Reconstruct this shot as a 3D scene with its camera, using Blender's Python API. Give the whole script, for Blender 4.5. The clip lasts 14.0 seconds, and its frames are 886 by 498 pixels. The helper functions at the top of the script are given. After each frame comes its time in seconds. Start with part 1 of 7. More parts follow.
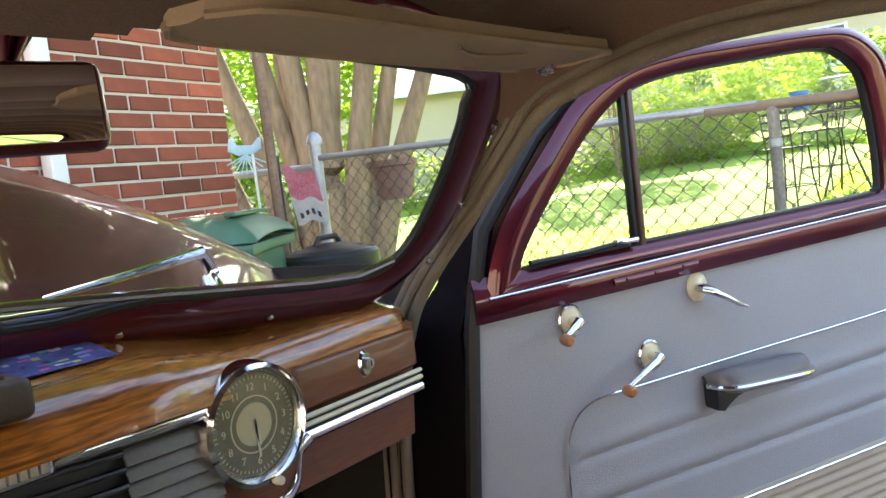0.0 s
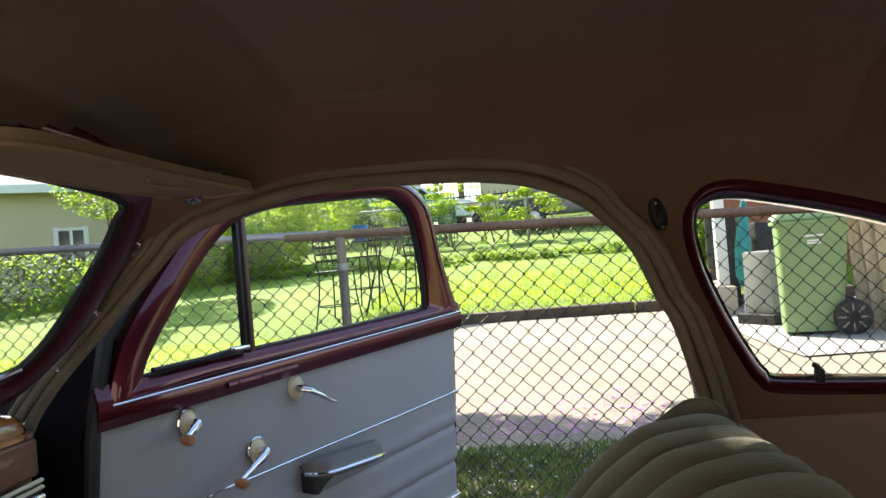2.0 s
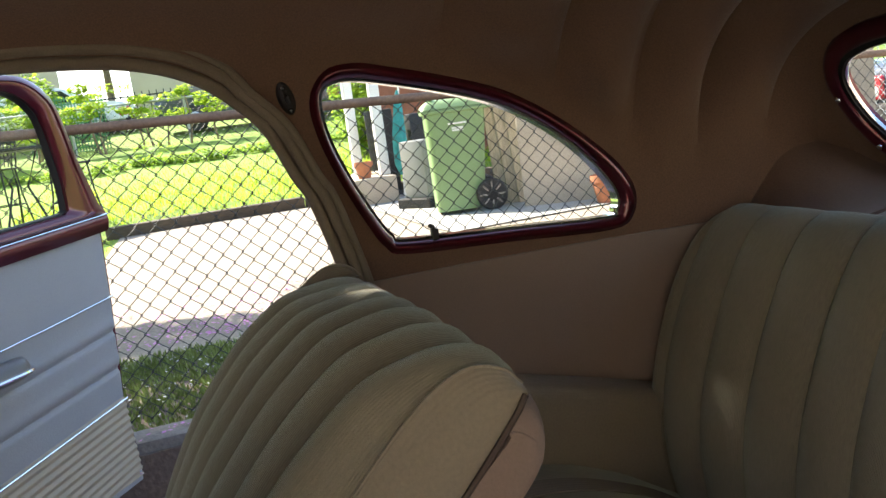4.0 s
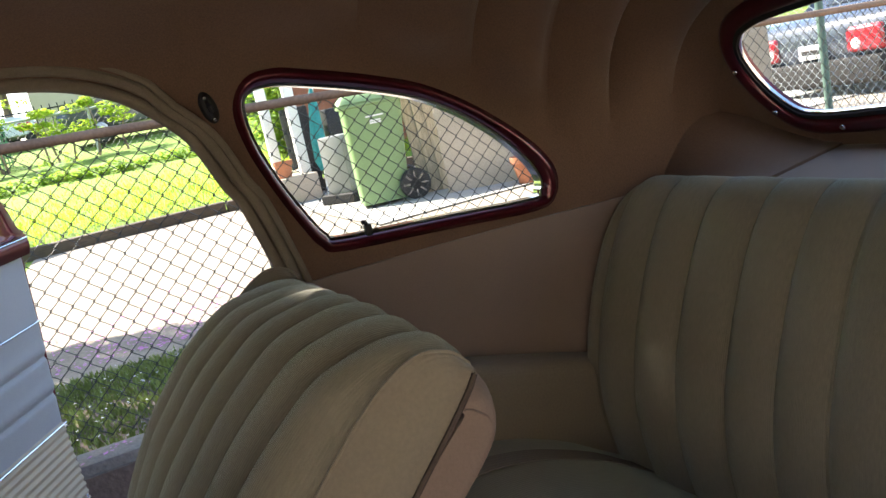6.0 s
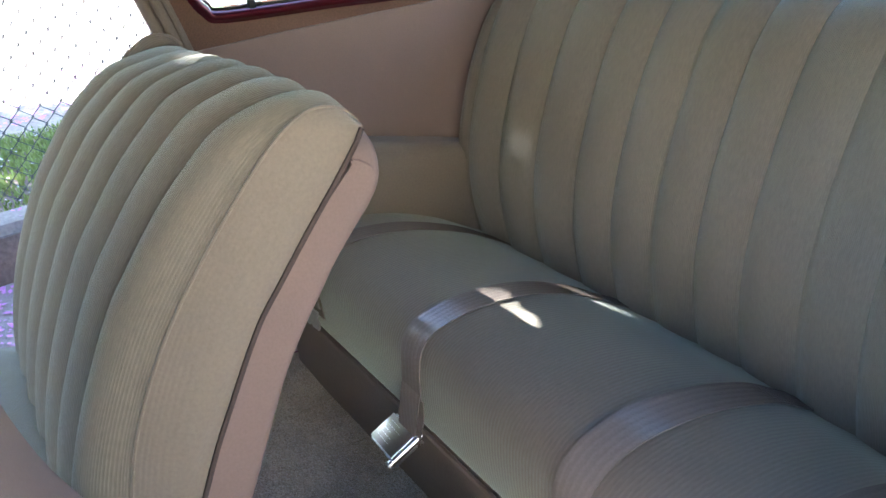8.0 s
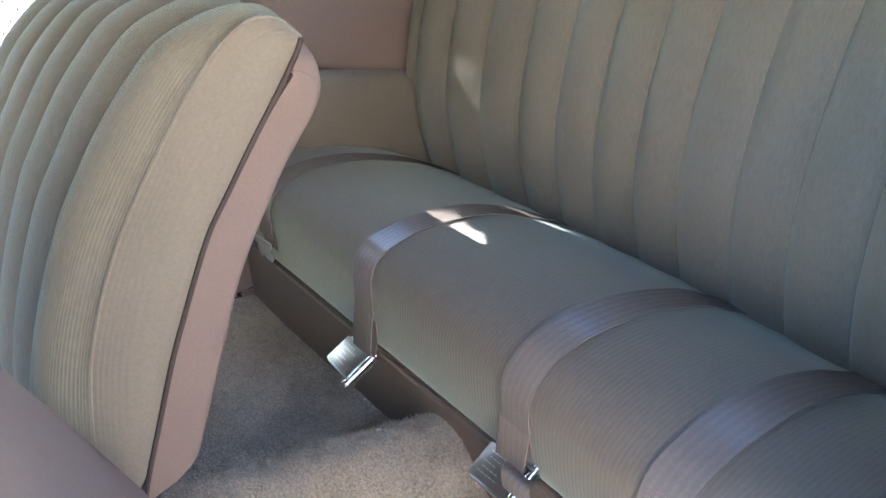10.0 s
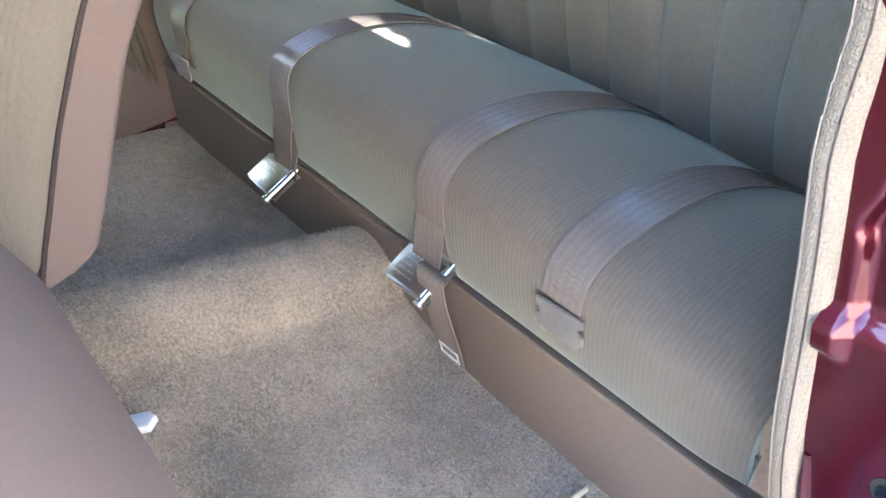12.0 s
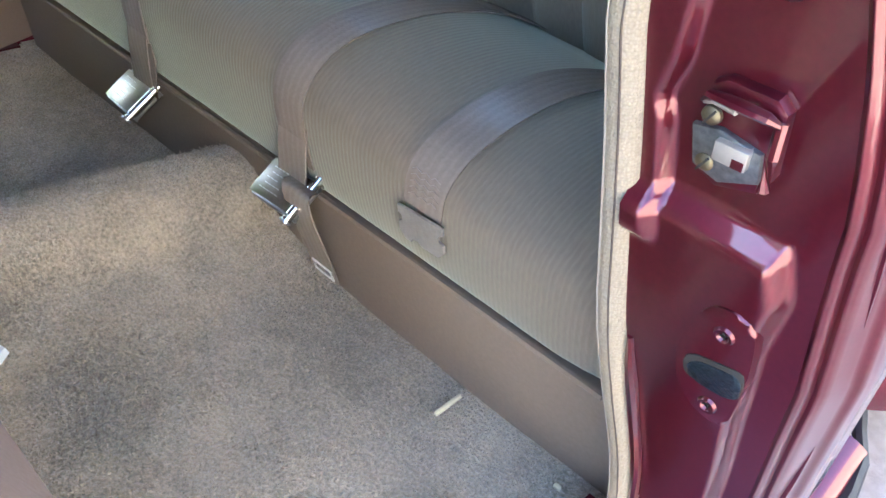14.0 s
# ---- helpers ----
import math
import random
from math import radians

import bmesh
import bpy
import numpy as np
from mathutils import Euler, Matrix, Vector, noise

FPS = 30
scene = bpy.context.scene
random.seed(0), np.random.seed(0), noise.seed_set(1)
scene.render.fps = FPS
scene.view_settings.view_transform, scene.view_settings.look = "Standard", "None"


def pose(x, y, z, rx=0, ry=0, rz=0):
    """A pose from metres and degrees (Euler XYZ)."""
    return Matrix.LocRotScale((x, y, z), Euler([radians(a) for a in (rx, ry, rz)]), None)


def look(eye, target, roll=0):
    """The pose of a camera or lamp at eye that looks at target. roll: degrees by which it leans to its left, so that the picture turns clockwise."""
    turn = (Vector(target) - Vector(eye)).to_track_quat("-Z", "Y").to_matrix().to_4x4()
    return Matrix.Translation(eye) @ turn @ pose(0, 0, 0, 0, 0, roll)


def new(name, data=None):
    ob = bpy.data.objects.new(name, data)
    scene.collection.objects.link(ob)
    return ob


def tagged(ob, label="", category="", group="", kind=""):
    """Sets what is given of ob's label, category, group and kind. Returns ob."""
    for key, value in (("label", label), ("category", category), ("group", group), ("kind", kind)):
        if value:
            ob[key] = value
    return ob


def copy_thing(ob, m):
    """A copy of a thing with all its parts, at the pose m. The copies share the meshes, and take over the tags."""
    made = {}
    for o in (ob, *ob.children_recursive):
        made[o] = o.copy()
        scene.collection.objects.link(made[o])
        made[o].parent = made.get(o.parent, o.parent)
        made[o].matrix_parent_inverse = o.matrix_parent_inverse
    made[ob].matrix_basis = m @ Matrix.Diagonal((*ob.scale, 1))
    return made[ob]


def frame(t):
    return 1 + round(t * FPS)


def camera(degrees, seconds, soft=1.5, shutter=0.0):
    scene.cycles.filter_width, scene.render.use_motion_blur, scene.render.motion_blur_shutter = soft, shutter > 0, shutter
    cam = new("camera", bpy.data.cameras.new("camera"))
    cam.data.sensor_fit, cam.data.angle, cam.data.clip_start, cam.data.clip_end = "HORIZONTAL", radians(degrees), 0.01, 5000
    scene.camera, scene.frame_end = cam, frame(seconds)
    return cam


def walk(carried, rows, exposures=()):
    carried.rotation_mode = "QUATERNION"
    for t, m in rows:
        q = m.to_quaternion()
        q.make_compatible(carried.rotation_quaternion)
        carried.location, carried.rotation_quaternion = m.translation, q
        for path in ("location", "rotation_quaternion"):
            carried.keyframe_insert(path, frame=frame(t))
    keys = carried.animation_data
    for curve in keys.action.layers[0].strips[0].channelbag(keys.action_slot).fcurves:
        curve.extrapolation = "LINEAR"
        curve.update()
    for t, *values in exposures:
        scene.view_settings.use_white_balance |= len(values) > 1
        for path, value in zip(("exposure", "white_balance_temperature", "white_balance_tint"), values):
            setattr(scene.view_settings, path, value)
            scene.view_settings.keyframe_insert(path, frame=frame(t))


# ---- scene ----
cam = camera(59.5, 14.0)
PATH = [
    (0, (-0.275, 0.331, 1.345), (1.293, 1.561, 1.172), -6.9),
    (0.5, (-0.316, 0.336, 1.362), (1.355, 1.428, 1.233), -6.8),
    (1, (-0.365, 0.329, 1.364), (1.495, 1.061, 1.282), -5.4),
    (1.5, (-0.426, 0.334, 1.353), (1.485, 0.921, 1.336), -4.5),
    (2, (-0.497, 0.351, 1.355), (1.494, 0.534, 1.368), -4.8),
    (2.5, (-0.528, 0.346, 1.351), (1.451, 0.07, 1.267), -5.0),
    (3, (-0.545, 0.336, 1.33), (1.414, -0.058, 1.239), -5.1),
    (3.5, (-0.55, 0.326, 1.318), (1.378, -0.158, 1.1), -6.3),
    (4, (-0.562, 0.309, 1.328), (1.319, -0.285, 0.994), -7.8),
    (6.5, (-0.607, 0.35, 1.339), (1.167, -0.443, 0.865), -12.5),
    (7, (-0.631, 0.375, 1.325), (1.048, -0.403, 0.565), -11.9),
    (7.5, (-0.652, 0.383, 1.332), (0.941, -0.46, 0.465), -8.8),
    (10, (-0.712, 0.404, 1.303), (0.728, -0.53, 0.276), -7.5),
    (10.5, (-0.722, 0.403, 1.269), (0.681, -0.512, 0.177), -7.2),
    (11, (-0.734, 0.4, 1.254), (0.631, -0.52, 0.118), -7.2),
    (11.5, (-0.749, 0.399, 1.229), (0.555, -0.503, 0.009), -7.1),
    (12, (-0.761, 0.393, 1.197), (0.492, -0.499, -0.082), -6.0),
    (12.5, (-0.777, 0.39, 1.176), (0.413, -0.48, -0.176), -4.8),
    (13, (-0.784, 0.381, 1.169), (0.356, -0.501, -0.218), -4.1),
    (13.5, (-0.788, 0.378, 1.167), (0.314, -0.505, -0.25), -4.6),
    (14, (-0.796, 0.353, 1.166), (0.231, -0.606, -0.257), -3.0),
]
EXPOSURE = [(0, 2.74, 7250, 13), (0.5, 2.16, 7250, 12), (1, 1.86, 7200, 12), (2, 1.61, 6900, 10), (4, 1.95, 6800, 10), (6.5, 2.17, 6500, 11), (7.5, 3.28, 5700, 11), (10, 3.96, 5500, 12), (12, 4.28, 5600, 10), (14, 4.06, 5800, 7)]
walk(cam, [(t, look(eye, target, roll)) for t, eye, target, roll in PATH], EXPOSURE)

# ---- light ----
SUN_DIR = Vector((0.60, 0.42, 0.68)).normalized()
world = bpy.data.worlds.new("world")
scene.world = world
world.use_nodes = True
wn, wl = world.node_tree.nodes, world.node_tree.links
sky = wn.new("ShaderNodeTexSky")
sky.sky_type, sky.sun_disc = "NISHITA", False
sky.sun_elevation = math.asin(SUN_DIR.z)
sky.sun_rotation = math.atan2(SUN_DIR.x, SUN_DIR.y)
wl.new(sky.outputs[0], wn["Background"].inputs[0])
wn["Background"].inputs[1].default_value = 0.15
sun = new("sun", bpy.data.lights.new("sun", "SUN"))
sun.data.energy, sun.data.angle, sun.data.color = 4.6, radians(0.55), (1.0, 0.95, 0.86)
sun.matrix_world = look(SUN_DIR * 20, (0, 0, 0))


# ---- materials ----
def material(name, base, rough=0.6, metal=0.0, var=0.15, scale=6.0, fine=60.0, bump=0.15, bump_scale=None, coat=0.0, tint=None, stretch=None, sheen=0.0, island=0.0, depth=0.004, spec=0.5, band=0.4):
    """A surface with broad stains and fine grain, in metres."""
    m = bpy.data.materials.new(name)
    m.use_nodes = True
    n, l = m.node_tree.nodes, m.node_tree.links
    b = n["Principled BSDF"]
    b.inputs["Roughness"].default_value, b.inputs["Metallic"].default_value = rough, metal
    b.inputs["Coat Weight"].default_value, b.inputs["Coat Roughness"].default_value = coat, 0.035
    b.inputs["Sheen Weight"].default_value = sheen
    b.inputs["Specular IOR Level"].default_value = spec
    co = n.new("ShaderNodeTexCoord")
    src = co.outputs["Object"]
    if stretch:
        mp = n.new("ShaderNodeMapping")
        mp.inputs["Scale"].default_value = stretch
        l.new(src, mp.inputs[0])
        src = mp.outputs[0]
    n1, n2 = n.new("ShaderNodeTexNoise"), n.new("ShaderNodeTexNoise")
    n1.inputs["Scale"].default_value, n1.inputs["Detail"].default_value = scale, 4
    n2.inputs["Scale"].default_value, n2.inputs["Detail"].default_value = fine, 3
    l.new(src, n1.inputs[0]), l.new(src, n2.inputs[0])
    add = n.new("ShaderNodeMath")
    add.operation = "ADD"
    l.new(n1.outputs[0], add.inputs[0]), l.new(n2.outputs[0], add.inputs[1])
    ramp = n.new("ShaderNodeMapRange")
    ramp.inputs["From Min"].default_value, ramp.inputs["From Max"].default_value = 1 - band, 1 + band
    l.new(add.outputs[0], ramp.inputs[0])
    mix = n.new("ShaderNodeMix")
    mix.data_type = "RGBA"
    lo = [c * (1 - var) for c in base]
    hi = tint or [min(1, c * (1 + var)) for c in base]
    mix.inputs[6].default_value, mix.inputs[7].default_value = (*lo, 1), (*hi, 1)
    l.new(ramp.outputs[0], mix.inputs[0])
    col = mix.outputs[2]
    if island:
        info, hsv = n.new("ShaderNodeObjectInfo"), n.new("ShaderNodeHueSaturation")
        mr = n.new("ShaderNodeMapRange")
        mr.inputs["To Min"].default_value, mr.inputs["To Max"].default_value = 1 - island, 1 + island
        l.new(info.outputs["Random"], mr.inputs[0]), l.new(mr.outputs[0], hsv.inputs["Value"]), l.new(col, hsv.inputs["Color"])
        col = hsv.outputs[0]
    l.new(col, b.inputs["Base Color"])
    if bump:
        bp = n.new("ShaderNodeBump")
        bp.inputs["Strength"].default_value, bp.inputs["Distance"].default_value = bump, depth
        if bump_scale:
            n3 = n.new("ShaderNodeTexNoise")
            n3.inputs["Scale"].default_value = bump_scale
            l.new(src, n3.inputs[0]), l.new(n3.outputs[0], bp.inputs["Height"])
        else:
            l.new(n2.outputs[0], bp.inputs["Height"])
        l.new(bp.outputs[0], b.inputs["Normal"])
    return m


def glass(name, tint=(1, 1, 1)):
    m = bpy.data.materials.new(name)
    m.use_nodes = True
    n, l = m.node_tree.nodes, m.node_tree.links
    n.remove(n["Principled BSDF"])
    t, g, mx, f = n.new("ShaderNodeBsdfTransparent"), n.new("ShaderNodeBsdfGlossy"), n.new("ShaderNodeMixShader"), n.new("ShaderNodeLayerWeight")
    t.inputs[0].default_value = (*tint, 1)
    g.inputs["Roughness"].default_value = 0.01
    pw, mr = n.new("ShaderNodeMath"), n.new("ShaderNodeMapRange")
    pw.operation = "POWER"
    pw.inputs[1].default_value = 5.0
    mr.inputs["To Min"].default_value, mr.inputs["To Max"].default_value = 0.025, 0.7
    f.inputs["Blend"].default_value = 0.5
    l.new(f.outputs["Facing"], pw.inputs[0]), l.new(pw.outputs[0], mr.inputs[0]), l.new(mr.outputs[0], mx.inputs[0])
    l.new(t.outputs[0], mx.inputs[1]), l.new(g.outputs[0], mx.inputs[2])
    l.new(mx.outputs[0], n["Material Output"].inputs[0])
    return m


def wood(name):
    """Grained walnut-look finish under lacquer, grain along x."""
    m = material(name, (0.23, 0.068, 0.013), rough=0.22, var=0.55, scale=9, fine=90, bump=0.03, coat=1.0, stretch=(0.35, 3.0, 3.0), tint=(0.56, 0.205, 0.038))
    n, l = m.node_tree.nodes, m.node_tree.links
    w = n.new("ShaderNodeTexWave")
    w.bands_direction = "Z"
    w.inputs["Scale"].default_value, w.inputs["Distortion"].default_value, w.inputs["Detail"].default_value = 11.0, 9.0, 6
    w.inputs["Detail Scale"].default_value = 2.4
    mp = n["Mapping"]
    l.new(mp.outputs[0], w.inputs[0])
    mix = n.new("ShaderNodeMix")
    mix.data_type, mix.blend_type = "RGBA", "MULTIPLY"
    mix.inputs[0].default_value = 0.6
    r = n.new("ShaderNodeMapRange")
    r.inputs["To Min"].default_value, r.inputs["To Max"].default_value = 0.32, 1.2
    old = n["Principled BSDF"].inputs["Base Color"].links[0].from_socket
    l.new(w.outputs[1], r.inputs[0]), l.new(old, mix.inputs[6]), l.new(r.outputs[0], mix.inputs[7]), l.new(mix.outputs[2], n["Principled BSDF"].inputs["Base Color"])
    return m


def ribbed(m, freq, axis="X", strength=0.4, depth=0.002, pale=0.0):
    """Adds the fine parallel cords of woven cloth; pale: how much lighter the cords are than the cloth between."""
    n, l = m.node_tree.nodes, m.node_tree.links
    w, b = n.new("ShaderNodeTexWave"), n.new("ShaderNodeBump")
    co = n.new("ShaderNodeTexCoord")
    w.bands_direction = axis
    w.inputs["Scale"].default_value, w.inputs["Distortion"].default_value, w.inputs["Detail"].default_value, w.inputs["Detail Scale"].default_value = freq, 1.4, 2, 3
    b.inputs["Strength"].default_value, b.inputs["Distance"].default_value = strength, depth
    l.new(co.outputs["Object"], w.inputs[0]), l.new(w.outputs[1], b.inputs["Height"])
    bs = n["Principled BSDF"]
    if bs.inputs["Normal"].links:
        l.new(bs.inputs["Normal"].links[0].from_socket, b.inputs["Normal"])
    l.new(b.outputs[0], bs.inputs["Normal"])
    if pale:
        r, mix = n.new("ShaderNodeMapRange"), n.new("ShaderNodeMix")
        mix.data_type, mix.blend_type = "RGBA", "MULTIPLY"
        mix.inputs[0].default_value = 1.0
        r.inputs["From Min"].default_value, r.inputs["To Min"].default_value, r.inputs["To Max"].default_value = 0.35, 1 - 0.5 * pale, 1 + pale
        l.new(w.outputs[1], r.inputs[0]), l.new(bs.inputs["Base Color"].links[0].from_socket, mix.inputs[6]), l.new(r.outputs[0], mix.inputs[7])
        l.new(mix.outputs[2], bs.inputs["Base Color"])
    return m


def woven(m, size=420, strength=0.55, depth=0.0012):
    """Adds the small knots of a coarse weave."""
    n, l = m.node_tree.nodes, m.node_tree.links
    v, b, co = n.new("ShaderNodeTexVoronoi"), n.new("ShaderNodeBump"), n.new("ShaderNodeTexCoord")
    v.inputs["Scale"].default_value, v.inputs["Randomness"].default_value = size, 0.55
    b.invert = True
    b.inputs["Strength"].default_value, b.inputs["Distance"].default_value = strength, depth
    bs = n["Principled BSDF"]
    l.new(co.outputs["Object"], v.inputs["Vector"]), l.new(v.outputs["Distance"], b.inputs["Height"]), l.new(bs.inputs["Normal"].links[0].from_socket, b.inputs["Normal"])
    l.new(b.outputs[0], bs.inputs["Normal"])
    r, mix = n.new("ShaderNodeMapRange"), n.new("ShaderNodeMix")
    mix.data_type, mix.blend_type = "RGBA", "MULTIPLY"
    mix.inputs[0].default_value = 1.0
    r.inputs["To Max"].default_value, r.inputs["To Min"].default_value = 0.72, 1.10
    l.new(v.outputs["Distance"], r.inputs[0]), l.new(bs.inputs["Base Color"].links[0].from_socket, mix.inputs[6]), l.new(r.outputs[0], mix.inputs[7])
    l.new(mix.outputs[2], bs.inputs["Base Color"])
    return m


PAINT = material("burgundy metallic paint", (0.100, 0.009, 0.019), rough=0.33, metal=0.72, var=0.12, scale=3, fine=300, bump=0.0, coat=1.0, spec=0.3)
# Near black: the shade over dark burgundy paint is put into the colour.
NEARBLACK = material("shade-dark steel", (0.006, 0.004, 0.005), rough=0.8, var=0.3, scale=8, fine=100, bump=0.05, spec=0.08)
CHROME = material("chrome", (0.78, 0.78, 0.79), rough=0.08, metal=1.0, var=0.06, scale=20, fine=200, bump=0.02)
STEEL = material("dull steel", (0.45, 0.44, 0.42), rough=0.35, metal=1.0, var=0.2, scale=30, fine=200, bump=0.05)
GALV = material("galvanised steel", (0.42, 0.43, 0.44), rough=0.5, metal=0.7, var=0.25, scale=8, fine=120, bump=0.1)
# Fence wire this dark because the tree's shade is put into its colour.
WIRE = material("shade-dark fence wire", (0.058, 0.057, 0.050), rough=0.55, metal=0.3, var=0.3, scale=8, fine=120, bump=0.1)
LINER = material("brown headlining cloth", (0.150, 0.087, 0.055), rough=0.95, var=0.28, scale=2.6, fine=400, bump=0.2, sheen=0.2)
LACE = ribbed(material("woven windlace cord", (0.195, 0.16, 0.118), rough=0.9, var=0.2, scale=20, fine=500, bump=0.3), 230, "DIAGONAL", 0.5, 0.0008)
PIPE_LACE = woven(material("beige woven welting", (0.27, 0.225, 0.165), rough=0.9, var=0.12, scale=20, fine=500, bump=0.3), 600)
QUARTER = material("mauve brown trim cloth", (0.255, 0.192, 0.158), rough=0.95, var=0.1, scale=4, fine=500, bump=0.2, sheen=0.2)
DOORCLOTH = material("pale grey door vinyl", (0.335, 0.332, 0.35), rough=0.48, var=0.08, scale=4, fine=400, bump=0.3)
DOORLOW = material("tan ribbed kick vinyl", (0.46, 0.37, 0.27), rough=0.6, var=0.08, scale=4, fine=400, bump=0.1)
SEAT = ribbed(material("grey green seat cord cloth", (0.232, 0.205, 0.152), rough=0.95, var=0.15, scale=5, fine=380, bump=0.3, depth=0.0008, sheen=0.3, stretch=(1, 0.25, 0.25)), 150, "X", 0.45, 0.0009)
for sk, sv in (("Sheen Weight", 0.45), ("Sheen Tint", (0.74, 0.82, 0.70, 1)), ("Sheen Roughness", 0.45)):
    SEAT.node_tree.nodes["Principled BSDF"].inputs[sk].default_value = sv
# Same cloth as SEAT; the cushion's dimmer light is put into a darker colour.
CUSHION = ribbed(material("shade-toned seat cord cloth", (0.172, 0.138, 0.103), rough=0.9, var=0.14, scale=5, fine=380, bump=0.3, depth=0.0008, stretch=(1, 0.25, 0.25), spec=0.4), 54, "X", 0.2, 0.0010, 0.075)
for sk, sv in (("Sheen Weight", 0.55), ("Sheen Tint", (0.80, 0.91, 0.74, 1)), ("Sheen Roughness", 0.45)):
    CUSHION.node_tree.nodes["Principled BSDF"].inputs[sk].default_value = sv
SEATSIDE = ribbed(material("tan seat side cloth", (0.236, 0.200, 0.150), rough=0.95, var=0.12, scale=5, fine=260, bump=0.3, depth=0.0008, sheen=0.3), 110, "X", 0.3, 0.001)
SEATBACK = material("mauve seat back cloth", (0.235, 0.172, 0.142), rough=1.0, var=0.08, scale=6, fine=300, bump=0.2)
BASEBOARD = material("taupe seat base vinyl", (0.20, 0.152, 0.113), rough=0.5, var=0.1, scale=4, fine=200, bump=0.08)
CARPET = material("taupe cut pile carpet", (0.44, 0.362, 0.268), rough=1.0, var=0.35, scale=7, fine=260, bump=1.0, depth=0.008, sheen=0.3, band=0.22)
WEB = ribbed(material("brown belt webbing", (0.235, 0.196, 0.162), rough=0.25, var=0.1, scale=12, fine=300, bump=0.1), 34, "X", 0.2, 0.001, 0.06)
# Warm tone imitates the carpet and base board reflected in the chromed plate.
LATCH = material("carpet-toned buckle plate", (0.36, 0.315, 0.265), rough=0.3, metal=1.0, var=0.15, scale=30, fine=300, bump=0.05)
THREAD = material("brown stitching thread", (0.27, 0.225, 0.19), rough=0.7, var=0.1, scale=40, fine=300, bump=0.05)
TONGUE = material("dull plated steel", (0.40, 0.37, 0.33), rough=0.42, metal=0.55, var=0.15, scale=30, fine=200, bump=0.05)
WELT = material("dark brown piping cloth", (0.07, 0.05, 0.042), rough=0.8, var=0.2, scale=20, fine=300, bump=0.1)
BRASS = material("tarnished brass screw", (0.13, 0.11, 0.07), rough=0.45, metal=0.8, var=0.3, scale=60, fine=300, bump=0.1)
WORN = material("scuffed bare steel", (0.15, 0.16, 0.17), rough=0.42, metal=0.8, var=0.5, scale=60, fine=300, bump=0.2)
BLACK = material("black rubber", (0.012, 0.012, 0.013), rough=0.5, var=0.3, scale=8, fine=100, bump=0.1)
DARK = material("plain dark matte", (0.02, 0.017, 0.015), rough=0.8, var=0.3, scale=8, fine=100, bump=0.1)
WOOD = wood("lacquered wood grain")
GRILLE = material("dark plated grille", (0.16, 0.165, 0.18), rough=0.25, metal=0.9, var=0.2, scale=30, fine=200, bump=0.03)
SLAT = material("greyed plated slats", (0.13, 0.115, 0.105), rough=0.4, metal=0.7, var=0.15, scale=30, fine=200, bump=0.05)
WOODDARK = material("brown lacquered glovebox panel", (0.17, 0.058, 0.018), rough=0.35, var=0.3, scale=6, fine=120, bump=0.03, coat=0.4, stretch=(0.3, 2, 2))
CREAM = material("cream enamel stripe", (0.72, 0.64, 0.48), rough=0.35, var=0.06, scale=10, fine=100, bump=0.02)
PLASTIC = material("amber plastic knob", (0.42, 0.17, 0.07), rough=0.35, var=0.15, scale=30, fine=200, bump=0.03)
IVORY = material("ivory escutcheon", (0.70, 0.62, 0.42), rough=0.35, var=0.08, scale=30, fine=200, bump=0.03)
VISOR = material("tan visor cloth", (0.31, 0.225, 0.15), rough=0.9, var=0.1, scale=6, fine=400, bump=0.15)
GLASS = glass("window glass", (0.96, 0.98, 0.97))
MIRROR = material("mirror silver", (0.9, 0.9, 0.9), rough=0.02, metal=1.0, var=0.01, bump=0)


# ---- mesh helpers ----
def finish(bm, smooth=True, angle=35):
    bmesh.ops.recalc_face_normals(bm, faces=bm.faces)
    for f in bm.faces:
        f.smooth = smooth
    if smooth:
        lim = radians(angle)
        for e in bm.edges:
            if len(e.link_faces) == 2 and e.calc_face_angle(0) > lim:
                e.smooth = False


def part(name, bm, mat, parent=None, label="", smooth=True, angle=35):
    me = bpy.data.meshes.new(name)
    finish(bm, smooth, angle)
    bm.to_mesh(me)
    bm.free()
    me.materials.append(mat)
    ob = new(name, me)
    if parent:
        ob.parent = parent
    if label:
        ob["label"] = label
    return ob


def thing(name, label, category, group="", kind="", at=(0, 0, 0)):
    ob = new(name)
    ob.location = at
    ob.empty_display_size = 0.05
    bpy.context.view_layer.update()
    return tagged(ob, label, category, group, kind)


def solo(name, bm, mat, label, category="", group="", kind="", smooth=True):
    return tagged(part(name, bm, mat, smooth=smooth), label, category, group, kind)


def box_bm(x0, y0, z0, x1, y1, z1, bevel=0.0, seg=2, bm=None, m=None):
    b = bmesh.new()
    bmesh.ops.create_cube(b, size=1)
    bmesh.ops.transform(b, matrix=Matrix.LocRotScale(((x0 + x1) / 2, (y0 + y1) / 2, (z0 + z1) / 2), None, (abs(x1 - x0), abs(y1 - y0), abs(z1 - z0))), verts=b.verts)
    if bevel:
        bmesh.ops.bevel(b, geom=b.edges[:], offset=bevel, segments=seg, affect="EDGES", profile=0.5)
    if m:
        bmesh.ops.transform(b, matrix=m, verts=b.verts)
    return merge(bm, b)


def merge(bm, b):
    if bm is None:
        return b
    me = bpy.data.meshes.new("tmp")
    b.to_mesh(me)
    b.free()
    bm.from_mesh(me)
    bpy.data.meshes.remove(me)
    return bm


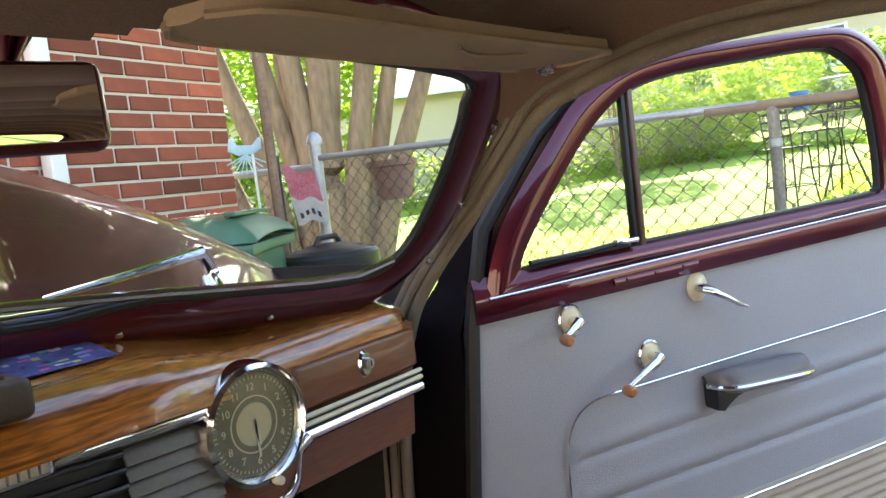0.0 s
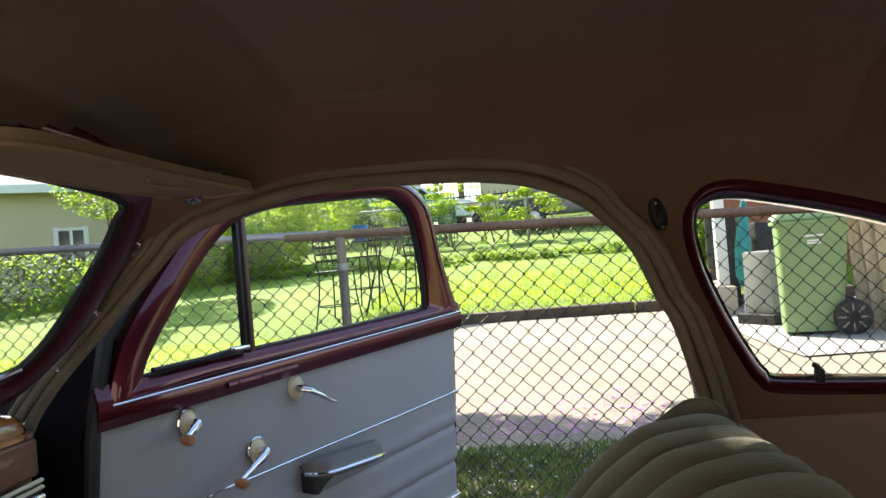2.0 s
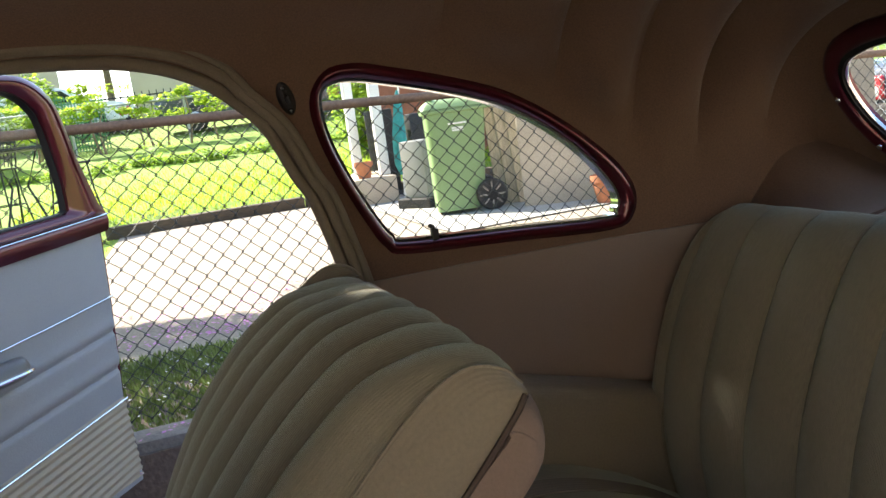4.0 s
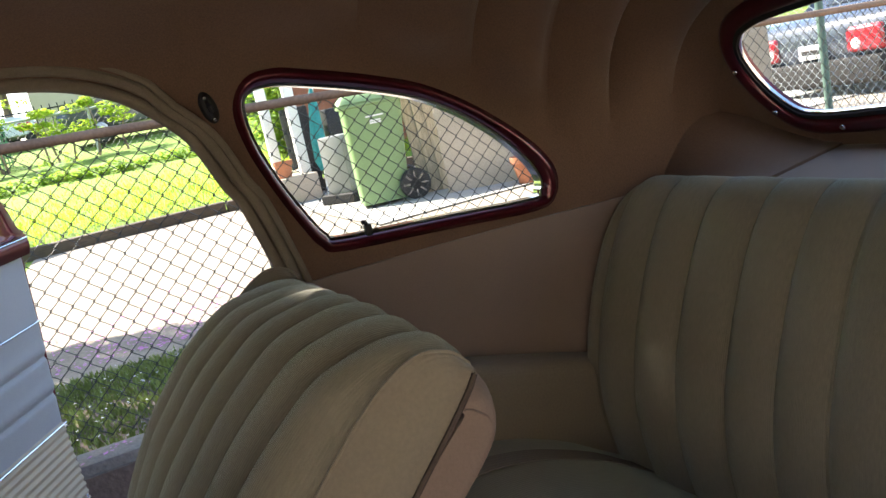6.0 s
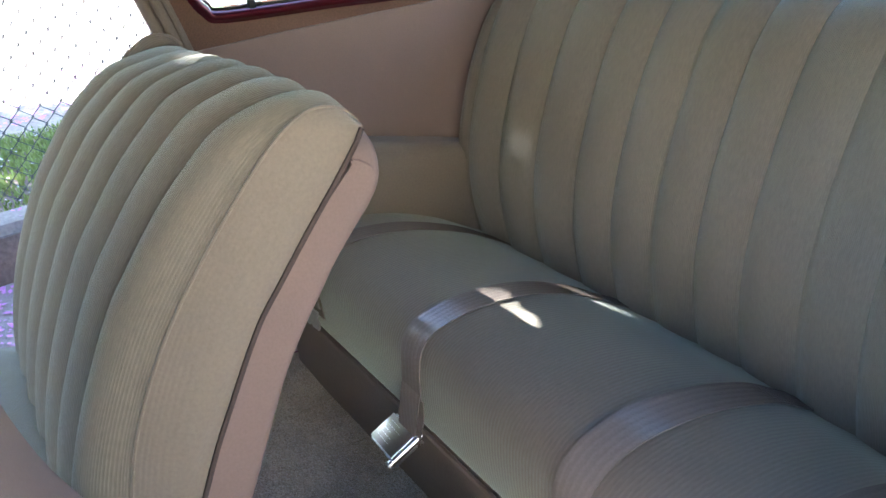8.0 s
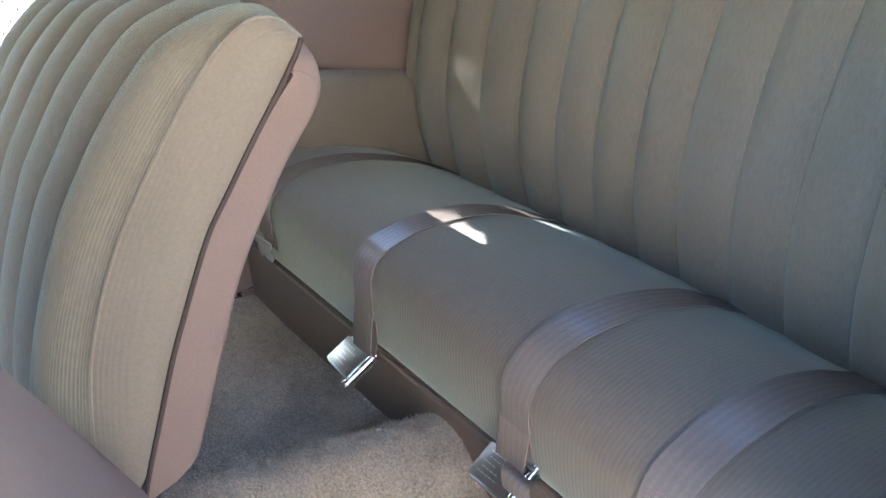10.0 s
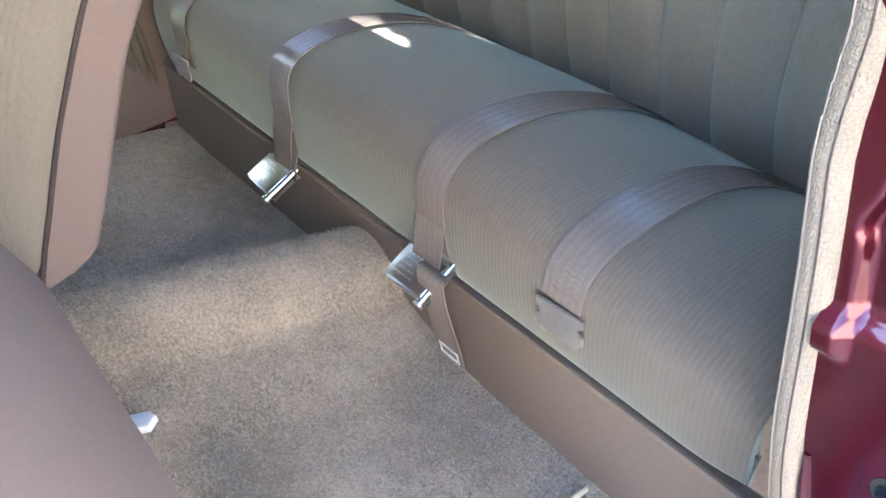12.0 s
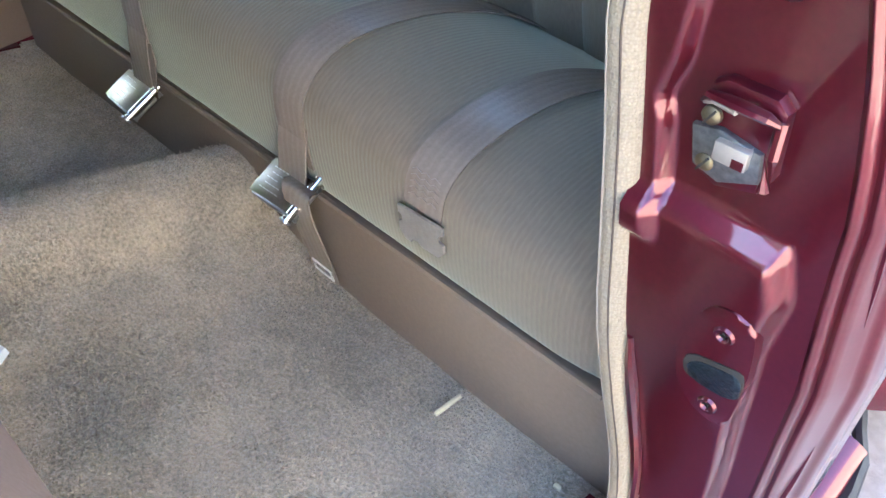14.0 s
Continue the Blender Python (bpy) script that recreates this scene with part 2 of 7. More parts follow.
def tube_bm(path, radius, sides=8, closed=False, bm=None, flat=1.0, up=None):
    """A round bar along a line of points; flat squashes it along the frame's second axis."""
    bm = bm or bmesh.new()
    pts = [Vector(p) for p in path]
    rings, n = [], len(pts)
    ref = Vector(up) if up else Vector((0, 0, 1))
    for i, p in enumerate(pts):
        a = pts[(i - 1) % n] if closed or i else p
        c = pts[(i + 1) % n] if closed or i < n - 1 else p
        d = (c - a).normalized()
        s = d.cross(ref)
        if s.length < 1e-3:
            s = d.cross(Vector((1, 0, 0)))
        s.normalize()
        q = s.cross(d)
        rr = radius[i] if isinstance(radius, (list, tuple)) else radius
        rings.append([bm.verts.new(p + rr * (s * math.cos(t) + q * flat * math.sin(t))) for t in (2 * math.pi * k / sides for k in range(sides))])
    m = n if closed else n - 1
    for i in range(m):
        r0, r1 = rings[i], rings[(i + 1) % n]
        for k in range(sides):
            bm.faces.new((r0[k], r0[(k + 1) % sides], r1[(k + 1) % sides], r1[k]))
    if not closed:
        bm.faces.new(rings[0][::-1]), bm.faces.new(rings[-1])
    return bm


def sheet_bm(f, nu, nv, thick=0.0, bm=None, keep=None, wrap=False):
    """A grid surface f(u, v), u and v from 0 to 1; thick gives it a back; keep(point) drops faces."""
    bm = bm or bmesh.new()
    P = [[Vector(f(i / nu, j / nv)) for j in range(nv + 1)] for i in range(nu + 1)]

    def normal(i, j):
        a = P[min(i + 1, nu)][j] - P[max(i - 1, 0)][j]
        b = P[i][min(j + 1, nv)] - P[i][max(j - 1, 0)]
        c = a.cross(b)
        return c.normalized() if c.length > 1e-12 else Vector((0, 0, 1))
    V = [[bm.verts.new(P[i][j]) for j in range(nv + 1)] for i in range(nu + 1)]
    B = [[bm.verts.new(P[i][j] - normal(i, j) * thick) for j in range(nv + 1)] for i in range(nu + 1)] if thick else None
    on = [[keep is None or keep((P[i][j] + P[i + 1][j + 1]) / 2) for j in range(nv)] for i in range(nu)]
    for i in range(nu):
        for j in range(nv):
            if not on[i][j]:
                continue
            bm.faces.new((V[i][j], V[i + 1][j], V[i + 1][j + 1], V[i][j + 1]))
            if thick:
                bm.faces.new((B[i][j], B[i][j + 1], B[i + 1][j + 1], B[i + 1][j]))
                for di, dj, a, b in ((-1, 0, (i, j), (i, j + 1)), (1, 0, (i + 1, j + 1), (i + 1, j)), (0, -1, (i + 1, j), (i, j)), (0, 1, (i, j + 1), (i + 1, j + 1))):
                    x, y = i + di, j + dj
                    if not (0 <= x < nu and 0 <= y < nv and on[x][y]):
                        bm.faces.new((V[a[0]][a[1]], V[b[0]][b[1]], B[b[0]][b[1]], B[a[0]][a[1]]))
    loose = [v for v in bm.verts if not v.link_faces]
    bmesh.ops.delete(bm, geom=loose, context="VERTS")
    return bm


def lathe_bm(profile, m=None, sides=24, bm=None):
    """Turns a list of (radius, height) about z."""
    b = bmesh.new()
    rings = []
    for r, h in profile:
        rings.append([b.verts.new((r * math.cos(t), r * math.sin(t), h)) for t in (2 * math.pi * k / sides for k in range(sides))] if r > 1e-6 else [b.verts.new((0, 0, h))])
    for a, c in zip(rings, rings[1:]):
        for k in range(sides):
            if len(a) == 1 and len(c) == 1:
                continue
            if len(a) == 1:
                b.faces.new((a[0], c[k], c[(k + 1) % sides]))
            elif len(c) == 1:
                b.faces.new((a[k], a[(k + 1) % sides], c[0]))
            else:
                b.faces.new((a[k], a[(k + 1) % sides], c[(k + 1) % sides], c[k]))
    for ring in (rings[0], rings[-1]):
        if len(ring) > 1:
            b.faces.new(ring)
    if m:
        bmesh.ops.transform(b, matrix=m, verts=b.verts)
    return merge(bm, b)


def prism_bm(poly, depth, m=None, bevel=0.0, bm=None, seg=2):
    """A flat plate with the outline poly (x, y), from z 0 to depth."""
    b = bmesh.new()
    lo = [b.verts.new((x, y, 0)) for x, y in poly]
    hi = [b.verts.new((x, y, depth)) for x, y in poly]
    b.faces.new(lo[::-1])
    top = b.faces.new(hi)
    n = len(poly)
    for k in range(n):
        b.faces.new((lo[k], lo[(k + 1) % n], hi[(k + 1) % n], hi[k]))
    if bevel:
        bmesh.ops.bevel(b, geom=list(top.edges), offset=bevel, segments=seg, affect="EDGES", profile=0.5)
    if m:
        bmesh.ops.transform(b, matrix=m, verts=b.verts)
    return merge(bm, b)


def lerp_table(table, v):
    return float(np.interp(v, [a for a, _ in table], [b for _, b in table]))


def spline(points, n, closed=False):
    """Catmull-Rom through the points."""
    P = [Vector(p) for p in points]
    if not closed:
        P = [P[0] * 2 - P[1]] + P + [P[-1] * 2 - P[-2]]
    out, k = [], len(P)
    spans = k if closed else k - 3
    for i in range(spans):
        a, b, c, d = (P[(i + q) % k] for q in range(4))
        for s in range(n):
            t = s / n
            out.append(0.5 * ((2 * b) + (c - a) * t + (2 * a - 5 * b + 4 * c - d) * t * t + (3 * b - a - 3 * c + d) * t ** 3))
    if not closed:
        out.append(P[-2])
    return out


def inside(poly, x, y):
    c = False
    for (x0, y0), (x1, y1) in zip(poly, poly[1:] + poly[:1]):
        if (y0 > y) != (y1 > y) and x < (x1 - x0) * (y - y0) / (y1 - y0) + x0:
            c = not c
    return c


def smoothstep(a, b, x):
    t = min(max((x - a) / (b - a), 0), 1)
    return t * t * (3 - 2 * t)


# ---- car shell ----
P_SEC = 2 / 3.5
H_TAB = [(-1.0, 1.22), (-0.85, 1.34), (-0.7, 1.43), (-0.55, 1.50), (-0.4, 1.55), (-0.15, 1.595), (0.3, 1.61), (0.65, 1.59), (0.8, 1.55), (1.0, 1.46), (1.25, 1.30)]
Z_BELT = 1.07


def half_width(y):
    return 0.648 - 0.2 * max(-y, 0) ** 2 - 0.25 * max(y - 0.9, 0) ** 2


def roof_z(y):
    return lerp_table(H_TAB, y)


def shell(y, a):
    w, h = half_width(y), roof_z(y) - Z_BELT
    c, s = math.cos(a), math.sin(a)
    return Vector((math.copysign(w * abs(c) ** P_SEC, c), y, Z_BELT + h * abs(s) ** P_SEC))


def side_x(y, z):
    q = min(max((z - Z_BELT) / (roof_z(y) - Z_BELT), 0), 0.999)
    return half_width(y) * (1 - q ** 3.5) ** (1 / 3.5)


def screen_y(x, z):
    """The raked, slightly veed plane of the windscreen."""
    return 1.047 + 0.2 * (0.59 - abs(x)) - 0.95 * (z - 1.24)


DOOR_HOLE = [(0.047, 0.47), (0.049, 0.68), (0.07, 0.82), (0.083, 1.0), (0.09, 1.09), (0.114, 1.225), (0.137, 1.273), (0.168, 1.345), (0.205, 1.39), (0.255, 1.43), (0.32, 1.457), (0.4, 1.47),
             (0.52, 1.475), (0.62, 1.473), (0.68, 1.465), (0.76, 1.443), (0.82, 1.415), (0.9, 1.352), (1.013, 1.256), (1.08, 1.19), (1.12, 1.13), (1.15, 1.03), (1.17, 0.85), (1.18, 0.55)]
QW = [(0.098, 1.375), (0.085, 1.397), (0.05, 1.402), (-0.005, 1.392), (-0.1, 1.368), (-0.186, 1.339), (-0.26, 1.298), (-0.325, 1.246), (-0.37, 1.195), (-0.391, 1.156), (-0.388, 1.13), (-0.365, 1.118),
      (-0.2, 1.127), (-0.015, 1.138), (0.01, 1.15), (0.03, 1.18), (0.063, 1.247), (0.09, 1.32)]
RW_HALF = [(0.0, 1.177), (0.2, 1.177), (0.3, 1.174), (0.352, 1.176), (0.384, 1.188), (0.414, 1.225), (0.429, 1.264), (0.432, 1.297), (0.42, 1.322), (0.388, 1.340), (0.3, 1.354), (0.0, 1.372)]
RW = RW_HALF + [(-x, z) for x, z in RW_HALF[::-1]][1:-1]
WS = [(0.015, 1.270), (0.2, 1.252), (0.4, 1.229), (0.48, 1.224), (0.53, 1.237), (0.548, 1.27), (0.545, 1.32), (0.528, 1.385), (0.505, 1.435), (0.465, 1.465), (0.2, 1.488), (0.015, 1.495)]


def grow(loop, d):
    """The loop moved outward by d."""
    c = sum((Vector(p) for p in loop), Vector((0, 0))) / len(loop)
    out = []
    n = len(loop)
    for i in range(n):
        a, b = Vector(loop[i - 1]), Vector(loop[(i + 1) % n])
        t = (b - a).normalized()
        q = Vector((t.y, -t.x))
        if q.dot(Vector(loop[i]) - c) < 0:
            q = -q
        out.append(tuple(Vector(loop[i]) + q * d))
    return out


def loop_smooth(loop, n=4):
    return [(p[0], p[1]) for p in spline([(a, b, 0) for a, b in loop], n, True)]


def ring_bm(inner, outer, place, rise, steps=6, bm=None, back=0.02):
    """A moulded band between two loops of equal length; place(a, b, h) lays it in the world, rise(s) is its height across."""
    bm = bm or bmesh.new()
    n = len(inner)
    rows = []
    for s in range(steps + 1):
        t = s / steps
        rows.append([bm.verts.new(place(inner[k][0] * (1 - t) + outer[k][0] * t, inner[k][1] * (1 - t) + outer[k][1] * t, rise(t))) for k in range(n)])
    rows.append([bm.verts.new(place(*outer[k], -back)) for k in range(n)])
    rows.insert(0, [bm.verts.new(place(*inner[k], -back)) for k in range(n)])
    for a, b in zip(rows, rows[1:]):
        for k in range(n):
            bm.faces.new((a[k], a[(k + 1) % n], b[(k + 1) % n], b[k]))
    return bm


def pane_bm(loop, place, h0=0.0, h1=0.0):
    bm = bmesh.new()
    f = bm.faces.new([bm.verts.new(place(a, b, h0)) for a, b in loop])
    bmesh.ops.triangulate(bm, faces=[f])
    return bm


def on_side(sign):
    return lambda y, z, h: Vector((sign * (side_x(y, z) - h), y, z))


def on_screen(sign):
    n = Vector((0, 1, 0.95)).normalized()
    return lambda x, z, h: Vector((sign * x, screen_y(x, z), z)) - n * h


def rear_y(z):
    return -0.80 + 0.52 * (z - 1.13)


def on_rear(x, z, h):
    return Vector((x, rear_y(z) + 0.885 * h, z - 0.46 * h))


BOWS = [0.98, 0.80, 0.60, 0.37, 0.165, -0.09, -0.29, -0.42, -0.54, -0.66, -0.8, -1.0]
DOOR_TRIM = [tuple(Vector(a).lerp(Vector(b), smoothstep(0.86, 0.70, a[0]) * smoothstep(1.05, 1.2, a[1]))) for a, b in zip(DOOR_HOLE, grow(DOOR_HOLE, -0.011))]
door_hole_out = grow(DOOR_TRIM, 0.004)
qw_hole = grow(QW, 0.006)
rear_hole = grow(RW, 0.026)


def edge_dist(loop, a, b):
    """Distance in a plane from (a, b) to a closed loop."""
    best = 9.0
    for (x0, y0), (x1, y1) in zip(loop, loop[1:] + loop[:1]):
        dx, dy = x1 - x0, y1 - y0
        t = min(max(((a - x0) * dx + (b - y0) * dy) / (dx * dx + dy * dy + 1e-12), 0), 1)
        best = min(best, math.hypot(a - x0 - t * dx, b - y0 - t * dy))
    return best


def liner_point(u, v):
    y, a = 1.02 - 1.95 * u, math.pi * v
    p = shell(y, a)
    fade = 1.0
    if abs(p.x) > 0.42:
        if p.y > -0.47:
            fade = smoothstep(0.035, 0.12, min(edge_dist(DOOR_TRIM, p.y, p.z), edge_dist(QW, p.y, p.z)))
            if inside(DOOR_HOLE, p.y, p.z) or inside(QW, p.y, p.z):
                fade = 0.0
        fade *= smoothstep(1.15, 1.40, p.z)
    for b0, b1 in zip(BOWS, BOWS[1:]):
        if b1 <= y <= b0:
            t = (b0 - y) / (b0 - b1)
            deep = 0.014 + 0.03 * smoothstep(0.2, -0.25, y)
            sag = deep * abs(math.sin(math.pi * t)) ** 0.7 * fade
            c = Vector((0, y, Z_BELT + 0.05))
            p = p + (c - p).normalized() * sag
    return p


def liner_keep(p):
    if p.y > screen_y(p.x, p.z) - 0.012:
        return False
    if p.y < rear_y(p.z) - 0.02:
        return False
    if p.y < rear_y(p.z) + 0.04 and inside(rear_hole, p.x, p.z):
        return False
    if abs(p.x) > 0.3:
        if p.z < 1.49 and inside(door_hole_out, p.y, p.z):
            return False
        if inside(qw_hole, p.y, p.z):
            return False
    return True


ceiling = solo("ceiling", sheet_bm(liner_point, 200, 220, 0.012, keep=liner_keep), LINER, "brown cloth headlining stretched over transverse roof bows with scalloped seams", "ceiling", kind="structure")

# roof skin over the lining
skin_door, skin_quarter, skin_rear = grow(DOOR_HOLE, 0.035), grow(QW, 0.035), grow(RW, 0.10)


def skin_keep(p):
    if p.y > screen_y(p.x, p.z) - 0.08 or p.z < 1.08:
        return False
    if inside(skin_rear, p.x, p.z) and p.y < -0.5:
        return False
    return not (abs(p.x) > 0.3 and (inside(skin_door, p.y, p.z) or inside(skin_quarter, p.y, p.z)))


solo("roof", sheet_bm(lambda u, v: (lambda p: Vector((p.x * 1.045, p.y, 1.0 + (p.z - 1.0) * 1.05)))(shell(0.9 - 1.78 * u, math.pi * v)), 110, 120, -0.006, keep=skin_keep), PAINT, "burgundy painted steel roof skin of the old coupe", "roof", kind="structure")

# pressed faces of the left door post: (x, z) outlines
PLATEAU = [(-0.60, 0.924), (-0.671, 0.921), (-0.716, 0.919), (-0.729, 0.918), (-0.737, 0.893), (-0.734, 0.855), (-0.736, 0.823), (-0.738, 0.73), (-0.735, 0.40), (-0.60, 0.40)]
LOBE = [(-0.60, 1.2), (-0.672, 1.2), (-0.669, 1.05), (-0.666, 1.004), (-0.665, 0.989), (-0.659, 0.971), (-0.663, 0.962), (-0.667, 0.932), (-0.672, 0.90), (-0.60, 0.90)]
POST_EDGE = [(0.40, -0.745), (0.65, -0.757), (0.734, -0.757), (0.839, -0.757), (0.921, -0.748), (0.947, -0.746), (0.973, -0.741), (1.007, -0.733), (1.036, -0.724), (1.10, -0.705), (1.20, -0.685)]


LACE_X = [(0.45, -0.684), (0.6, -0.675), (0.77, -0.664), (0.88, -0.653), (0.955, -0.645), (1.007, -0.638), (1.12, -0.632)]
POST_INNER = [(0.40, -0.695), (0.65, -0.682), (0.78, -0.674), (0.885, -0.660), (0.958, -0.652), (1.01, -0.645), (1.2, -0.628)]


def post_base(z):
    return 0.086 - 0.035 * smoothstep(0.86, 0.6, z) + 0.06 * smoothstep(1.03, 1.22, z)


def post_y(x, z):
    y = post_base(z)
    for loop, rise, wid in ((PLATEAU, 0.013, 0.0042), (LOBE, 0.008, 0.0035)):
        d = edge_dist(loop, x, z) * (1 if inside(loop, x, z) else -1)
        y += rise * smoothstep(-wid, wid, d)
    return y


SLOT = material("oily dark steel", (0.02, 0.035, 0.05), rough=0.3, metal=0.7, var=0.6, scale=120, fine=500, bump=0.3)


def left_post(body):
    def face(u, v):
        z = 0.40 + 0.78 * v
        x1 = lerp_table(POST_EDGE, z)
        x0 = lerp_table(POST_INNER, z)
        x = x0 + (x1 - x0) * u
        return Vector((x, post_y(x, z), z))
    part("door_post", sheet_bm(face, 60, 190, 0.004), PAINT, body, angle=70)

    def outer(u, v):
        z = 0.40 + 0.78 * v
        x1 = lerp_table(POST_EDGE, z)
        y = post_y(x1, z)
        a = [(0, 0), (-0.0025, 0.002), (-0.005, 0.0), (-0.007, -0.004), (-0.0095, -0.003), (-0.0125, -0.006), (-0.016, -0.014), (-0.019, -0.02), (-0.023, -0.022), (-0.026, -0.032), (-0.027, -0.06)]
        q = u * (len(a) - 1)
        i = min(int(q), len(a) - 2)
        f = q - i
        return Vector((x1 + a[i][0] * (1 - f) + a[i + 1][0] * f, y + a[i][1] * (1 - f) + a[i + 1][1] * f, z))
    part("rolled_edge", sheet_bm(outer, 30, 60, 0.003), PAINT, body, angle=80)

    def plate(loop, h0, h1, mat, name, lab="", bev=0.003, parent=body, base=0.086):
        m = Matrix(((1, 0, 0, 0), (0, 0, 1, base + h0), (0, 1, 0, 0), (0, 0, 0, 1)))
        return part(name, prism_bm(loop, h1 - h0, m, bev), mat, parent, lab)
    tear = [(p[0], p[1]) for p in spline([(-0.707, 0.874, 0), (-0.700, 0.844, 0), (-0.704, 0.818, 0), (-0.716, 0.803, 0), (-0.728, 0.799, 0), (-0.736, 0.803, 0), (-0.738, 0.84, 0), (-0.735, 0.872, 0), (-0.728, 0.882, 0), (-0.715, 0.882, 0)], 5, True)]
    dv = plate(tear, 0.006, 0.0145, PAINT, "dovetail_plate", "", 0.0025)
    slot = [(p[0], p[1]) for p in spline([(-0.707, 0.835, 0), (-0.711, 0.841, 0), (-0.725, 0.845, 0), (-0.734, 0.846, 0), (-0.736, 0.836, 0), (-0.733, 0.828, 0), (-0.711, 0.826, 0)], 4, True)]
    plate([(x * 1.0 + (x + 0.722) * 0.12, z + (z - 0.836) * 0.18) for x, z in slot], 0.012, 0.0152, DARK, "slot_recess", "", 0.0006, dv)
    plate([(x - 0.001, z - 0.002) for x, z in slot], 0.012, 0.0155, SLOT, "slot", "scuffed steel dovetail slot", 0.0012, dv)
    for x, z in ((-0.7205, 0.866), (-0.724, 0.8105)):
        mm_ = Matrix.Translation((x, 0.1005, z)) @ pose(0, 0, 0, -90)
        sc = part("plate_screw", lathe_bm([(0, -0.0005), (0.0022, 0.0), (0.0034, 0.0016), (0.0048, 0.0018), (0.0058, 0.0)], mm_, 16), PAINT, dv)
        for q in (0, 90):
            part("screw_cross", box_bm(-0.0022, -0.0004, 0.0, 0.0022, 0.0004, 0.0006, m=mm_ @ pose(0, 0, 0, 0, 0, q + 20)), DARK, dv)
    st = plate([(-0.680, 0.987), (-0.686, 0.991), (-0.708, 0.991), (-0.7135, 0.986), (-0.7155, 0.955), (-0.711, 0.944), (-0.692, 0.938), (-0.680, 0.944)], 0.0, 0.006, PAINT, "striker", "", 0.003)
    part("hood_lip", tube_bm([(-0.678, 0.090, 0.977), (-0.683, 0.096, 0.985), (-0.695, 0.099, 0.987), (-0.708, 0.098, 0.986), (-0.7125, 0.094, 0.982)], [0.002, 0.0035, 0.0038, 0.0035, 0.002], 8, flat=0.6, bm=None), PAINT, st)
    part("worn_lip", tube_bm([(-0.679, 0.0915, 0.978), (-0.686, 0.0985, 0.9845), (-0.697, 0.1015, 0.9855)], 0.0016, 6), TONGUE, st, "paint-chipped steel lip")
    part("outer_lip", tube_bm([(-0.7125, 0.093, 0.983), (-0.7145, 0.098, 0.970), (-0.7145, 0.097, 0.953)], 0.0028, 8), PAINT, st)
    part("wear_plate", prism_bm([(-0.677, 0.967), (-0.690, 0.970), (-0.709, 0.966), (-0.711, 0.952), (-0.694, 0.944), (-0.681, 0.948)], 0.0035, Matrix(((1, 0, 0, 0), (0, 0, 1, 0.0915), (0, 1, 0, 0), (0, 0, 0, 1))), 0.001), WORN, st, "scuffed bare steel striker plate")
    part("catch_tooth", box_bm(-0.7055, 0.092, 0.957, -0.690, 0.0985, 0.967, 0.001, m=None), TONGUE, st, "bright worn catch tooth")
    part("tooth_scuff", box_bm(-0.7045, 0.0978, 0.9575, -0.699, 0.0988, 0.962, 0.0003), PAINT, st)
    for x, z in ((-0.6845, 0.9745), (-0.6865, 0.9515)):
        mm_ = Matrix.Translation((x, 0.0945, z)) @ pose(0, 0, 0, -90)
        part("screw", lathe_bm([(0, 0.0024), (0.0030, 0.0020), (0.0044, 0.0008), (0.0046, -0.001)], mm_, 16), BRASS, st)
        part("screw_slot", box_bm(-0.0044, -0.0005, 0.0018, 0.0044, 0.0005, 0.0028, m=mm_ @ pose(0, 0, 0, 0, 0, 60)), DARK, st)
    part("knob", lathe_bm([(0, 0.012), (0.006, 0.011), (0.010, 0.006), (0.011, 0)], Matrix.Translation((-0.700, 0.088, 1.040)) @ pose(0, 0, 0, -90), 18), PAINT, body, "painted dowel bump")


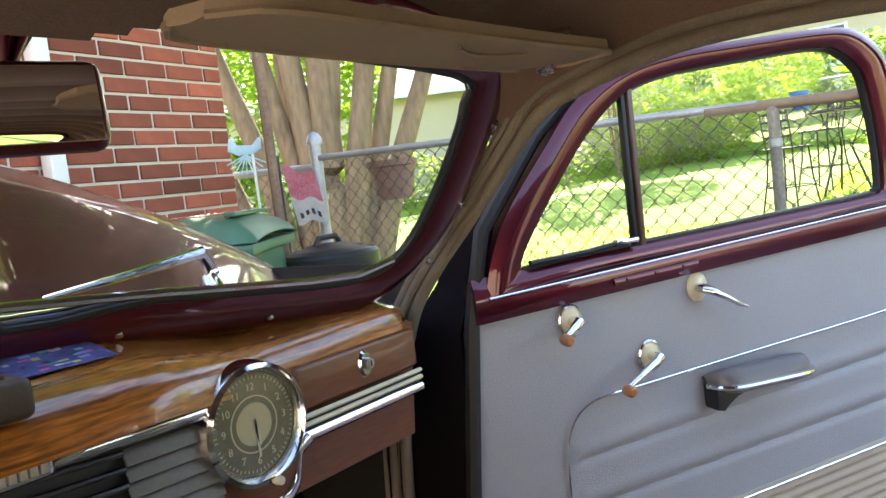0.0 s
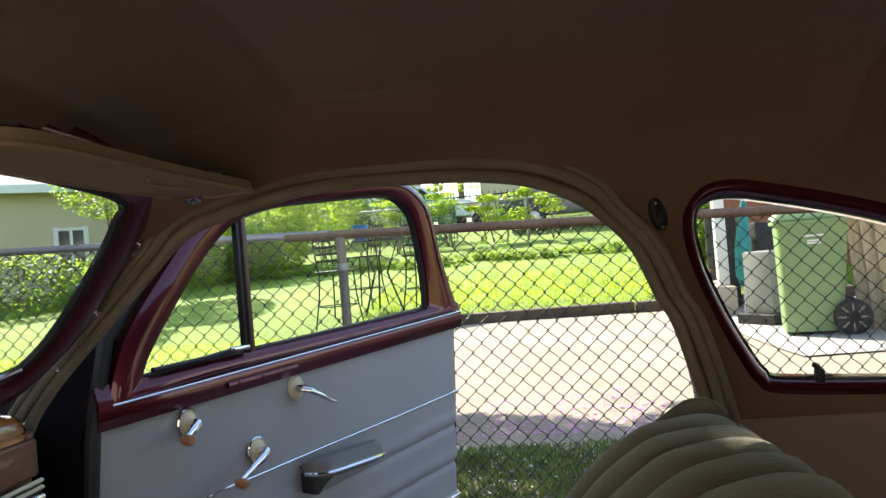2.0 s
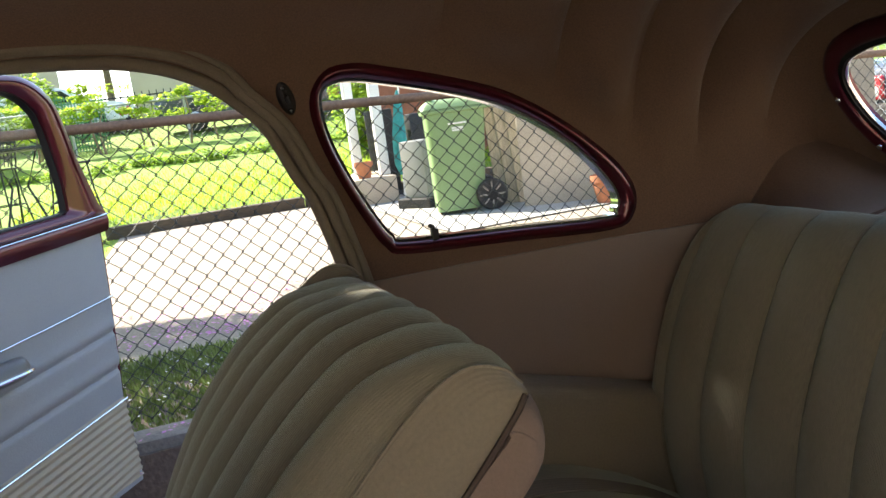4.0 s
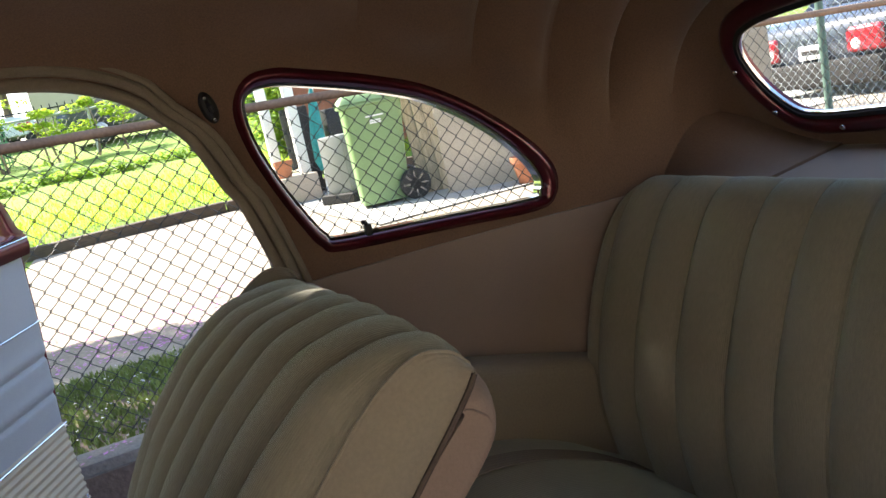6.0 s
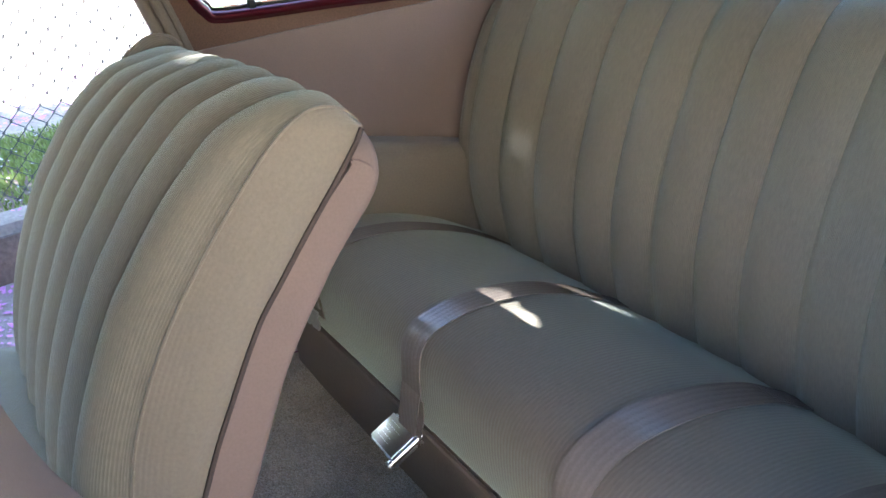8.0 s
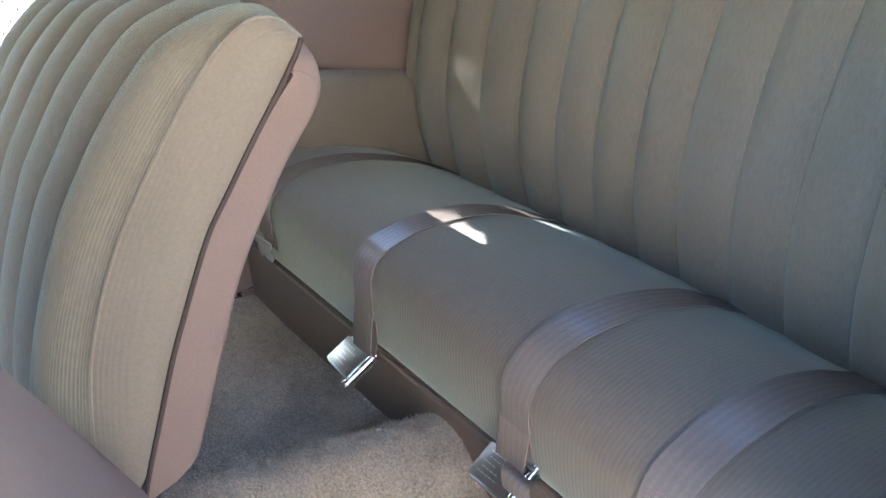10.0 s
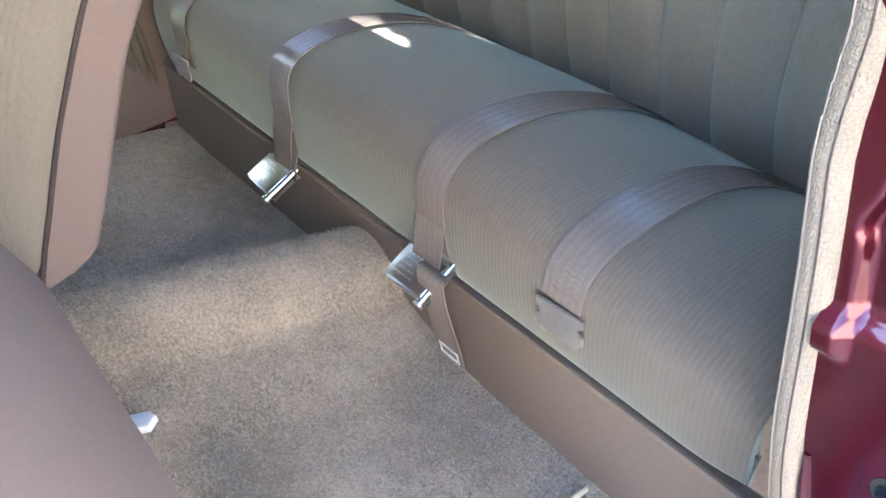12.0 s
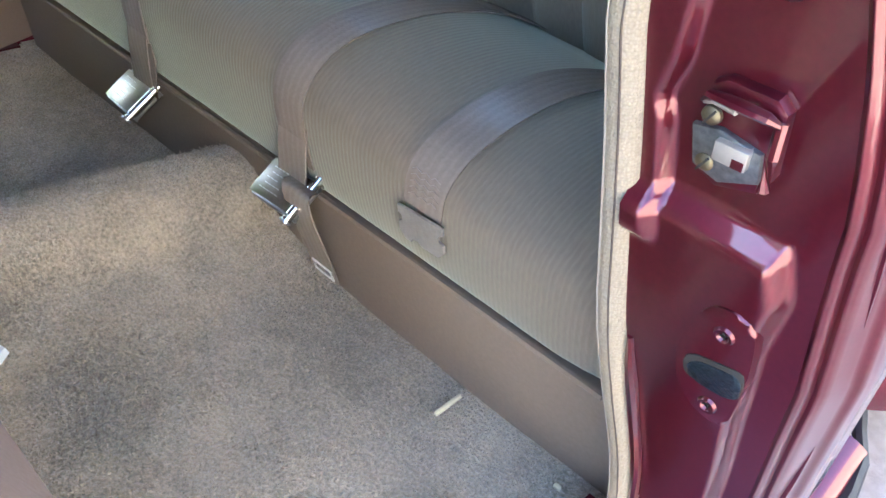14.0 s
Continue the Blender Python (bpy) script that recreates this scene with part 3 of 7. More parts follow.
for sign, side in ((1, "right"), (-1, "left")):
    # quarter trim panel below the belt
    def quarter(u, v, sign=sign):
        z = 0.47 + (Z_BELT + 0.012 - 0.47) * v
        y0 = lerp_table([(0.47, 0.047), (0.68, 0.049), (0.82, 0.07), (1.0, 0.083), (1.09, 0.09)], z)
        y0 -= 0.006
        inset = 0.0
        if sign > 0:
            kick = lerp_table([(0.44, 0.16), (0.56, 0.155), (0.64, 0.125), (0.70, 0.06), (0.74, 0.0)], z)
            y0 = max(y0, kick)
            inset = 0.026 * smoothstep(0.66, 0.54, z)
        y = y0 + (-0.72 - y0) * u
        return Vector((sign * (half_width(y) + 0.006 - 0.012 * smoothstep(1.0, 1.08, z) - inset * (1 - 0.6 * u)), y, z))
    wall = solo("wall_" + side, sheet_bm(quarter, 40, 24, 0.006 * sign), QUARTER, "mauve brown cloth quarter trim panel beside the rear seat", "trim panel", kind="structure")
    # wheel-arch armrest ledge
    b = box_bm(0.55 if sign > 0 else 0.615, -0.50, 0.44, 0.66, -0.13, 0.84, 0.03, 4)
    for v in b.verts:
        if v.co.z > 0.6:
            v.co.z += 0.28 * (v.co.y + 0.30)
        v.co.x = sign * v.co.x
    part("ledge", b, SEATSIDE, wall, "tan cloth padded ledge over the wheel arch")
    # quarter window
    inner, outer = loop_smooth(QW), loop_smooth([(y - 0.010 * smoothstep(-0.30, -0.40, y) - 0.007 * smoothstep(0.0, 0.08, y), z) for y, z in grow(QW, 0.022)])
    win = thing("window_quarter", "teardrop quarter window in a rounded burgundy frame", "window", "quarter windows", "structure")
    part("frame", ring_bm(inner, outer, on_side(sign), lambda t: 0.003 + 0.011 * math.sin(math.pi * min(1, t * 1.1)) ** 0.7, 8), PAINT, win)
    part("gasket", ring_bm(loop_smooth(grow(QW, -0.0035)), loop_smooth(grow(QW, 0.002)), on_side(sign), lambda t: 0.004, 2), CHROME, win, "thin bright inner bead")
    pane = part("pane", pane_bm(inner, lambda y, z, h, sign=sign: on_side(sign)(y, z, h - 0.014)), GLASS, win)
    pane.visible_shadow = False
    lt = box_bm(-0.007, -0.006, -0.008, 0.007, 0.006, 0.012, 0.003)
    lt = tube_bm([(0, 0, 0.006), (-0.004, 0.004, 0.016), (-0.012, 0.01, 0.018)], 0.004, 8, bm=lt)
    bmesh.ops.transform(lt, matrix=pose(sign * (side_x(-0.055, 1.14) - 0.024), -0.055, 1.142), verts=lt.verts)
    part("latch", lt, BLACK, win, "small black window catch")
    # windlace round the door opening
    path = [(sign * (side_x(y, z) - 0.004 if z > Z_BELT else half_width(y) - 0.002), y, z) for y, z in ((p[0], p[1]) for p in spline([(a, b, 0) for a, b in (DOOR_TRIM if sign > 0 else DOOR_HOLE)], 6))]
    lace = thing("windlace", "woven cord welting round the door opening" + (" in pale beige" if sign < 0 else " in taupe"), "door trim", "door welting")
    if sign < 0:
        path = [tuple(Vector((lerp_table(LACE_X, z), post_base(z) + 0.008 + 0.006 * smoothstep(0.98, 0.72, z), z)).lerp(Vector((x + 0.004, y + 0.004, z)), smoothstep(0.99, 1.10, z) if y < 0.3 else 1.0)) for x, y, z in path]
    part("cord", tube_bm(path, 0.0095 if sign > 0 else 0.0094, 18, up=(1, 0, 0)), LACE if sign > 0 else PIPE_LACE, lace)
    path2 = [(sign * (abs(x) - 0.006), y + (-0.018 if y < 0.5 else 0.02) * (1 if z < 1.4 else 0.4) * (1 if sign > 0 else 0.75), z + (0.018 if z > 1.4 else 0)) for x, y, z in path]
    part("inner_cord", tube_bm(path2, 0.0085 if sign > 0 else 0.0045, 10, up=(1, 0, 0)), LACE if sign > 0 else PIPE_LACE, lace)
    if sign < 0:
        # two rows of machine stitching along the cord, and the painted edge bead beside it
        low = [p for p in path if p[1] < 0.3 and p[2] < 1.12]
        for off, tone in (((0.0056, 0.0078, 0), THREAD), ((-0.0027, 0.0092, 0), WELT)):
            part("stitching", tube_bm([Vector(p) + Vector(off) for p in low], 0.0006, 5), tone, lace, "row of fine dark stitching")
        part("edge_bead", tube_bm([Vector(p) + Vector((-0.0125, 0.0015, 0)) for p in low if p[2] < 0.84], [0.0042 * min(1.0, 0.12 + (0.84 - p[2]) / 0.06) for p in low if p[2] < 0.84], 8), PAINT, lace, "burgundy painted bead beside the cord")
    if sign > 0:
        path3 = [(x2 - 0.003, y2 + (y2 - y) * 0.75, z2 + (z2 - z) * 0.75) for (x, y, z), (x2, y2, z2) in zip(path, path2)]
        part("flat_welt", tube_bm(path3, 0.0065, 8, up=(1, 0, 0)), LACE, lace)
    # outer body side behind the door
    body = thing("body_side", "burgundy painted body side and door post of the old coupe", "car body", "body sides")

    def skin(u, v, sign=sign):
        z = 0.35 + 0.75 * v
        y0 = lerp_table([(0.35, 0.08), (0.68, 0.07), (0.82, 0.085), (1.1, 0.11)], z) - 0.02
        y = y0 + (-1.0 - y0) * u
        return Vector((sign * (0.775 - 0.35 * (z - 0.75) ** 2 - 0.16 * max(-y, 0) ** 2), y, z))
    part("outer_skin", sheet_bm(skin, 24, 20, 0.006), PAINT, body)

    def jamb(u, v, sign=sign):
        z = 0.35 + 1.07 * v
        y0 = lerp_table([(0.35, 0.03), (0.47, 0.047), (0.68, 0.049), (0.82, 0.07), (1.0, 0.083), (1.09, 0.09), (1.225, 0.114), (1.34, 0.165), (1.47, 0.3)], z)
        xi = (side_x(y0, z) if z > Z_BELT else half_width(y0)) - 0.002 + 0.018 * smoothstep(1.16, 1.30, z)
        xo = max(0.775 - 0.35 * (z - 0.75) ** 2, xi + 0.03) if z < 1.1 else xi + 0.07
        x = xi + (xo - xi) * u
        step = 0.03 * smoothstep(0.25, 0.4, u) - 0.045 * smoothstep(0.8, 1.0, u)
        return Vector((sign * x, y0 - 0.012 + step * 0.6, z))
    if sign > 0:
        part("door_post", sheet_bm(jamb, 14, 40, -0.01 * sign), PAINT, body)
    else:
        left_post(body)
    # front hinge post, near black
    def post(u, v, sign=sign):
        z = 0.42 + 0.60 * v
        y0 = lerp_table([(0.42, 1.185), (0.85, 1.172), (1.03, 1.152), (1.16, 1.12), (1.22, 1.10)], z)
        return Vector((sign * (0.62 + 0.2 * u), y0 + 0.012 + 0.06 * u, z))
    part("hinge_post", sheet_bm(post, 6, 20, 0.02), NEARBLACK, body, "near-black front hinge post")
    # Cowl side sheet running forward from the hinge post, plain dark.
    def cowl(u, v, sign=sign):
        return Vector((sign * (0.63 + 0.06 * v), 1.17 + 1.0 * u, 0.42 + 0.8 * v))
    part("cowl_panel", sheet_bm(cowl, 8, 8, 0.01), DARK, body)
    # windscreen half
    ws = thing("windscreen", "raked windscreen half in a burgundy frame held by small screws", "windscreen", "windscreen halves", "structure")
    ins, outs = loop_smooth(WS), loop_smooth(grow(WS, 0.05))
    outs = [(max(x, 0.001), z) for x, z in outs]
    part("frame", ring_bm(ins, outs, on_screen(sign), lambda t: 0.001 + 0.012 * math.sin(math.pi * t) ** 0.6, 8, back=0.003), PAINT, ws)
    part("rubber", ring_bm(loop_smooth(grow(WS, -0.004)), loop_smooth(grow(WS, 0.004)), on_screen(sign), lambda t: 0.001 + 0.003 * math.sin(math.pi * t), 4, back=0.003), BLACK, ws, "black glazing rubber")
    part("bead", ring_bm(loop_smooth(grow(WS, -0.006)), loop_smooth(grow(WS, -0.004)), on_screen(sign), lambda t: -0.004 + 0.002 * math.sin(math.pi * t), 4, back=0.006), BLACK, ws, "black outer bead")
    pane = part("pane", pane_bm(ins, on_screen(sign)), GLASS, ws)
    pane.visible_shadow = False
    part("lower_bead", tube_bm([on_screen(sign)(x, z + 0.009, 0.001) for x, z in WS[:5]], 0.0052, 8), CHROME, ws, "thin bright bead along the lower edge")
    for x, z in ((0.162, 1.229), (0.355, 1.208), (0.532, 1.187), (0.592, 1.24), (0.588, 1.318), (0.566, 1.412)):
        p = on_screen(sign)(x, z, 0.011)
        s = lathe_bm([(0, 0.003), (0.003, 0.003), (0.0052, 0.0015), (0.0055, -0.002)], Matrix.Translation(p) @ Vector((0, -1, -0.95)).to_track_quat("Z", "Y").to_matrix().to_4x4(), 12)
        s = box_bm(-0.004, -0.0006, 0.002, 0.004, 0.0006, 0.0034, bm=s, m=Matrix.Translation(p) @ Vector((0, -1, -0.95)).to_track_quat("Z", "Y").to_matrix().to_4x4())
        part("screw", s, CHROME, ws)

# rear panel with its window
rw_hole = grow(RW, 0.01)
solo("wall_rear", sheet_bm(lambda u, v: Vector((-0.6 + 1.2 * u, rear_y(1.03 + 0.55 * v) - 0.004 + 0.09 * max(0, (abs(-0.6 + 1.2 * u) - 0.48) / 0.12) ** 1.5, 1.03 + 0.55 * v)), 100, 50, -0.015, keep=lambda p: not inside(rw_hole, p.x, p.z)), LINER, "brown cloth panel round the rear window", "trim panel", kind="structure")
rwin = thing("window_rear", "small rear window in a burgundy frame held by small screws", "window", "", "structure")
part("frame", ring_bm(loop_smooth(grow(RW, 0.004)), loop_smooth(grow(RW, 0.033)), on_rear, lambda t: 0.003 + 0.010 * math.sin(math.pi * t) ** 0.6, 8), PAINT, rwin)
part("rubber", ring_bm(loop_smooth(grow(RW, -0.002)), loop_smooth(grow(RW, 0.008)), on_rear, lambda t: 0.005, 3, back=0.005), BLACK, rwin)
part("bead", ring_bm(loop_smooth(grow(RW, -0.006)), loop_smooth(grow(RW, -0.002)), on_rear, lambda t: -0.002 + 0.004 * math.sin(math.pi * t), 3, back=0.005), CHROME, rwin)
pane = part("pane", pane_bm(loop_smooth(RW), on_rear), GLASS, rwin)
pane.visible_shadow = False
for x, z in ((0.450, 1.273), (0.412, 1.191), (0.297, 1.157), (0.1, 1.158), (-0.1, 1.158), (-0.297, 1.157), (-0.412, 1.191), (-0.450, 1.273)):
    m = Matrix.Translation(on_rear(x, z, 0.012)) @ Vector((0, 0.885, -0.46)).to_track_quat("Z", "Y").to_matrix().to_4x4()
    part("screw", lathe_bm([(0, 0.003), (0.003, 0.003), (0.005, 0.0015), (0.0055, -0.002)], m, 12), CHROME, rwin)
solo("parcel_shelf", sheet_bm(lambda u, v: Vector(((-0.345 + 0.69 * u) * (0.98 + 0.04 * v), -0.575 - 0.27 * v, 1.092 + 0.028 * v)), 8, 8, -0.015), QUARTER, "mauve cloth parcel shelf behind the rear seat back", "shelf")
for sign in (1, -1):
    solo("shelf_fairing", sheet_bm(lambda u, v, sign=sign: Vector((sign * (0.318 + 0.012 * v + (0.272 - 0.02 * v) * u), -0.575 - 0.27 * v, 1.097 + 0.028 * v + u ** 1.7 * 0.15 * smoothstep(0.0, 0.55, v) - 0.05 * u * (1 - v))), 10, 10, -0.01 * sign), LINER, "brown cloth fairing between shelf and quarter panel", "trim panel", kind="structure")

# coat hooks
for sign in (1, -1):
    hk = thing("coat_hook", "dark oval coat hook plate on the roof pillar", "coat hook", "coat hooks")
    gy = (side_x(0.157, 1.385) - side_x(0.137, 1.385)) / 0.02
    gz = (side_x(0.147, 1.395) - side_x(0.147, 1.375)) / 0.02
    nz = Vector((-sign, gy, gz)).normalized()
    ax = (Vector((0, 0.25, 1)) - nz * nz.dot(Vector((0, 0.25, 1)))).normalized()
    ay = nz.cross(ax)
    m = Matrix(((ax.x, ay.x, nz.x, sign * (side_x(0.147, 1.385) - 0.003)), (ax.y, ay.y, nz.y, 0.147), (ax.z, ay.z, nz.z, 1.385), (0, 0, 0, 1)))
    b = lathe_bm([(0, 0.006), (0.010, 0.006), (0.0155, 0.003), (0.017, 0)], None, 20)
    bmesh.ops.transform(b, matrix=m @ Matrix.Diagonal((1.55, 0.72, 1, 1)), verts=b.verts)
    part("plate", b, BLACK, hk)
    part("hook", tube_bm([m @ Vector(q) for q in ((0, 0, 0.004), (0, 0, 0.02), (0.012, 0, 0.026), (0.018, 0, 0.020))], 0.0035, 8), BLACK, hk)
    for q in (-0.018, 0.018):
        part("screw", lathe_bm([(0, 0.010), (0.003, 0.009), (0.004, 0.005)], m @ Matrix.Translation((q, 0, 0)), 10), GRILLE, hk)

# ---- floor ----
HUMP = [(-0.30, 0), (-0.22, 0.002), (-0.182, 0.013), (-0.146, 0.022), (-0.108, 0.036), (-0.083, 0.074), (-0.060, 0.092), (-0.037, 0.10), (-0.01, 0.098), (0.015, 0.088), (0.032, 0.062), (0.045, 0.025), (0.058, 0.004), (0.08, 0)]


def floor_z(x, y):
    z = 0.45 + 0.2 * min(max(y, 0), 0.5) - 0.25 * max(y - 0.75, 0)
    q = x - 0.167 * min(max(y, 0), 0.5)
    bump = sum(lerp_table(HUMP, q + d) for d in (-0.007, 0, 0.007)) / 3
    return z + bump + 0.003 * noise.noise(Vector((x * 9, y * 9, 0)))


carpet = solo("floor", sheet_bm(lambda u, v: (lambda x, y: Vector((x, y, floor_z(x, y))))(-0.655 + 1.31 * u, -0.02 + 1.5 * v), 170, 90, 0.02), CARPET, "taupe cut pile carpet over floor pan and driveshaft hump", "carpet", kind="structure")
# cut pile standing on the carpet round the rear footwell
rng = random.Random(77)
tv, tf = [], []
for k in range(270000):
    x, y = rng.uniform(-0.64, 0.62), rng.uniform(-0.015, 0.62)
    z = floor_z(x, y) if k % 4 == 0 else None
    if z is None:
        x, y = px + rng.gauss(0, 0.0035), py + rng.gauss(0, 0.0035)
        z = pz
    else:
        px, py, pz = x, y, z
    a = rng.uniform(0, 6.283)
    w = Vector((math.cos(a), math.sin(a), 0)) * rng.uniform(0.0006, 0.0010)
    nap = noise.noise(Vector((x * 14, y * 14, 3))) * 0.0016
    tip = Vector((nap + rng.gauss(0, 0.0009), nap + rng.gauss(0, 0.0009), rng.uniform(0.0018, 0.0036)))
    o = Vector((x, y, z - 0.001))
    i = len(tv)
    tv += [tuple(o - w), tuple(o + w), tuple(o + w * 0.6 + tip), tuple(o - w * 0.6 + tip)]
    tf.append((i, i + 1, i + 2, i + 3))
me = bpy.data.meshes.new("pile")
me.from_pydata(tv, [], tf)
PILE = material("taupe carpet tufts", (0.43, 0.352, 0.262), rough=1.0, var=0.25, scale=7, fine=60, bump=0, sheen=0.3, band=0.25, tint=(0.53, 0.435, 0.325))
pn_, pl_ = PILE.node_tree.nodes, PILE.node_tree.links
geo, hs, mr_ = pn_.new("ShaderNodeNewGeometry"), pn_.new("ShaderNodeHueSaturation"), pn_.new("ShaderNodeMapRange")
mr_.inputs["To Min"].default_value, mr_.inputs["To Max"].default_value = 0.72, 1.28
old_ = pn_["Principled BSDF"].inputs["Base Color"].links[0].from_socket
pl_.new(geo.outputs["Random Per Island"], mr_.inputs[0]), pl_.new(mr_.outputs[0], hs.inputs["Value"]), pl_.new(old_, hs.inputs["Color"]), pl_.new(hs.outputs[0], pn_["Principled BSDF"].inputs["Base Color"])
me.materials.append(PILE)
pile = new("pile", me)
pile.parent = carpet
pile["kind"] = "stuff"
solo("firewall", box_bm(-0.66, 1.46, 0.4, 0.66, 1.5, 1.2, 0.005), DARK, "dark firewall below the dashboard", "firewall", kind="structure")
for sign in (1, -1):
    solo("door_sill", sheet_bm(lambda u, v, sign=sign: Vector((sign * (0.63 + 0.16 * u), 0.03 + 1.2 * v, 0.455 + 0.2 * min(0.03 + 1.2 * v, 0.5) - 0.03 * u * u)), 8, 20, 0.02), PAINT, "burgundy painted door sill along the floor", "door sill")

# trunk deck behind and rear fenders outside
def deck(u, v):
    q = 2 * u - 1
    e = max(0.0, (abs(q) - 0.86) / 0.14)
    return Vector((0.66 * q * (1 - 0.22 * v ** 2), -0.86 - 1.15 * v, 1.085 - 0.26 * v ** 2 - 0.30 * v ** 7 - 0.16 * abs(q) ** 3 - 0.42 * e ** 1.5))


solo("trunk_deck", sheet_bm(deck, 44, 36, 0.01), PAINT, "burgundy painted trunk deck behind the rear window", "trunk lid")


def fender(u, v, sign):
    w = math.sin(math.pi * min(max(u, 0.001), 0.999)) ** 0.55
    a = math.pi / 2 * v
    return Vector((sign * (0.66 + 0.27 * math.sin(a) * (0.35 + 0.65 * w)), -0.36 - 1.15 * u, 0.34 + 0.50 * math.cos(a) * w))


for sign in (1, -1):
    solo("rear_fender", sheet_bm(lambda u, v, sign=sign: fender(u, v, sign), 36, 16, 0.008), PAINT, "burgundy painted rear fender swelling from the body side", "fender", "rear fenders")
wb = thing("wheel", "black road wheel with a steel rim under the car", "car wheel", "road wheels")
part("tyre", lathe_bm([(0.20, -0.07), (0.30, -0.075), (0.33, -0.05), (0.335, 0), (0.33, 0.05), (0.30, 0.075), (0.20, 0.07)], pose(0.70, -0.95, 0.445, 0, 90, 0), 36), BLACK, wb)
part("rim", lathe_bm([(0.20, 0.06), (0.17, 0.03), (0.10, 0.04), (0.06, 0.06), (0, 0.065)], pose(0.70, -0.95, 0.445, 0, 90, 0), 32), STEEL, wb)
copy_thing(wb, Matrix.Translation((0, 2.95, 0)))
copy_thing(wb, pose(0, -1.9, 0, 0, 0, 180))
copy_thing(wb, pose(0, 1.05, 0, 0, 0, 180))
for x, y, r_, nm, lab, mt in ((-0.457, 0.041, 85, "lint_fleck", "pale lint fleck on the carpet", IVORY), (-0.60, 0.035, 0, "crumb", "small dry crumb on the carpet", IVORY)):
    b = box_bm(-0.018 if r_ else -0.004, -0.0025, 0.002, 0.018 if r_ else 0.004, 0.0025, 0.0075, 0.0015, 2)
    bmesh.ops.transform(b, matrix=pose(x, y, floor_z(x, y) + 0.002, 0, 0, r_), verts=b.verts)
    solo(nm, b, mt, lab, "lint")

rb = thing("running_board", "burgundy running board with a black rubber edge below the door", "running board")
part("board", sheet_bm(lambda u, v: Vector((-0.735 - 0.068 * u, 1.0 - 1.30 * v, 0.335 + 0.02 * math.sin(math.pi * u) ** 0.6)), 12, 30, 0.02), PAINT, rb)
part("rubber_edge", tube_bm([(-0.806, 1.0, 0.335), (-0.806, 0.3, 0.335), (-0.806, -0.24, 0.335), (-0.798, -0.29, 0.335), (-0.78, -0.325, 0.335), (-0.74, -0.42, 0.335)], 0.009, 8), BLACK, rb, "black rubber edge")


# ---- rear seat ----
CUSH = [(-0.014, 0.588), (-0.004, 0.60), (0.001, 0.64), (0.001, 0.68), (-0.004, 0.712), (-0.02, 0.735), (-0.052, 0.748), (-0.11, 0.750), (-0.20, 0.732), (-0.30, 0.689), (-0.375, 0.642), (-0.46, 0.590), (-0.52, 0.57)]
CUSH_PATH = spline([(0, y, z) for y, z in CUSH], 6)
BACK = [(-0.47, 0.50), (-0.42, 0.56), (-0.392, 0.64), (-0.378, 0.74), (-0.386, 0.83), (-0.412, 0.92), (-0.448, 1.005), (-0.486, 1.070), (-0.523, 1.108), (-0.565, 1.120), (-0.605, 1.09)]
BACK_PATH = spline([(0, y, z) for y, z in BACK], 6)


def along(path, v):
    q = min(max(v, 0), 1) * (len(path) - 1)
    i = min(int(q), len(path) - 2)
    return path[i].lerp(path[i + 1], q - i)


rear = thing("rear_bench", "grey-green cloth rear bench with a pleated back and plain ribbed cushion", "rear seat")


def cushion(u, v):
    x = -0.6 + 1.2 * u
    p = along(CUSH_PATH, v)
    e = max(0, (abs(x) - 0.54) / 0.06)
    crown = 0.012 * math.cos(x / 0.6 * math.pi / 2) * math.sin(math.pi * v)
    crown -= 0.024 * smoothstep(-0.04, -0.50, x) * smoothstep(0.22, 0.45, v)
    return Vector((x, p.y - 0.01 * e * e, p.z + crown - (0.03 if x < 0 else 0.01) * e * e * min(1, v * 3)))


part("cushion", sheet_bm(cushion, 60, 50, -0.03), CUSHION, rear)
SEAMS = [-0.6, -0.545, -0.45, -0.36, -0.27, -0.19, -0.10, -0.02, 0.06, 0.145, 0.235, 0.34, 0.44, 0.545, 0.6]


def backrest(u, v):
    x = -0.6 + 1.2 * u
    p = along(BACK_PATH, v)
    for a, b in zip(SEAMS, SEAMS[1:]):
        if a <= x <= b:
            t = (x - a) / (b - a)
            puff = 0.020 * (math.sin(math.pi * t) ** 0.5 - 1)
    e = max(0, (abs(x) - 0.47) / 0.13)
    d = Vector((0, 0.9, 0.35))
    q = Vector((x, p.y, p.z)) + d * (puff * (1 - 0.15 * v) - 0.03 * e ** 3)
    q.z -= 0.045 * e ** 3 * smoothstep(0.5, 0.9, v)
    return q


part("backrest", sheet_bm(backrest, 230, 44, -0.03), SEAT, rear)
part("base_board", sheet_bm(lambda u, v: Vector((-0.648 + 1.276 * u, 0.004 - 0.012 * v + 0.004 * math.sin(9 * u), 0.445 + 0.142 * v)), 30, 6, -0.012), BASEBOARD, rear, "taupe vinyl covered base board")
part("welt", tube_bm([(-0.61 + 0.0122 * k, -0.002, 0.588) for k in range(101)], 0.004, 6), BASEBOARD, rear, "thin welt along the cushion's lower edge")


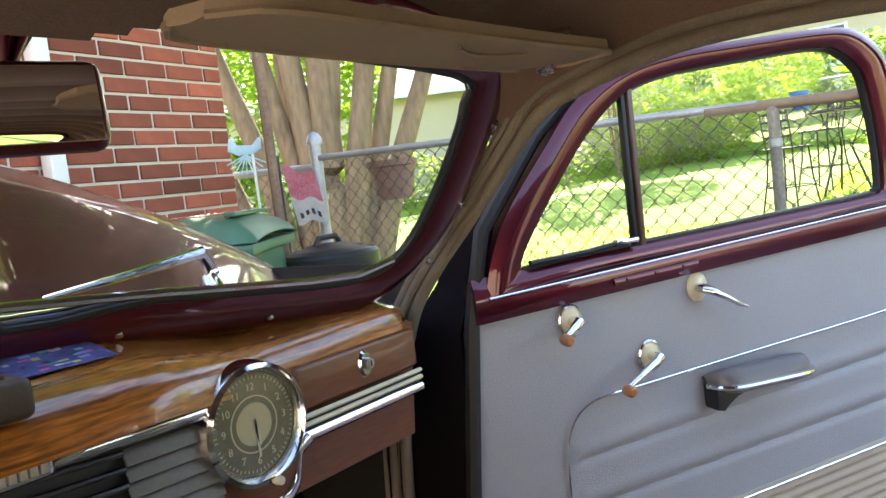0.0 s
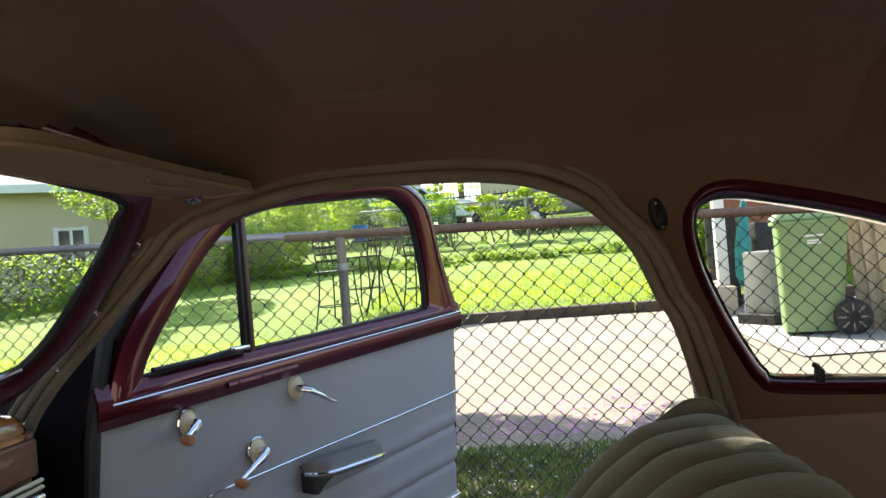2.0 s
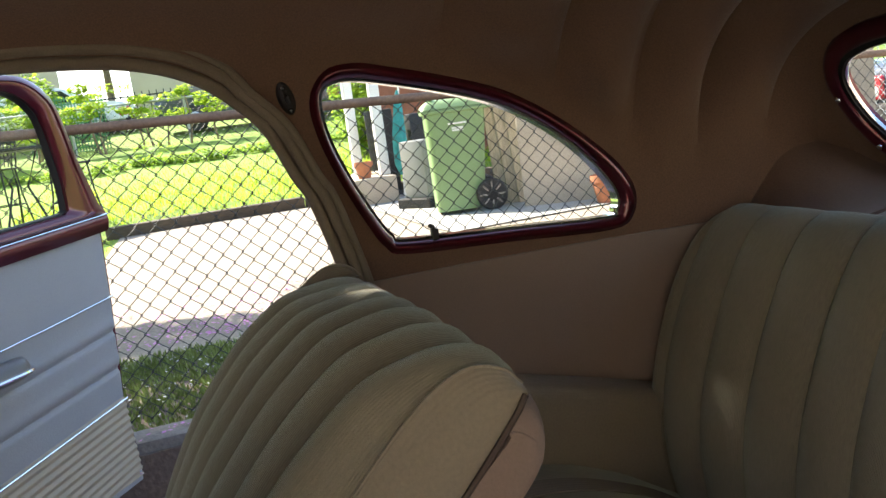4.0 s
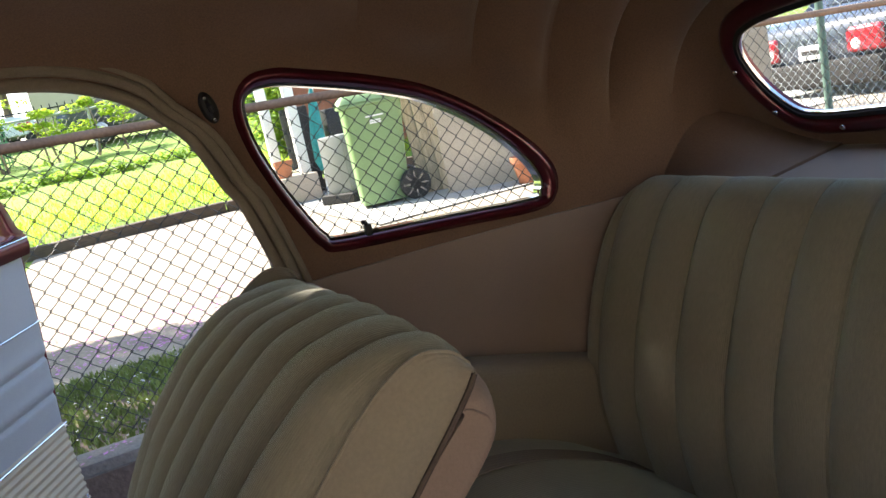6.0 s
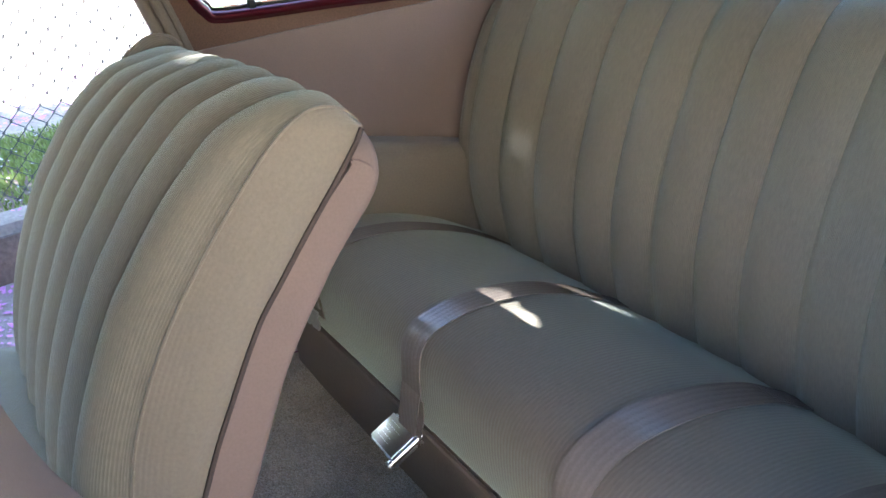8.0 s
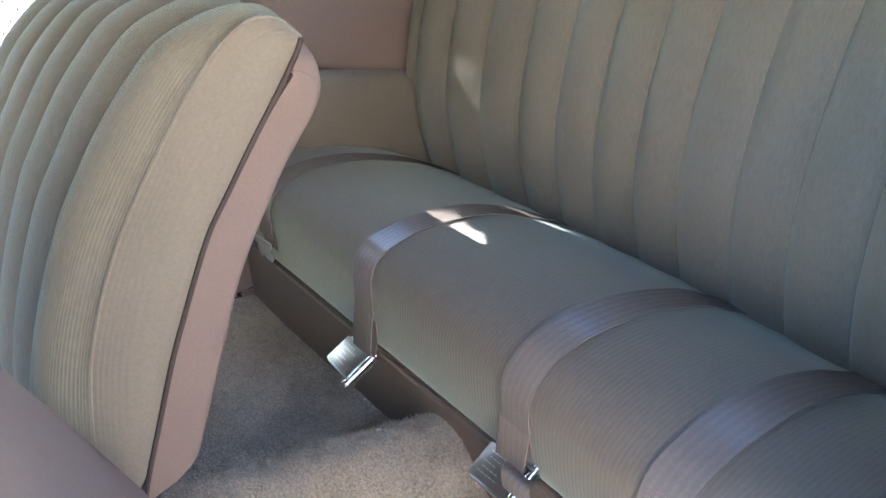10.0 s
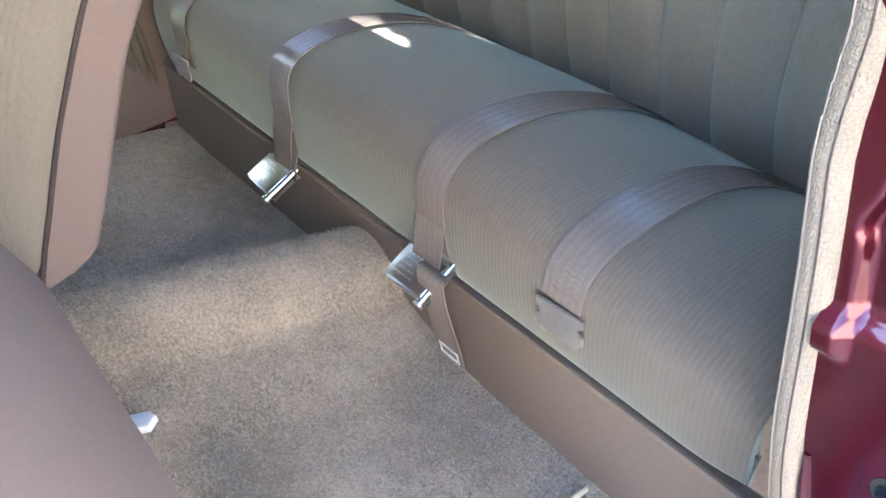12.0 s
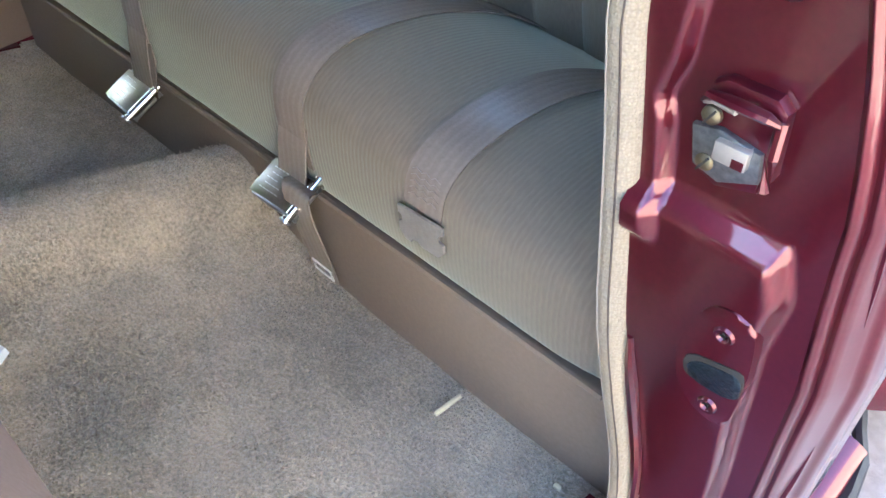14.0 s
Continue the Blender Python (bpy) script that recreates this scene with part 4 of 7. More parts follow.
# ---- lap belts ----
def belt_bm(x, v0, v1, w=0.049, skew=0.0, lift=0.004, n=60):
    def f(u, v):
        q = v0 + (v1 - v0) * v
        xx = x + (u - 0.5) * w + skew * (1 - v)
        p = cushion((xx + 0.6) / 1.2, q)
        a, b = along(CUSH_PATH, q - 0.02), along(CUSH_PATH, q + 0.02)
        t = (b - a).normalized()
        nrm = Vector((0, t.z, -t.y))
        if nrm.z < 0 and nrm.y < 0:
            nrm = -nrm
        return p + nrm * (lift + 0.001 * math.sin(20 * v + x * 9))
    return sheet_bm(f, 4, n, -0.0016)


def strap_bm(points, w=0.049, across=(1, 0, 0), n=8):
    pts = spline(points, n)
    a = Vector(across).normalized()
    return sheet_bm(lambda u, v: along(pts, v) + a * (u - 0.5) * w, 4, len(pts) - 1, 0.0016)


STAMP = material("pale stamped marks", (0.7, 0.66, 0.6), rough=0.6, var=0.1, scale=40, fine=200, bump=0)


def buckle(c, belt, turn=0.0):
    """A lift-latch buckle lying face up against the seat front, its roller at the driver's side."""
    m = Matrix(((-1, 0, 0, c[0]), (0, -0.9, 0.43, c[1]), (0.08, 0.43, 0.9, c[2]), (0, 0, 0, 1))) @ pose(0, 0, 0, 0, 0, turn)
    bk = part("buckle", prism_bm([(-0.036, -0.025), (0.028, -0.025), (0.028, 0.022), (-0.036, 0.022)], 0.004, m @ pose(0, 0, 0.010, 0, 3, 0), 0.0012), LATCH, belt, "chromed lift-latch buckle")
    s = box_bm(-0.034, -0.027, -0.006, 0.036, 0.025, -0.001, 0.001, m=m)
    for y in (-0.027, 0.022):
        s = box_bm(-0.030, y, -0.006, 0.038, y + 0.003, 0.015, 0.001, bm=s, m=m)
    part("housing", s, STEEL, bk)
    part("roller", tube_bm([m @ Vector((0.035, -0.031, 0.008)), m @ Vector((0.035, 0.029, 0.008))], 0.0058, 12), CHROME, bk)
    part("end_cap", tube_bm([m @ Vector((0.035, -0.034, 0.008)), m @ Vector((0.035, -0.031, 0.008))], 0.0072, 12), STEEL, bk)
    lines = None
    for k in range(5):
        x = -0.026 + 0.003 * (k % 2)
        for j in range(5 - (k % 3)):
            lines = box_bm(x, -0.0155 + 0.007 * k, 0.0150, x + 0.0048, -0.0143 + 0.007 * k, 0.0153, bm=lines, m=m @ pose(0, 0, 0, 0, 3, 0))
            x += 0.0068
    part("stamped_bars", lines, STAMP, bk, "rows of small pale stamped bars")
    return bk


def tongue(m, belt):
    out = [(-0.030, 0.012), (-0.030, 0.003), (-0.024, 0.001), (-0.024, -0.006), (-0.030, -0.008), (-0.030, -0.018), (-0.022, -0.027), (-0.015, -0.027), (-0.012, -0.021), (-0.004, -0.021), (0.000, -0.026), (0.022, -0.026), (0.030, -0.018), (0.030, -0.008), (0.024, -0.006), (0.024, 0.001), (0.030, 0.003), (0.030, 0.012)]
    return part("tongue", prism_bm(out, 0.003, m, 0.0006), TONGUE, belt, "steel belt tongue with notched sides")


def frontal(x, y, z, tilt=0, turn=0, roll=0):
    """A pose whose z looks to the car's front: x across, y up."""
    return pose(x, y, z) @ pose(0, 0, 0, 90 + tilt, 0, 180 + turn) @ pose(0, 0, 0, 0, 0, roll)


# belt beside the right side panel, tongue hanging
belt = thing("lap_belt", "brown lap belt webbing over the cushion with a hanging steel tongue", "seat belt", "rear lap belts")
part("webbing", belt_bm(0.455, 0.16, 0.96), WEB, belt)
part("end_loop", strap_bm([(0.455, -0.006, 0.712), (0.456, 0.003, 0.69), (0.457, 0.008, 0.66)]), WEB, belt)
tongue(frontal(0.457, 0.0135, 0.645, -4, 0, 4), belt)
# second belt: long strap with its buckle hanging over the base board
belt = thing("lap_belt", "brown lap belt webbing with a chromed buckle over the base board", "seat belt", "rear lap belts")
part("webbing", belt_bm(0.130, 0.14, 0.96), WEB, belt)
part("drop", strap_bm([(0.130, -0.005, 0.702), (0.1302, 0.001, 0.685), (0.132, 0.008, 0.66), (0.138, 0.012, 0.63), (0.150, 0.016, 0.575)], 0.049), WEB, belt)
part("return_loop", strap_bm([(0.112, 0.006, 0.66), (0.112, 0.009, 0.63), (0.122, 0.012, 0.60), (0.132, 0.014, 0.57)], 0.022), WEB, belt)
buckle((0.160, 0.026, 0.566), belt, -4)
# third belt: buckle with a stitched tail
belt = thing("lap_belt", "brown lap belt webbing with a buckle and stitched loose tail", "seat belt", "rear lap belts")
part("webbing", belt_bm(-0.198, 0.14, 0.96), WEB, belt)
part("drop", strap_bm([(-0.198, -0.006, 0.702), (-0.1978, 0.001, 0.685), (-0.197, 0.008, 0.66), (-0.194, 0.012, 0.63), (-0.190, 0.016, 0.60)], 0.049), WEB, belt)
part("tail", strap_bm([(-0.212, 0.012, 0.612), (-0.222, 0.030, 0.622), (-0.229, 0.037, 0.606), (-0.232, 0.032, 0.56), (-0.2335, 0.026, 0.520), (-0.234, 0.022, 0.484)], 0.047), WEB, belt)
for k, r in ((0, 0.0175), (1, 0.0145)):
    part("stitching", tube_bm([(-0.234 - r, 0.0255 - 0.0005 * k, 0.508 - 0.003 * k), (-0.234 + r, 0.0255 - 0.0005 * k, 0.508 - 0.003 * k), (-0.234 + r, 0.0232 + 0.0005 * k, 0.489 + 0.003 * k), (-0.234 - r, 0.0232 + 0.0005 * k, 0.489 + 0.003 * k)], 0.0007, 4, closed=True), STAMP, belt, "pale box stitching on the tail")
buckle((-0.188, 0.020, 0.594), belt)
# fourth belt: tongue beside the left end
belt = thing("lap_belt", "brown lap belt webbing ending in a stitched loop and steel tongue", "seat belt", "rear lap belts")
part("webbing", belt_bm(-0.398, 0.245, 0.96, 0.0495), WEB, belt)
for k in range(5):
    part("stitching", tube_bm([(-0.399 + 0.006 * (q - 3), -0.0022 + 0.0018 * k, 0.722 - 0.0062 * k + (0.002 if q % 2 else -0.002)) for q in range(7)], 0.0005, 4), THREAD, belt)
tongue(frontal(-0.400, 0.0085, 0.668, -3, 0, 4), belt)


# ---- front seats ----
# side view of a front seat back, from the foot to the top: (y, z), as the passenger's one stands
SEAT_O, SEAT_LEAN = (0.326, 0.687), 32
SEAT_FRONT = [(0.462, 0.66), (0.458, 0.70), (0.450, 0.745), (0.434, 0.805), (0.410, 0.868), (0.380, 0.928), (0.344, 0.988), (0.311, 1.029), (0.278, 1.066), (0.244, 1.097), (0.208, 1.124), (0.172, 1.136), (0.136, 1.141), (0.104, 1.135), (0.086, 1.118)]
SEAT_SEAM = [(0.415, 0.70), (0.406, 0.735), (0.397, 0.775), (0.384, 0.825), (0.368, 0.872), (0.346, 0.917), (0.317, 0.964), (0.288, 1.002), (0.258, 1.036), (0.226, 1.070), (0.194, 1.101), (0.162, 1.126), (0.132, 1.138), (0.106, 1.132), (0.090, 1.116)]
SEAT_PIPE = [(0.374, 0.70), (0.358, 0.735), (0.337, 0.775), (0.318, 0.812), (0.298, 0.850), (0.274, 0.890), (0.252, 0.926), (0.228, 0.962), (0.203, 0.990), (0.177, 1.019), (0.152, 1.046), (0.130, 1.069), (0.112, 1.089), (0.101, 1.102), (0.094, 1.113)]
SEAT_BACK = [(0.326, 0.70), (0.309, 0.733), (0.290, 0.768), (0.268, 0.810), (0.246, 0.852), (0.225, 0.891), (0.199, 0.930), (0.171, 0.966), (0.149, 0.993), (0.127, 1.016), (0.105, 1.038), (0.090, 1.058), (0.081, 1.078), (0.078, 1.096), (0.083, 1.113)]


def front_seat(x0, x1, oy, oz, lean, label):
    """One of two split front seats; lean: degrees the back leans rearward."""
    seat = thing("car_seat", label, "front seat", "front seats")
    turn = Matrix.Rotation(radians(SEAT_LEAN - lean), 4, (-1, 0, 0))
    up = Vector((0, -math.sin(radians(lean)), math.cos(radians(lean))))
    fw = Vector((0, math.cos(radians(lean)), math.sin(radians(lean))))
    o = Vector((0, oy, oz))
    hw, xc = (x1 - x0) / 2, (x0 + x1) / 2

    def curve(points):
        return [o + turn @ Vector((0, y - SEAT_O[0], z - SEAT_O[1])) for y, z in points]
    front_c, seam_c, pipe_c, back_c = (spline(curve(p), 4) for p in (SEAT_FRONT, SEAT_SEAM, SEAT_PIPE, SEAT_BACK))

    def at(x, b, n):
        return Vector((x, 0, 0)) + o + up * b + fw * n
    seams = [x0 + 0.016 + (x1 - x0 - 0.032) * q / 7 for q in range(8)]

    def corner(x):
        e = max(0.0, (abs(x - xc) - (hw - 0.075)) / 0.075)
        return 1 - math.sqrt(max(0, 1 - min(e, 1) ** 2.2))
    c_seam = corner(seams[0])

    def front(u, v):
        x = seams[0] + (seams[-1] - seams[0]) * u
        q = min(int(u * 7), 6)
        t = u * 7 - q
        puff = 0.024 * (max(0.0, math.sin(math.pi * t)) ** 0.5 - 0.8) * (1 - 0.5 * max(0, (v - 0.9) / 0.1))
        p = along(front_c, v).lerp(along(seam_c, v), corner(x) / c_seam if c_seam else 0)
        a, b = along(front_c, v - 0.03), along(front_c, v + 0.03)
        d = (b - a).normalized()
        nrm = Vector((0, d.z, -d.y))
        edge = smoothstep(0.0, 0.02, u) * smoothstep(1.0, 0.98, u)
        drop = 0.02 * smoothstep(0.15, 0.55, abs(x)) * smoothstep(0.55, 0.85, v)
        return Vector((x, 0, -drop)) + p + nrm * puff * edge
    part("backrest", sheet_bm(front, 126, 56, -0.01), SEAT, seat)
    for s, xe, xs in ((-1, x0, seams[0]), (1, x1, seams[-1])):
        def side(u, v, s=s, xe=xe, xs=xs):
            p = along(seam_c, v).lerp(along(pipe_c, v), u)
            return Vector((xs + (xe - xs) * math.sin(min(1, u * 1.35) * math.pi / 2), p.y, p.z)) + Vector((s * 0.007 * math.sin(math.pi * u) * math.sin(math.pi * v), 0, 0))
        part("side_panel", sheet_bm(side, 14, 56, -0.003 * s), SEATSIDE, seat, "tan cloth side panel")
        part("seam", tube_bm([side(0, q / 50) for q in range(51)], 0.0017, 6), SEATSIDE, seat)
        part("piping", tube_bm([side(1, q / 50) + fw * 0.002 + Vector((s * 0.003, 0, 0)) for q in range(51)], 0.0026, 6), WELT, seat, "dark piping along the back edge")

    def back(u, v):
        a = math.pi * (u - 0.9 * math.sin(2 * math.pi * u) / (2 * math.pi) - 0.5)
        s, c = math.sin(a), abs(math.cos(a))
        x = xc + (hw + 0.004) * math.copysign(abs(s) ** 0.15, s)
        deep = 1.3 * c ** 0.2
        for lim, w in ((v, 0.05), (1 - v, 0.07)):
            if lim < w:
                deep *= math.sqrt(max(0, 1 - (1 - lim / w) ** 2))
        p = along(pipe_c, v).lerp(along(back_c, v), deep)
        return Vector((x, 0, 0)) + p - up * 0.03 * corner(x) * smoothstep(0.7, 1.0, v)
    part("back_panel", sheet_bm(back, 64, 72, 0.004), SEATBACK, seat, "mauve cloth back panel")
    # seat cushion ahead of the back
    def cush(u, v):
        x = x0 + 0.01 + (x1 - x0 - 0.02) * u
        pts = [(oy + 0.08, oz + 0.06), (oy + 0.14, oz + 0.085), (oy + 0.3, oz + 0.095), (oy + 0.48, oz + 0.10), (oy + 0.56, oz + 0.07), (oy + 0.57, oz - 0.02), (oy + 0.55, oz - 0.1)]
        q = v * (len(pts) - 1)
        i = min(int(q), len(pts) - 2)
        f = q - i
        e = abs(2 * u - 1) ** 8
        return Vector((x, pts[i][0] * (1 - f) + pts[i + 1][0] * f, pts[i][1] * (1 - f) + pts[i + 1][1] * f - 0.03 * e))
    cz = -0.13
    part("cushion", sheet_bm(lambda u, v: cush(u, v) + Vector((0, 0, cz + 0.1)), 40, 40, -0.02), SEAT, seat)
    part("frame", box_bm(x0 + 0.03, oy + 0.08, oz - 0.05, x1 - 0.03, oy + 0.5, oz + 0.0, 0.02, 2), DARK, seat)
    for x in (x0 + 0.05, x1 - 0.05):
        part("runner", box_bm(x - 0.02, oy + 0.02, floor_z(x, oy) - 0.01, x + 0.02, oy + 0.5, floor_z(xc, oy) + 0.07, 0.004), STEEL, seat)
    for x in (x0 + 0.012, x1 - 0.012):
        part("hinge", tube_bm([at(x, 0.03, 0.05), at(x, -0.02, 0.06), at(x, -0.05, 0.10), at(x, -0.07, 0.16)], 0.014, 10, flat=0.5), BLACK, seat, "dark steel hinge arm")
    return seat


front_seat(-0.04, 0.565, 0.326, 0.687, 32, "grey-green pleated front passenger seat with a mauve back panel")
front_seat(-0.60, -0.075, 0.366, 0.715, -13, "driver's seat with its pleated back tipped forward")

# front lap belt end lying on the carpet beside the hump
WHITE_PLASTIC = material("white buckle plastic", (0.78, 0.79, 0.80), rough=0.35, var=0.06, scale=30, fine=200, bump=0.02)
SLEEVE = material("tan belt sleeve", (0.36, 0.25, 0.13), rough=0.5, var=0.15, scale=30, fine=300, bump=0.1)
belt = thing("front_lap_belt", "tan sleeved lap belt end with a white buckle on carpet", "seat belt")
part("sleeve", strap_bm([(x, y, floor_z(x, y) + 0.010) for x, y in ((-0.112, 0.370), (-0.09, 0.39), (-0.06, 0.41), (-0.035, 0.45))], 0.022, (0.8, -0.6, 0)), SLEEVE, belt)
part("buckle", prism_bm([(-0.012, -0.016), (0.004, -0.020), (0.013, -0.010), (0.012, 0.012), (-0.012, 0.014)], 0.009, pose(-0.120, 0.359, floor_z(-0.120, 0.359) + 0.008, -8, 6, -38), 0.0025), WHITE_PLASTIC, belt, "white plastic buckle body")


# ---- passenger door, standing open ----
DA = radians(57)
DOOR_M = Matrix(((math.sin(DA), math.cos(DA), 0, 0.94), (-math.cos(DA), math.sin(DA), 0, 0.88), (0, 0, 1, 0), (0, 0, 0, 1)))
DW = [(-0.216, 1.197), (-0.19, 1.245), (-0.111, 1.349), (-0.055, 1.41), (0.007, 1.454), (0.1, 1.479), (0.24, 1.492), (0.40, 1.503), (0.46, 1.497), (0.505, 1.468), (0.526, 1.43), (0.545, 1.33), (0.549, 1.245), (0.538, 1.228), (0.5, 1.223), (0.2, 1.209), (-0.1, 1.197), (-0.2, 1.190)]
DO = [(-0.285, 1.15), (-0.245, 1.262), (-0.148, 1.385), (-0.085, 1.452), (0.0, 1.495), (0.1, 1.515), (0.24, 1.525), (0.42, 1.535), (0.50, 1.528), (0.558, 1.49), (0.58, 1.44), (0.606, 1.34), (0.645, 1.235), (0.655, 1.205), (0.5, 1.196), (0.2, 1.18), (-0.1, 1.166), (-0.275, 1.145)]


def belt(u):
    return 1.157 + 0.05 * (u + 0.285) / 0.95


def paint_low(u):
    return 1.116 + 0.05 * (u + 0.32) / 0.98


door = thing("door_passenger", "open passenger door, grey vinyl trim below a burgundy window frame", "car door")
door.matrix_world = DOOR_M


def dpart(name, bm, mat, parent=door, label="", **k):
    return part(name, bm, mat, parent, label, **k)


flat = lambda a, b, h: Vector((a, -h, b))
dpart("window_frame", ring_bm(loop_smooth(DW), loop_smooth(DO), flat, lambda t: 0.010 + 0.015 * math.sin(math.pi * (0.1 + 0.8 * t)) + 0.004 * smoothstep(0.55, 0.62, t), 16, back=0.012), PAINT)
dpart("window_channel", ring_bm(loop_smooth(grow(DW, -0.005)), loop_smooth(grow(DW, 0.002)), flat, lambda t: 0.002 + 0.006 * math.sin(math.pi * t), 3, back=0.008), BLACK)
pn = dpart("pane", pane_bm(loop_smooth(DW), flat, -0.006, -0.004), GLASS)
pn.visible_shadow = False
vb = dpart("vent_bar", box_bm(0.007, -0.016, 1.195, 0.017, 0.004, 1.487, 0.003), material("brown painted bar", (0.10, 0.055, 0.04), rough=0.35, var=0.2, scale=20, fine=100, bump=0.02), label="brown-tinted vent window division bar")
dpart("bar_rubber", box_bm(-0.004, -0.012, 1.197, 0.005, 0.004, 1.475, 0.003), BLACK, vb)
vc = dpart("vent_sill", tube_bm([(-0.2, -0.016, 1.2), (-0.1, -0.018, 1.204), (-0.01, -0.018, 1.213)], 0.008, 8, flat=0.6), BLACK)
dpart("vent_catch", box_bm(-0.05, -0.03, 1.208, -0.005, -0.018, 1.217, 0.003), CHROME, vc, "chrome vent catch")


def beltband(u, v):
    uu = -0.302 + 0.964 * u
    z0, z1 = paint_low(uu), belt(uu) + 0.02 + (0.012 if uu < -0.25 else 0)
    z = z0 + (z1 - z0) * v
    return Vector((uu, -0.012 - 0.012 * math.sin(math.pi * min(1, v * 0.9 + 0.1)), z))


dpart("garnish_moulding", sheet_bm(beltband, 60, 14, 0.03), PAINT, label="burgundy garnish moulding below the window")
gm = bpy.data.objects["garnish_moulding"]
dpart("bright_strip", tube_bm([(u, -0.027, belt(u)) for u in np.linspace(-0.28, 0.655, 40)], 0.0026, 8), CHROME, gm, "thin bright strip")
sl = dpart("lock_slot", tube_bm([(u, -0.028, 1.148 + 0.05 * (u + 0.055)) for u in np.linspace(-0.06, 0.105, 20)], 0.0065, 8, flat=0.35, up=(0, 1, 0)), PAINT, gm)
for u in (-0.035, 0.02, 0.075):
    dpart("slot_screw", lathe_bm([(0, 0.002), (0.004, 0.001), (0.0045, -0.002)], pose(u, -0.030, 1.149 + 0.05 * (u + 0.055), 90), 10), PAINT, gm)


def rear_edge(z):
    return lerp_table([(0.52, 0.628), (0.75, 0.617), (1.0, 0.645), (1.2, 0.66)], z)


def front_edge(z):
    return lerp_table([(0.52, -0.355), (0.85, -0.343), (1.12, -0.318)], z)


GROOVE = [(lambda u: 0.868 + 0.083 * (u + 0.02), 0.006), (lambda u: 0.785 + 0.072 * (u + 0.02), 0.006)]


def low_line(u):
    return 0.706 + 0.079 * u


def trim(u, v):
    z1 = paint_low(-0.33 + 0.98 * u) + 0.002
    z = 0.535 + (z1 - 0.535) * v
    uu = front_edge(z) + (rear_edge(z) - front_edge(z)) * u
    h = 0.004
    if uu > -0.15 and z < 0.96:
        for fn, d in GROOVE:
            t = (z - fn(uu)) / 0.007
            h -= 0.006 * math.exp(-t * t) * smoothstep(-0.155, -0.13, uu)
            h += 0.003 * math.exp(-((t - 3) / 2) ** 2)
    e = max(0, (abs(u - 0.5) - 0.485) / 0.015)
    return Vector((uu, -h + 0.012 * e * e, z))


tp = dpart("trim_panel", sheet_bm(trim, 120, 150, 0.012), DOORCLOTH, label="pale grey vinyl trim panel with pressed grooves")


def low(u, v):
    z1 = low_line(-0.16 + 0.78 * u)
    z = 0.55 + (z1 - 0.55) * v
    uu = -0.165 + (rear_edge(z) - 0.012 + 0.165) * u
    w = 0.0022 * math.sin((z - low_line(uu)) * 2 * math.pi / 0.019)
    return Vector((uu, -0.009 - w, z))


dpart("kick_panel", sheet_bm(low, 40, 80, 0.008), DOORLOW, tp, "tan ribbed kick panel")
dpart("lower_strip", tube_bm([(u, -0.012, low_line(u)) for u in np.linspace(-0.165, 0.61, 30)], 0.0026, 8), CHROME, tp)
arc = [(-0.172, 0.55), (-0.17, 0.70), (-0.168, 0.84), (-0.165, 0.89), (-0.152, 0.925), (-0.128, 0.948), (-0.09, 0.960), (0.0, 0.966), (0.25, 0.982), (0.45, 0.994), (0.64, 1.008)]
dpart("upper_strip", tube_bm([(p.x, -0.009, p.z) for p in spline([(u, 0, z) for u, z in arc], 8)], 0.0024, 8), CHROME, tp, "thin bright strip curving down the panel")
shell_out = [(-0.34, 0.53), (0.61, 0.53), (0.64, 0.55), (0.628, 0.75), (0.657, 1.0), (0.672, 1.19), (-0.30, 1.17), (-0.335, 0.85)]
dpart("outer_skin", prism_bm(shell_out, 0.055, Matrix(((1, 0, 0, 0), (0, 0, 1, 0.012), (0, 1, 0, 0), (0, 0, 0, 1))), 0.012), PAINT)
for u, z in ((0.6, 0.56), (-0.12, 0.565), (0.24, 0.562)):
    dpart("panel_screw", lathe_bm([(0, 0.003), (0.004, 0.002), (0.0055, 0)], pose(u, -0.014, z, 90), 10), CHROME, tp)
# weather strip down the hinge side
dpart("weather_strip", tube_bm([(-0.345, -0.004, 0.55), (-0.335, -0.004, 0.85), (-0.305, -0.004, 1.12), (-0.27, 0.0, 1.26), (-0.16, 0.004, 1.40), (-0.09, 0.006, 1.46)], 0.013, 8), BLACK, label="black rubber weather strip")


def crank(u, z, ku, kz, label):
    e = dpart("escutcheon", lathe_bm([(0, 0.009), (0.012, 0.009), (0.019, 0.006), (0.0225, 0)], pose(u, -0.006, z, 90) @ Matrix.Diagonal((0.92, 1.15, 1, 1)), 24), IVORY, label="ivory escutcheon")
    dpart("rim", lathe_bm([(0.0195, 0.003), (0.0215, 0.007), (0.024, 0.005), (0.025, 0)], pose(u, -0.006, z, 90) @ Matrix.Diagonal((0.92, 1.15, 1, 1)), 28), CHROME, e, "bright rim")
    length = math.hypot(ku - u, kz - z)
    dx, dz = (ku - u) / length, (kz - z) / length
    arm = tube_bm([(u, -0.012, z), (u, -0.036, z), (u + 0.012 * dx, -0.042, z + 0.012 * dz), (u + length * 0.6 * dx, -0.045, z + length * 0.6 * dz), (u + length * dx, -0.048, z + length * dz)], [0.0085, 0.0095, 0.0085, 0.0058, 0.0052], 12)
    a = dpart("window_crank", arm, CHROME, label=label)
    k = lathe_bm([(0, 0.028), (0.006, 0.027), (0.0095, 0.022), (0.0095, 0.008), (0.006, 0)], pose(u + length * dx, -0.044, z + length * dz, 90), 16)
    dpart("knob", k, PLASTIC, a, "amber plastic knob")
    return e


